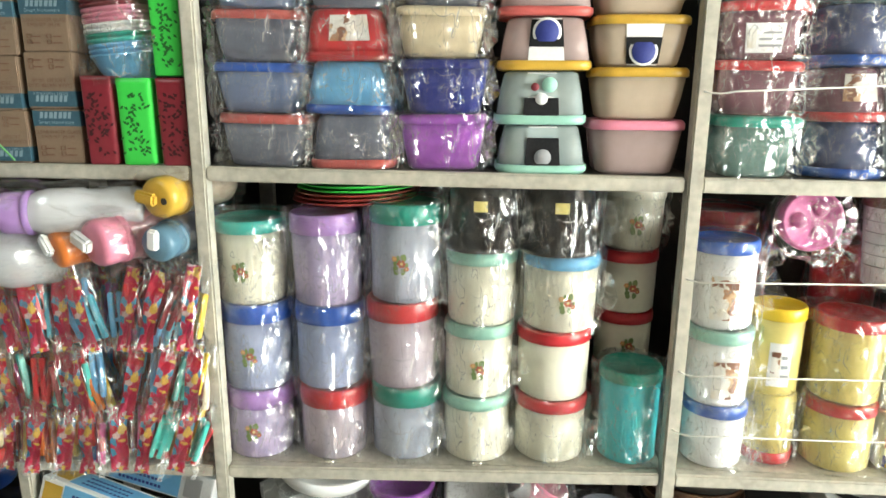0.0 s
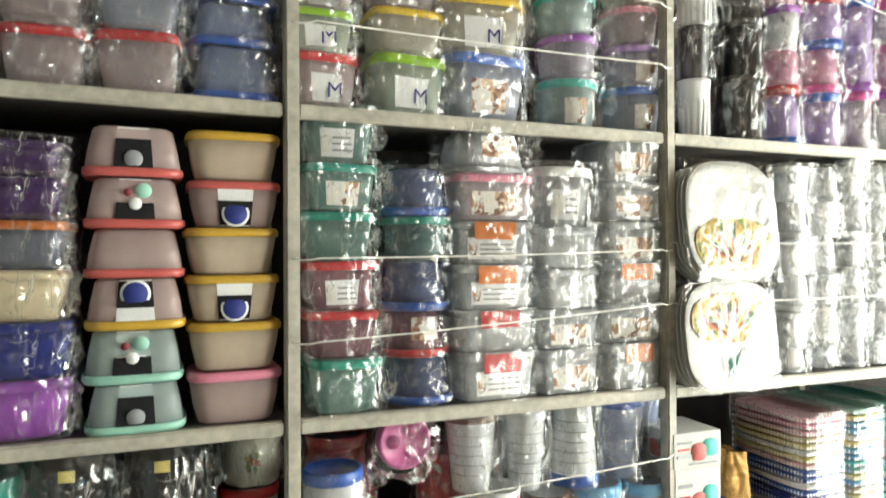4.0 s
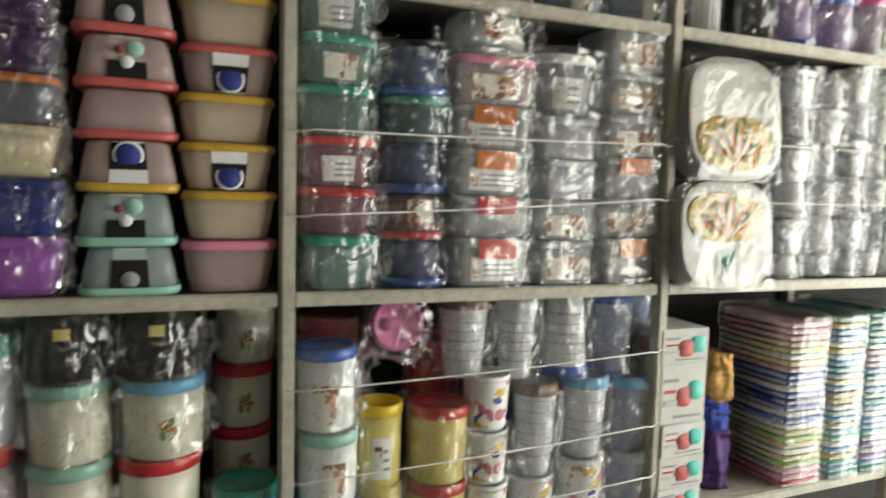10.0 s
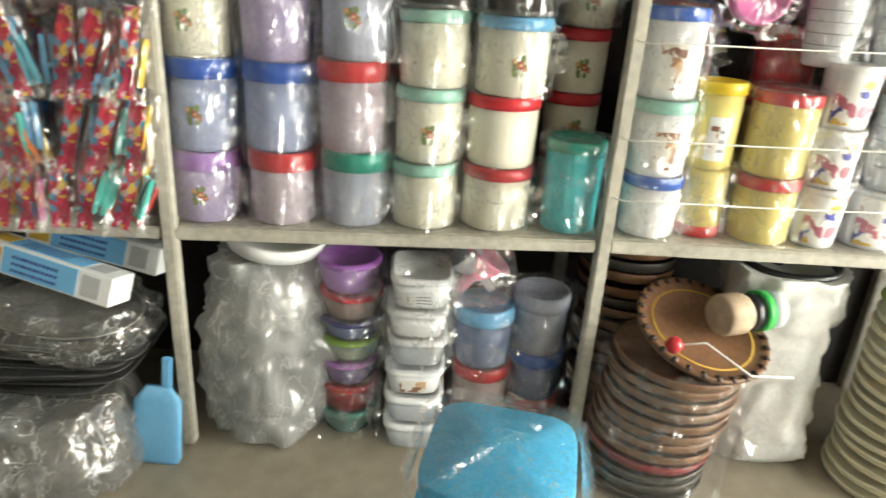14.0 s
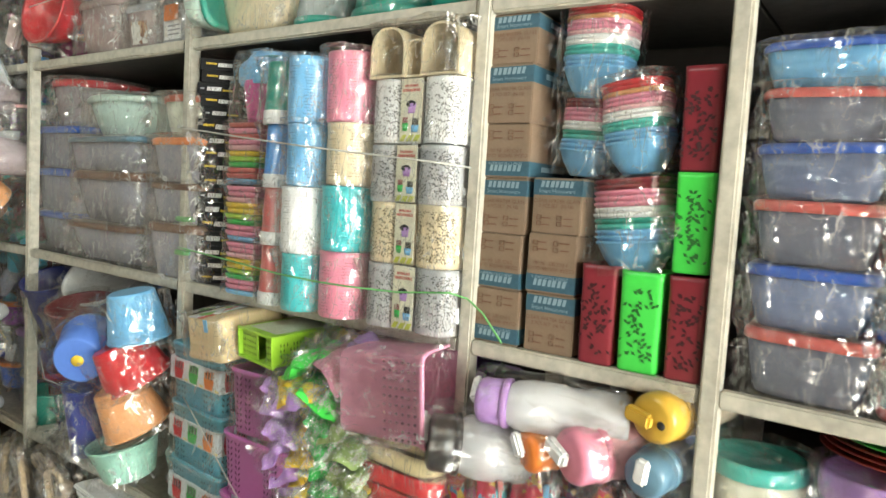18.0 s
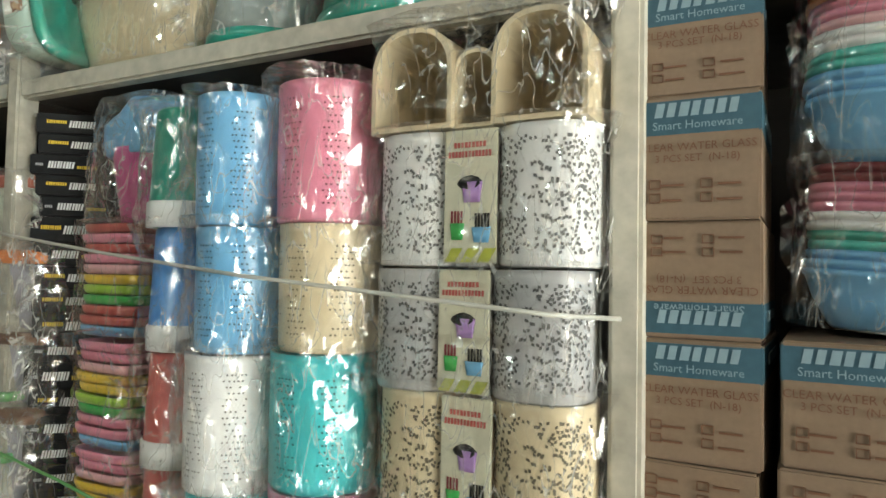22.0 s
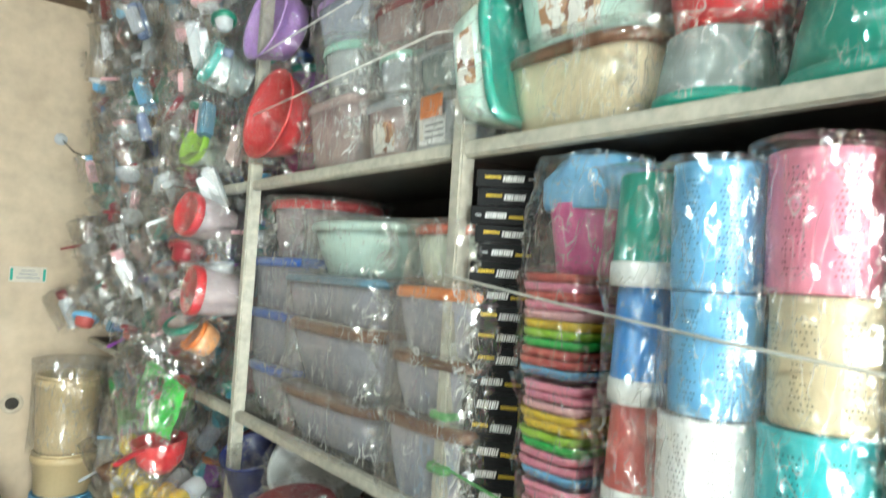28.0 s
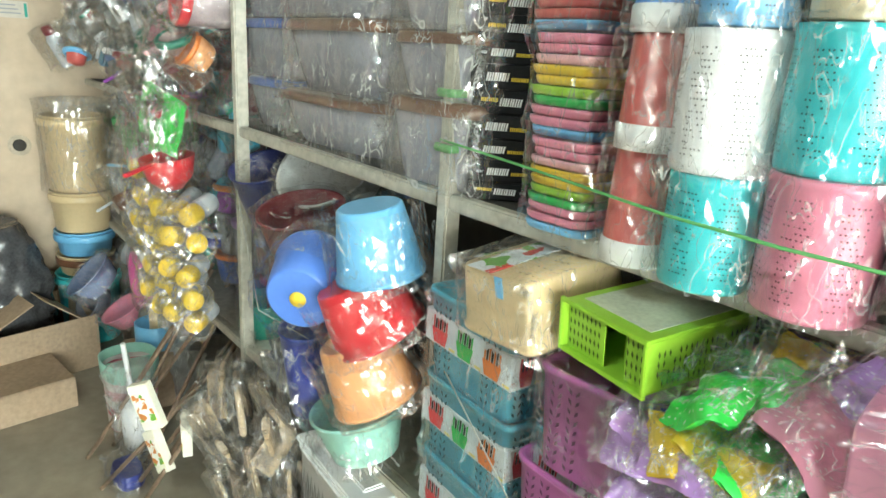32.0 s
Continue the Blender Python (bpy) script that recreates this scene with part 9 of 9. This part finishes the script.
cord("shelf_string", [(-1.469, -0.012, 1.725), (-1.14, -0.062, 1.692), (-0.88, -0.09, 1.668), (-0.535, -0.086, 1.641), (-0.497, -0.012, 1.636)], 0.0024, CLEARSTRING, "white plastic strap tied across the holders")
cord("green_strap", [(-1.469, -0.012, 1.39), (-1.240, -0.045, 1.385), (-0.944, -0.103, 1.380), (-0.816, -0.108, 1.378), (-0.734, -0.104, 1.378), (-0.609, -0.085, 1.380), (-0.482, -0.085, 1.395), (-0.485, -0.014, 1.377), (-0.449, -0.012, 1.353), (-0.403, -0.010, 1.301)], 0.0021, GREENSTR, "bright green plastic strap tied across the holders", "strap")
for za in (1.463, 1.368):
    piece("strap_knot", loft([(1, 0), (1.1, 0.006), (1.0, 0.014)], 0.05, 0.046, 6.0, 16), GREENSTR, "green strap knotted round the post", "strap", pose(-1.469, 0.014, za))
for z in (2.15, 2.32):
    cord("shelf_string", [(-2.425, -0.008, z), (-2.36, -0.03, z), (-1.52, -0.03, z + 0.03), (-1.469, -0.008, z + 0.03)], 0.0018, STRINGM, WHITE_CORD)
cord("shelf_string", [(-2.425, -0.008, 1.14), (-1.9, -0.17, 0.95), (-1.469, -0.008, 0.86)], 0.0014, CLEARSTRING, "thin translucent string tied across the shelf front")
cord("shelf_string", [(-1.469, -0.008, 1.0), (-0.9, -0.21, 0.88), (-0.497, -0.008, 0.80)], 0.0014, CLEARSTRING, "thin translucent string tied across the shelf front")
lidp = thing("wrapped_dish", "pink round plastic dish cover facing out in film", "dish", pose(1.265, 0.10, 1.185, 84, 0, 0))
part("disc", loft([(0.6, -0.06), (0.9, -0.05), (1.0, -0.012), (0.95, 0.0), (0.86, 0.0), (0.82, -0.004), (0, -0.003)], 0.135, 0.135, 2.0, 32, False), solid("lid_pink", (0.62, 0.13, 0.36), 0.35, 0.08), lidp)
for a in (60, 180, 300):
    part("moulded_dimple", loft([(0, 0.0), (0.7, -0.001), (1.0, -0.003)], 0.034, 0.034, 2.0, 16, False), solid("lid_pink_dark", (0.4, 0.07, 0.22), 0.4), lidp, m=pose(0.03 * math.cos(radians(a)), 0.03 * math.sin(radians(a)), 0.001))
f = wrap(lidp, 0.14, 0.14, 0.05, 2.0)
f.matrix_basis = pose(0, 0, -0.04)

for k, c in enumerate(("red", "red", "red", "brightgreen", "brightgreen")):
    piece("dinner_plate", loft([(0.6, 0), (0.88, 0.003), (1.0, 0.009), (0.985, 0.011), (0.86, 0.006), (0, 0.005)], 0.29, 0.29, 2.0, 40), solid("plate_" + c, INK[c] if c != "red" else (0.35, 0.05, 0.04), 0.35, 0.1), f"{word(c)} flat plastic plate lying on the canisters", "plate", pose(0.27 + 0.004 * k, 0.19, 1.20 + 0.0095 * k, 0, -1.5, 0), "flat plates")

for k in range(3):
    for r in range(2):
        carton("cutter_box", "box", pose(-1.318 + 0.024 * k, 0.14, S2 + 0.016 + 0.137 * r + (0.015 if k == 1 else 0), 0, 0, 30), 0.022, 0.10, 0.135, "black", "", "v", "standing cutter boxes")
# baskets heaped on the lower shelf
def closed_basket(m, w, d, h, c):
    """A tan basket packed mouth-down in film, a printed band over its top."""
    ob = thing("storage_basket", "tan plastic basket upside down in clear film, printed band", "basket", m, "loose baskets")
    part("body", loft([(1.0, 0), (1.02, 0.004), (1.02, 0.012), (0.99, 0.014), (0.94, h - 0.006), (0.92, h), (0, h)], w, d, 12.0, 44), col(c), ob)
    pts = [((u * w * 0.4, v * d * 0.42, h + 0.0012), 0.0, 0) for u in (-1, -0.8, 0.5, 0.7, 0.9) for v in (-0.8, -0.4, 0, 0.4, 0.8)]
    bm = bmesh.new()
    for p, _, _ in pts:
        vs = [bm.verts.new((p[0] + dx, p[1] + dy, p[2])) for dx, dy in ((-0.003, 0), (0, -0.002), (0.003, 0), (0, 0.002))]
        bm.faces.new(vs)
    tagged(part("hole_pattern", bm, hole_shade(c), ob, "small punched holes"), kind="stuff")
    part("printed_band", box_bm(w * 0.34, d * 0.97, 0.0016, 0.0, (-w * 0.16, 0, h + 0.0008)), print_mat("basket_band_print", [(0.6, 0.05, 0.04), (0.15, 0.4, 0.06), (0.75, 0.35, 0.08), (0.75, 0.78, 0.8)], 30.0, base=(0.72, 0.75, 0.78)), ob, "printed fruit picture band")
    part("band_end", box_bm(w * 0.10, 0.0016, h * 0.3, 0.0, (w * 0.10, -d * 0.478, h * 0.68)), paper("sky"), ob, "pale blue band end")
    wrap(ob, w * 1.02, d * 1.02, h, 6.0)


closed_basket(pose(-1.188, -0.008, 1.146, 8, -5, -5), 0.165, 0.20, 0.106, "sand")
lime = thing("storage_basket", "lime green divided basket lying on its side", "basket", pose(-1.013, -0.100, 1.162, 4, 0, -10) @ Matrix.Scale(0.8, 4), "loose baskets")
LIMEM = col("lime")
for nm, w_, d_, h_, at in (("floor_side", 0.19, 0.24, 0.004, (0, 0.12, 0)), ("top_side", 0.19, 0.24, 0.004, (0, 0.12, 0.086)), ("end_side", 0.004, 0.24, 0.082, (-0.093, 0.12, 0.004)), ("end_side", 0.004, 0.24, 0.082, (0.093, 0.12, 0.004)), ("base", 0.182, 0.004, 0.082, (0, 0.238, 0.004)), ("divider", 0.004, 0.20, 0.082, (0.02, 0.136, 0.004)),
                         ("rim", 0.20, 0.008, 0.008, (0, 0.002, 0.085)), ("rim", 0.20, 0.008, 0.008, (0, 0.002, -0.003)), ("rim", 0.008, 0.008, 0.080, (-0.096, 0.002, 0.005)), ("rim", 0.008, 0.008, 0.080, (0.096, 0.002, 0.005))):
    part(nm, box_bm(w_, d_, h_, 0.0015, at), LIMEM, lime)
for x0, w_ in ((-0.045, 0.09), (0.07, 0.046)):
    part("slotted_front", box_bm(w_, 0.003, 0.078, 0.0008, (x0, 0.012, 0.004)), LIMEM, lime)
part("dusty_panel", box_bm(0.15, 0.18, 0.001, 0.0, (0, 0.12, 0.0905)), solid("dusty_lime", (0.52, 0.56, 0.42), 0.6, 0.2, 12, 0.1), lime, "dusty pale panel on its side")
tagged(part("slot_pattern", dots_bm([((x0 + 0.010 * k, 0.0095, 0.018 + 0.018 * r), 0.0, 0) for x0, kk in ((-0.082, 8), (0.052, 4)) for k in range(kk) for r in range(4)] + [((0.0955, 0.03 + 0.011 * k, 0.014 + 0.016 * r), math.pi / 2, k) for k in range(18) for r in range(4) if (k * 7 + r * 3) % 5], 0.0024, 0.007, 0.1), hole_shade("lime"), lime, "rows of slot openings"), kind="stuff")
for k, (bz, bx) in enumerate(((0.625, -1.05), (0.795, -1.035), (0.965, -1.008))):
    basket("storage_basket", "mauve slotted basket stacked on the shelf", pose(bx, 0.02, bz, 0, 0, -6 + 5 * k), 0.25, 0.21, 0.165, "mauve", True, False, k == 2, "mauve baskets", 4, 0.8)
PK = random.Random(17)
HUES = (("lilac", "white"), ("olive", "yellow"), ("clearlilac", "white"), ("green", "yellow"), ("frostlilac", "mauve"), ("yellow", "navy"), ("silver", "green"))
for k in range(40):
    r, cc = divmod(k, 4)
    c, c2 = HUES[(k * 5 + r) % 7]
    packet(-0.925 + 0.062 * cc + PK.uniform(-0.02, 0.02), -0.06 - 0.003 * r + PK.uniform(-0.03, 0.02), 0.650 + 0.049 * r, 0.095, 0.075, c, f"film packet of {word(c)} and {word(c2)} plastic cutlery", (PK.uniform(-62, -25), PK.uniform(-40, 40), PK.uniform(-25, 25)), c2, 0.035)
for bx, by, bz_, c, ry in ((-0.865, -0.125, 1.168, "brightgreen", -24), (-0.825, -0.085, 1.190, "brightgreen", -10), (-0.790, -0.055, 1.205, "yellow", 8), (-0.765, -0.120, 1.178, "dustypink", 34), (-0.735, -0.070, 1.200, "lilac", 26), (-0.835, -0.130, 1.125, "yellow", 12), (-0.880, -0.130, 1.090, "lilac", -20), (-0.780, -0.135, 1.110, "brightgreen", 30)):
    packet(bx, by, bz_, 0.105, 0.085, c, f"film packet of {word(c)} plastic cutlery on top of the heap", (-62, ry, PK.uniform(-20, 20)), "navy" if c == "yellow" else "white", 0.04)
for bx, by, bz_, c in ((-0.70, 0.12, 1.13, "mauve"), (-0.80, 0.10, 1.12, "lilac"), (-0.90, 0.14, 1.11, "yellow"), (-0.60, 0.18, 1.14, "purple")):
    packet(bx, by, bz_, 0.12, 0.09, c, f"film packet of {word(c)} plastic cutlery under the shelf", (-50, PK.uniform(-20, 20), PK.uniform(-25, 25)), "white", 0.05)
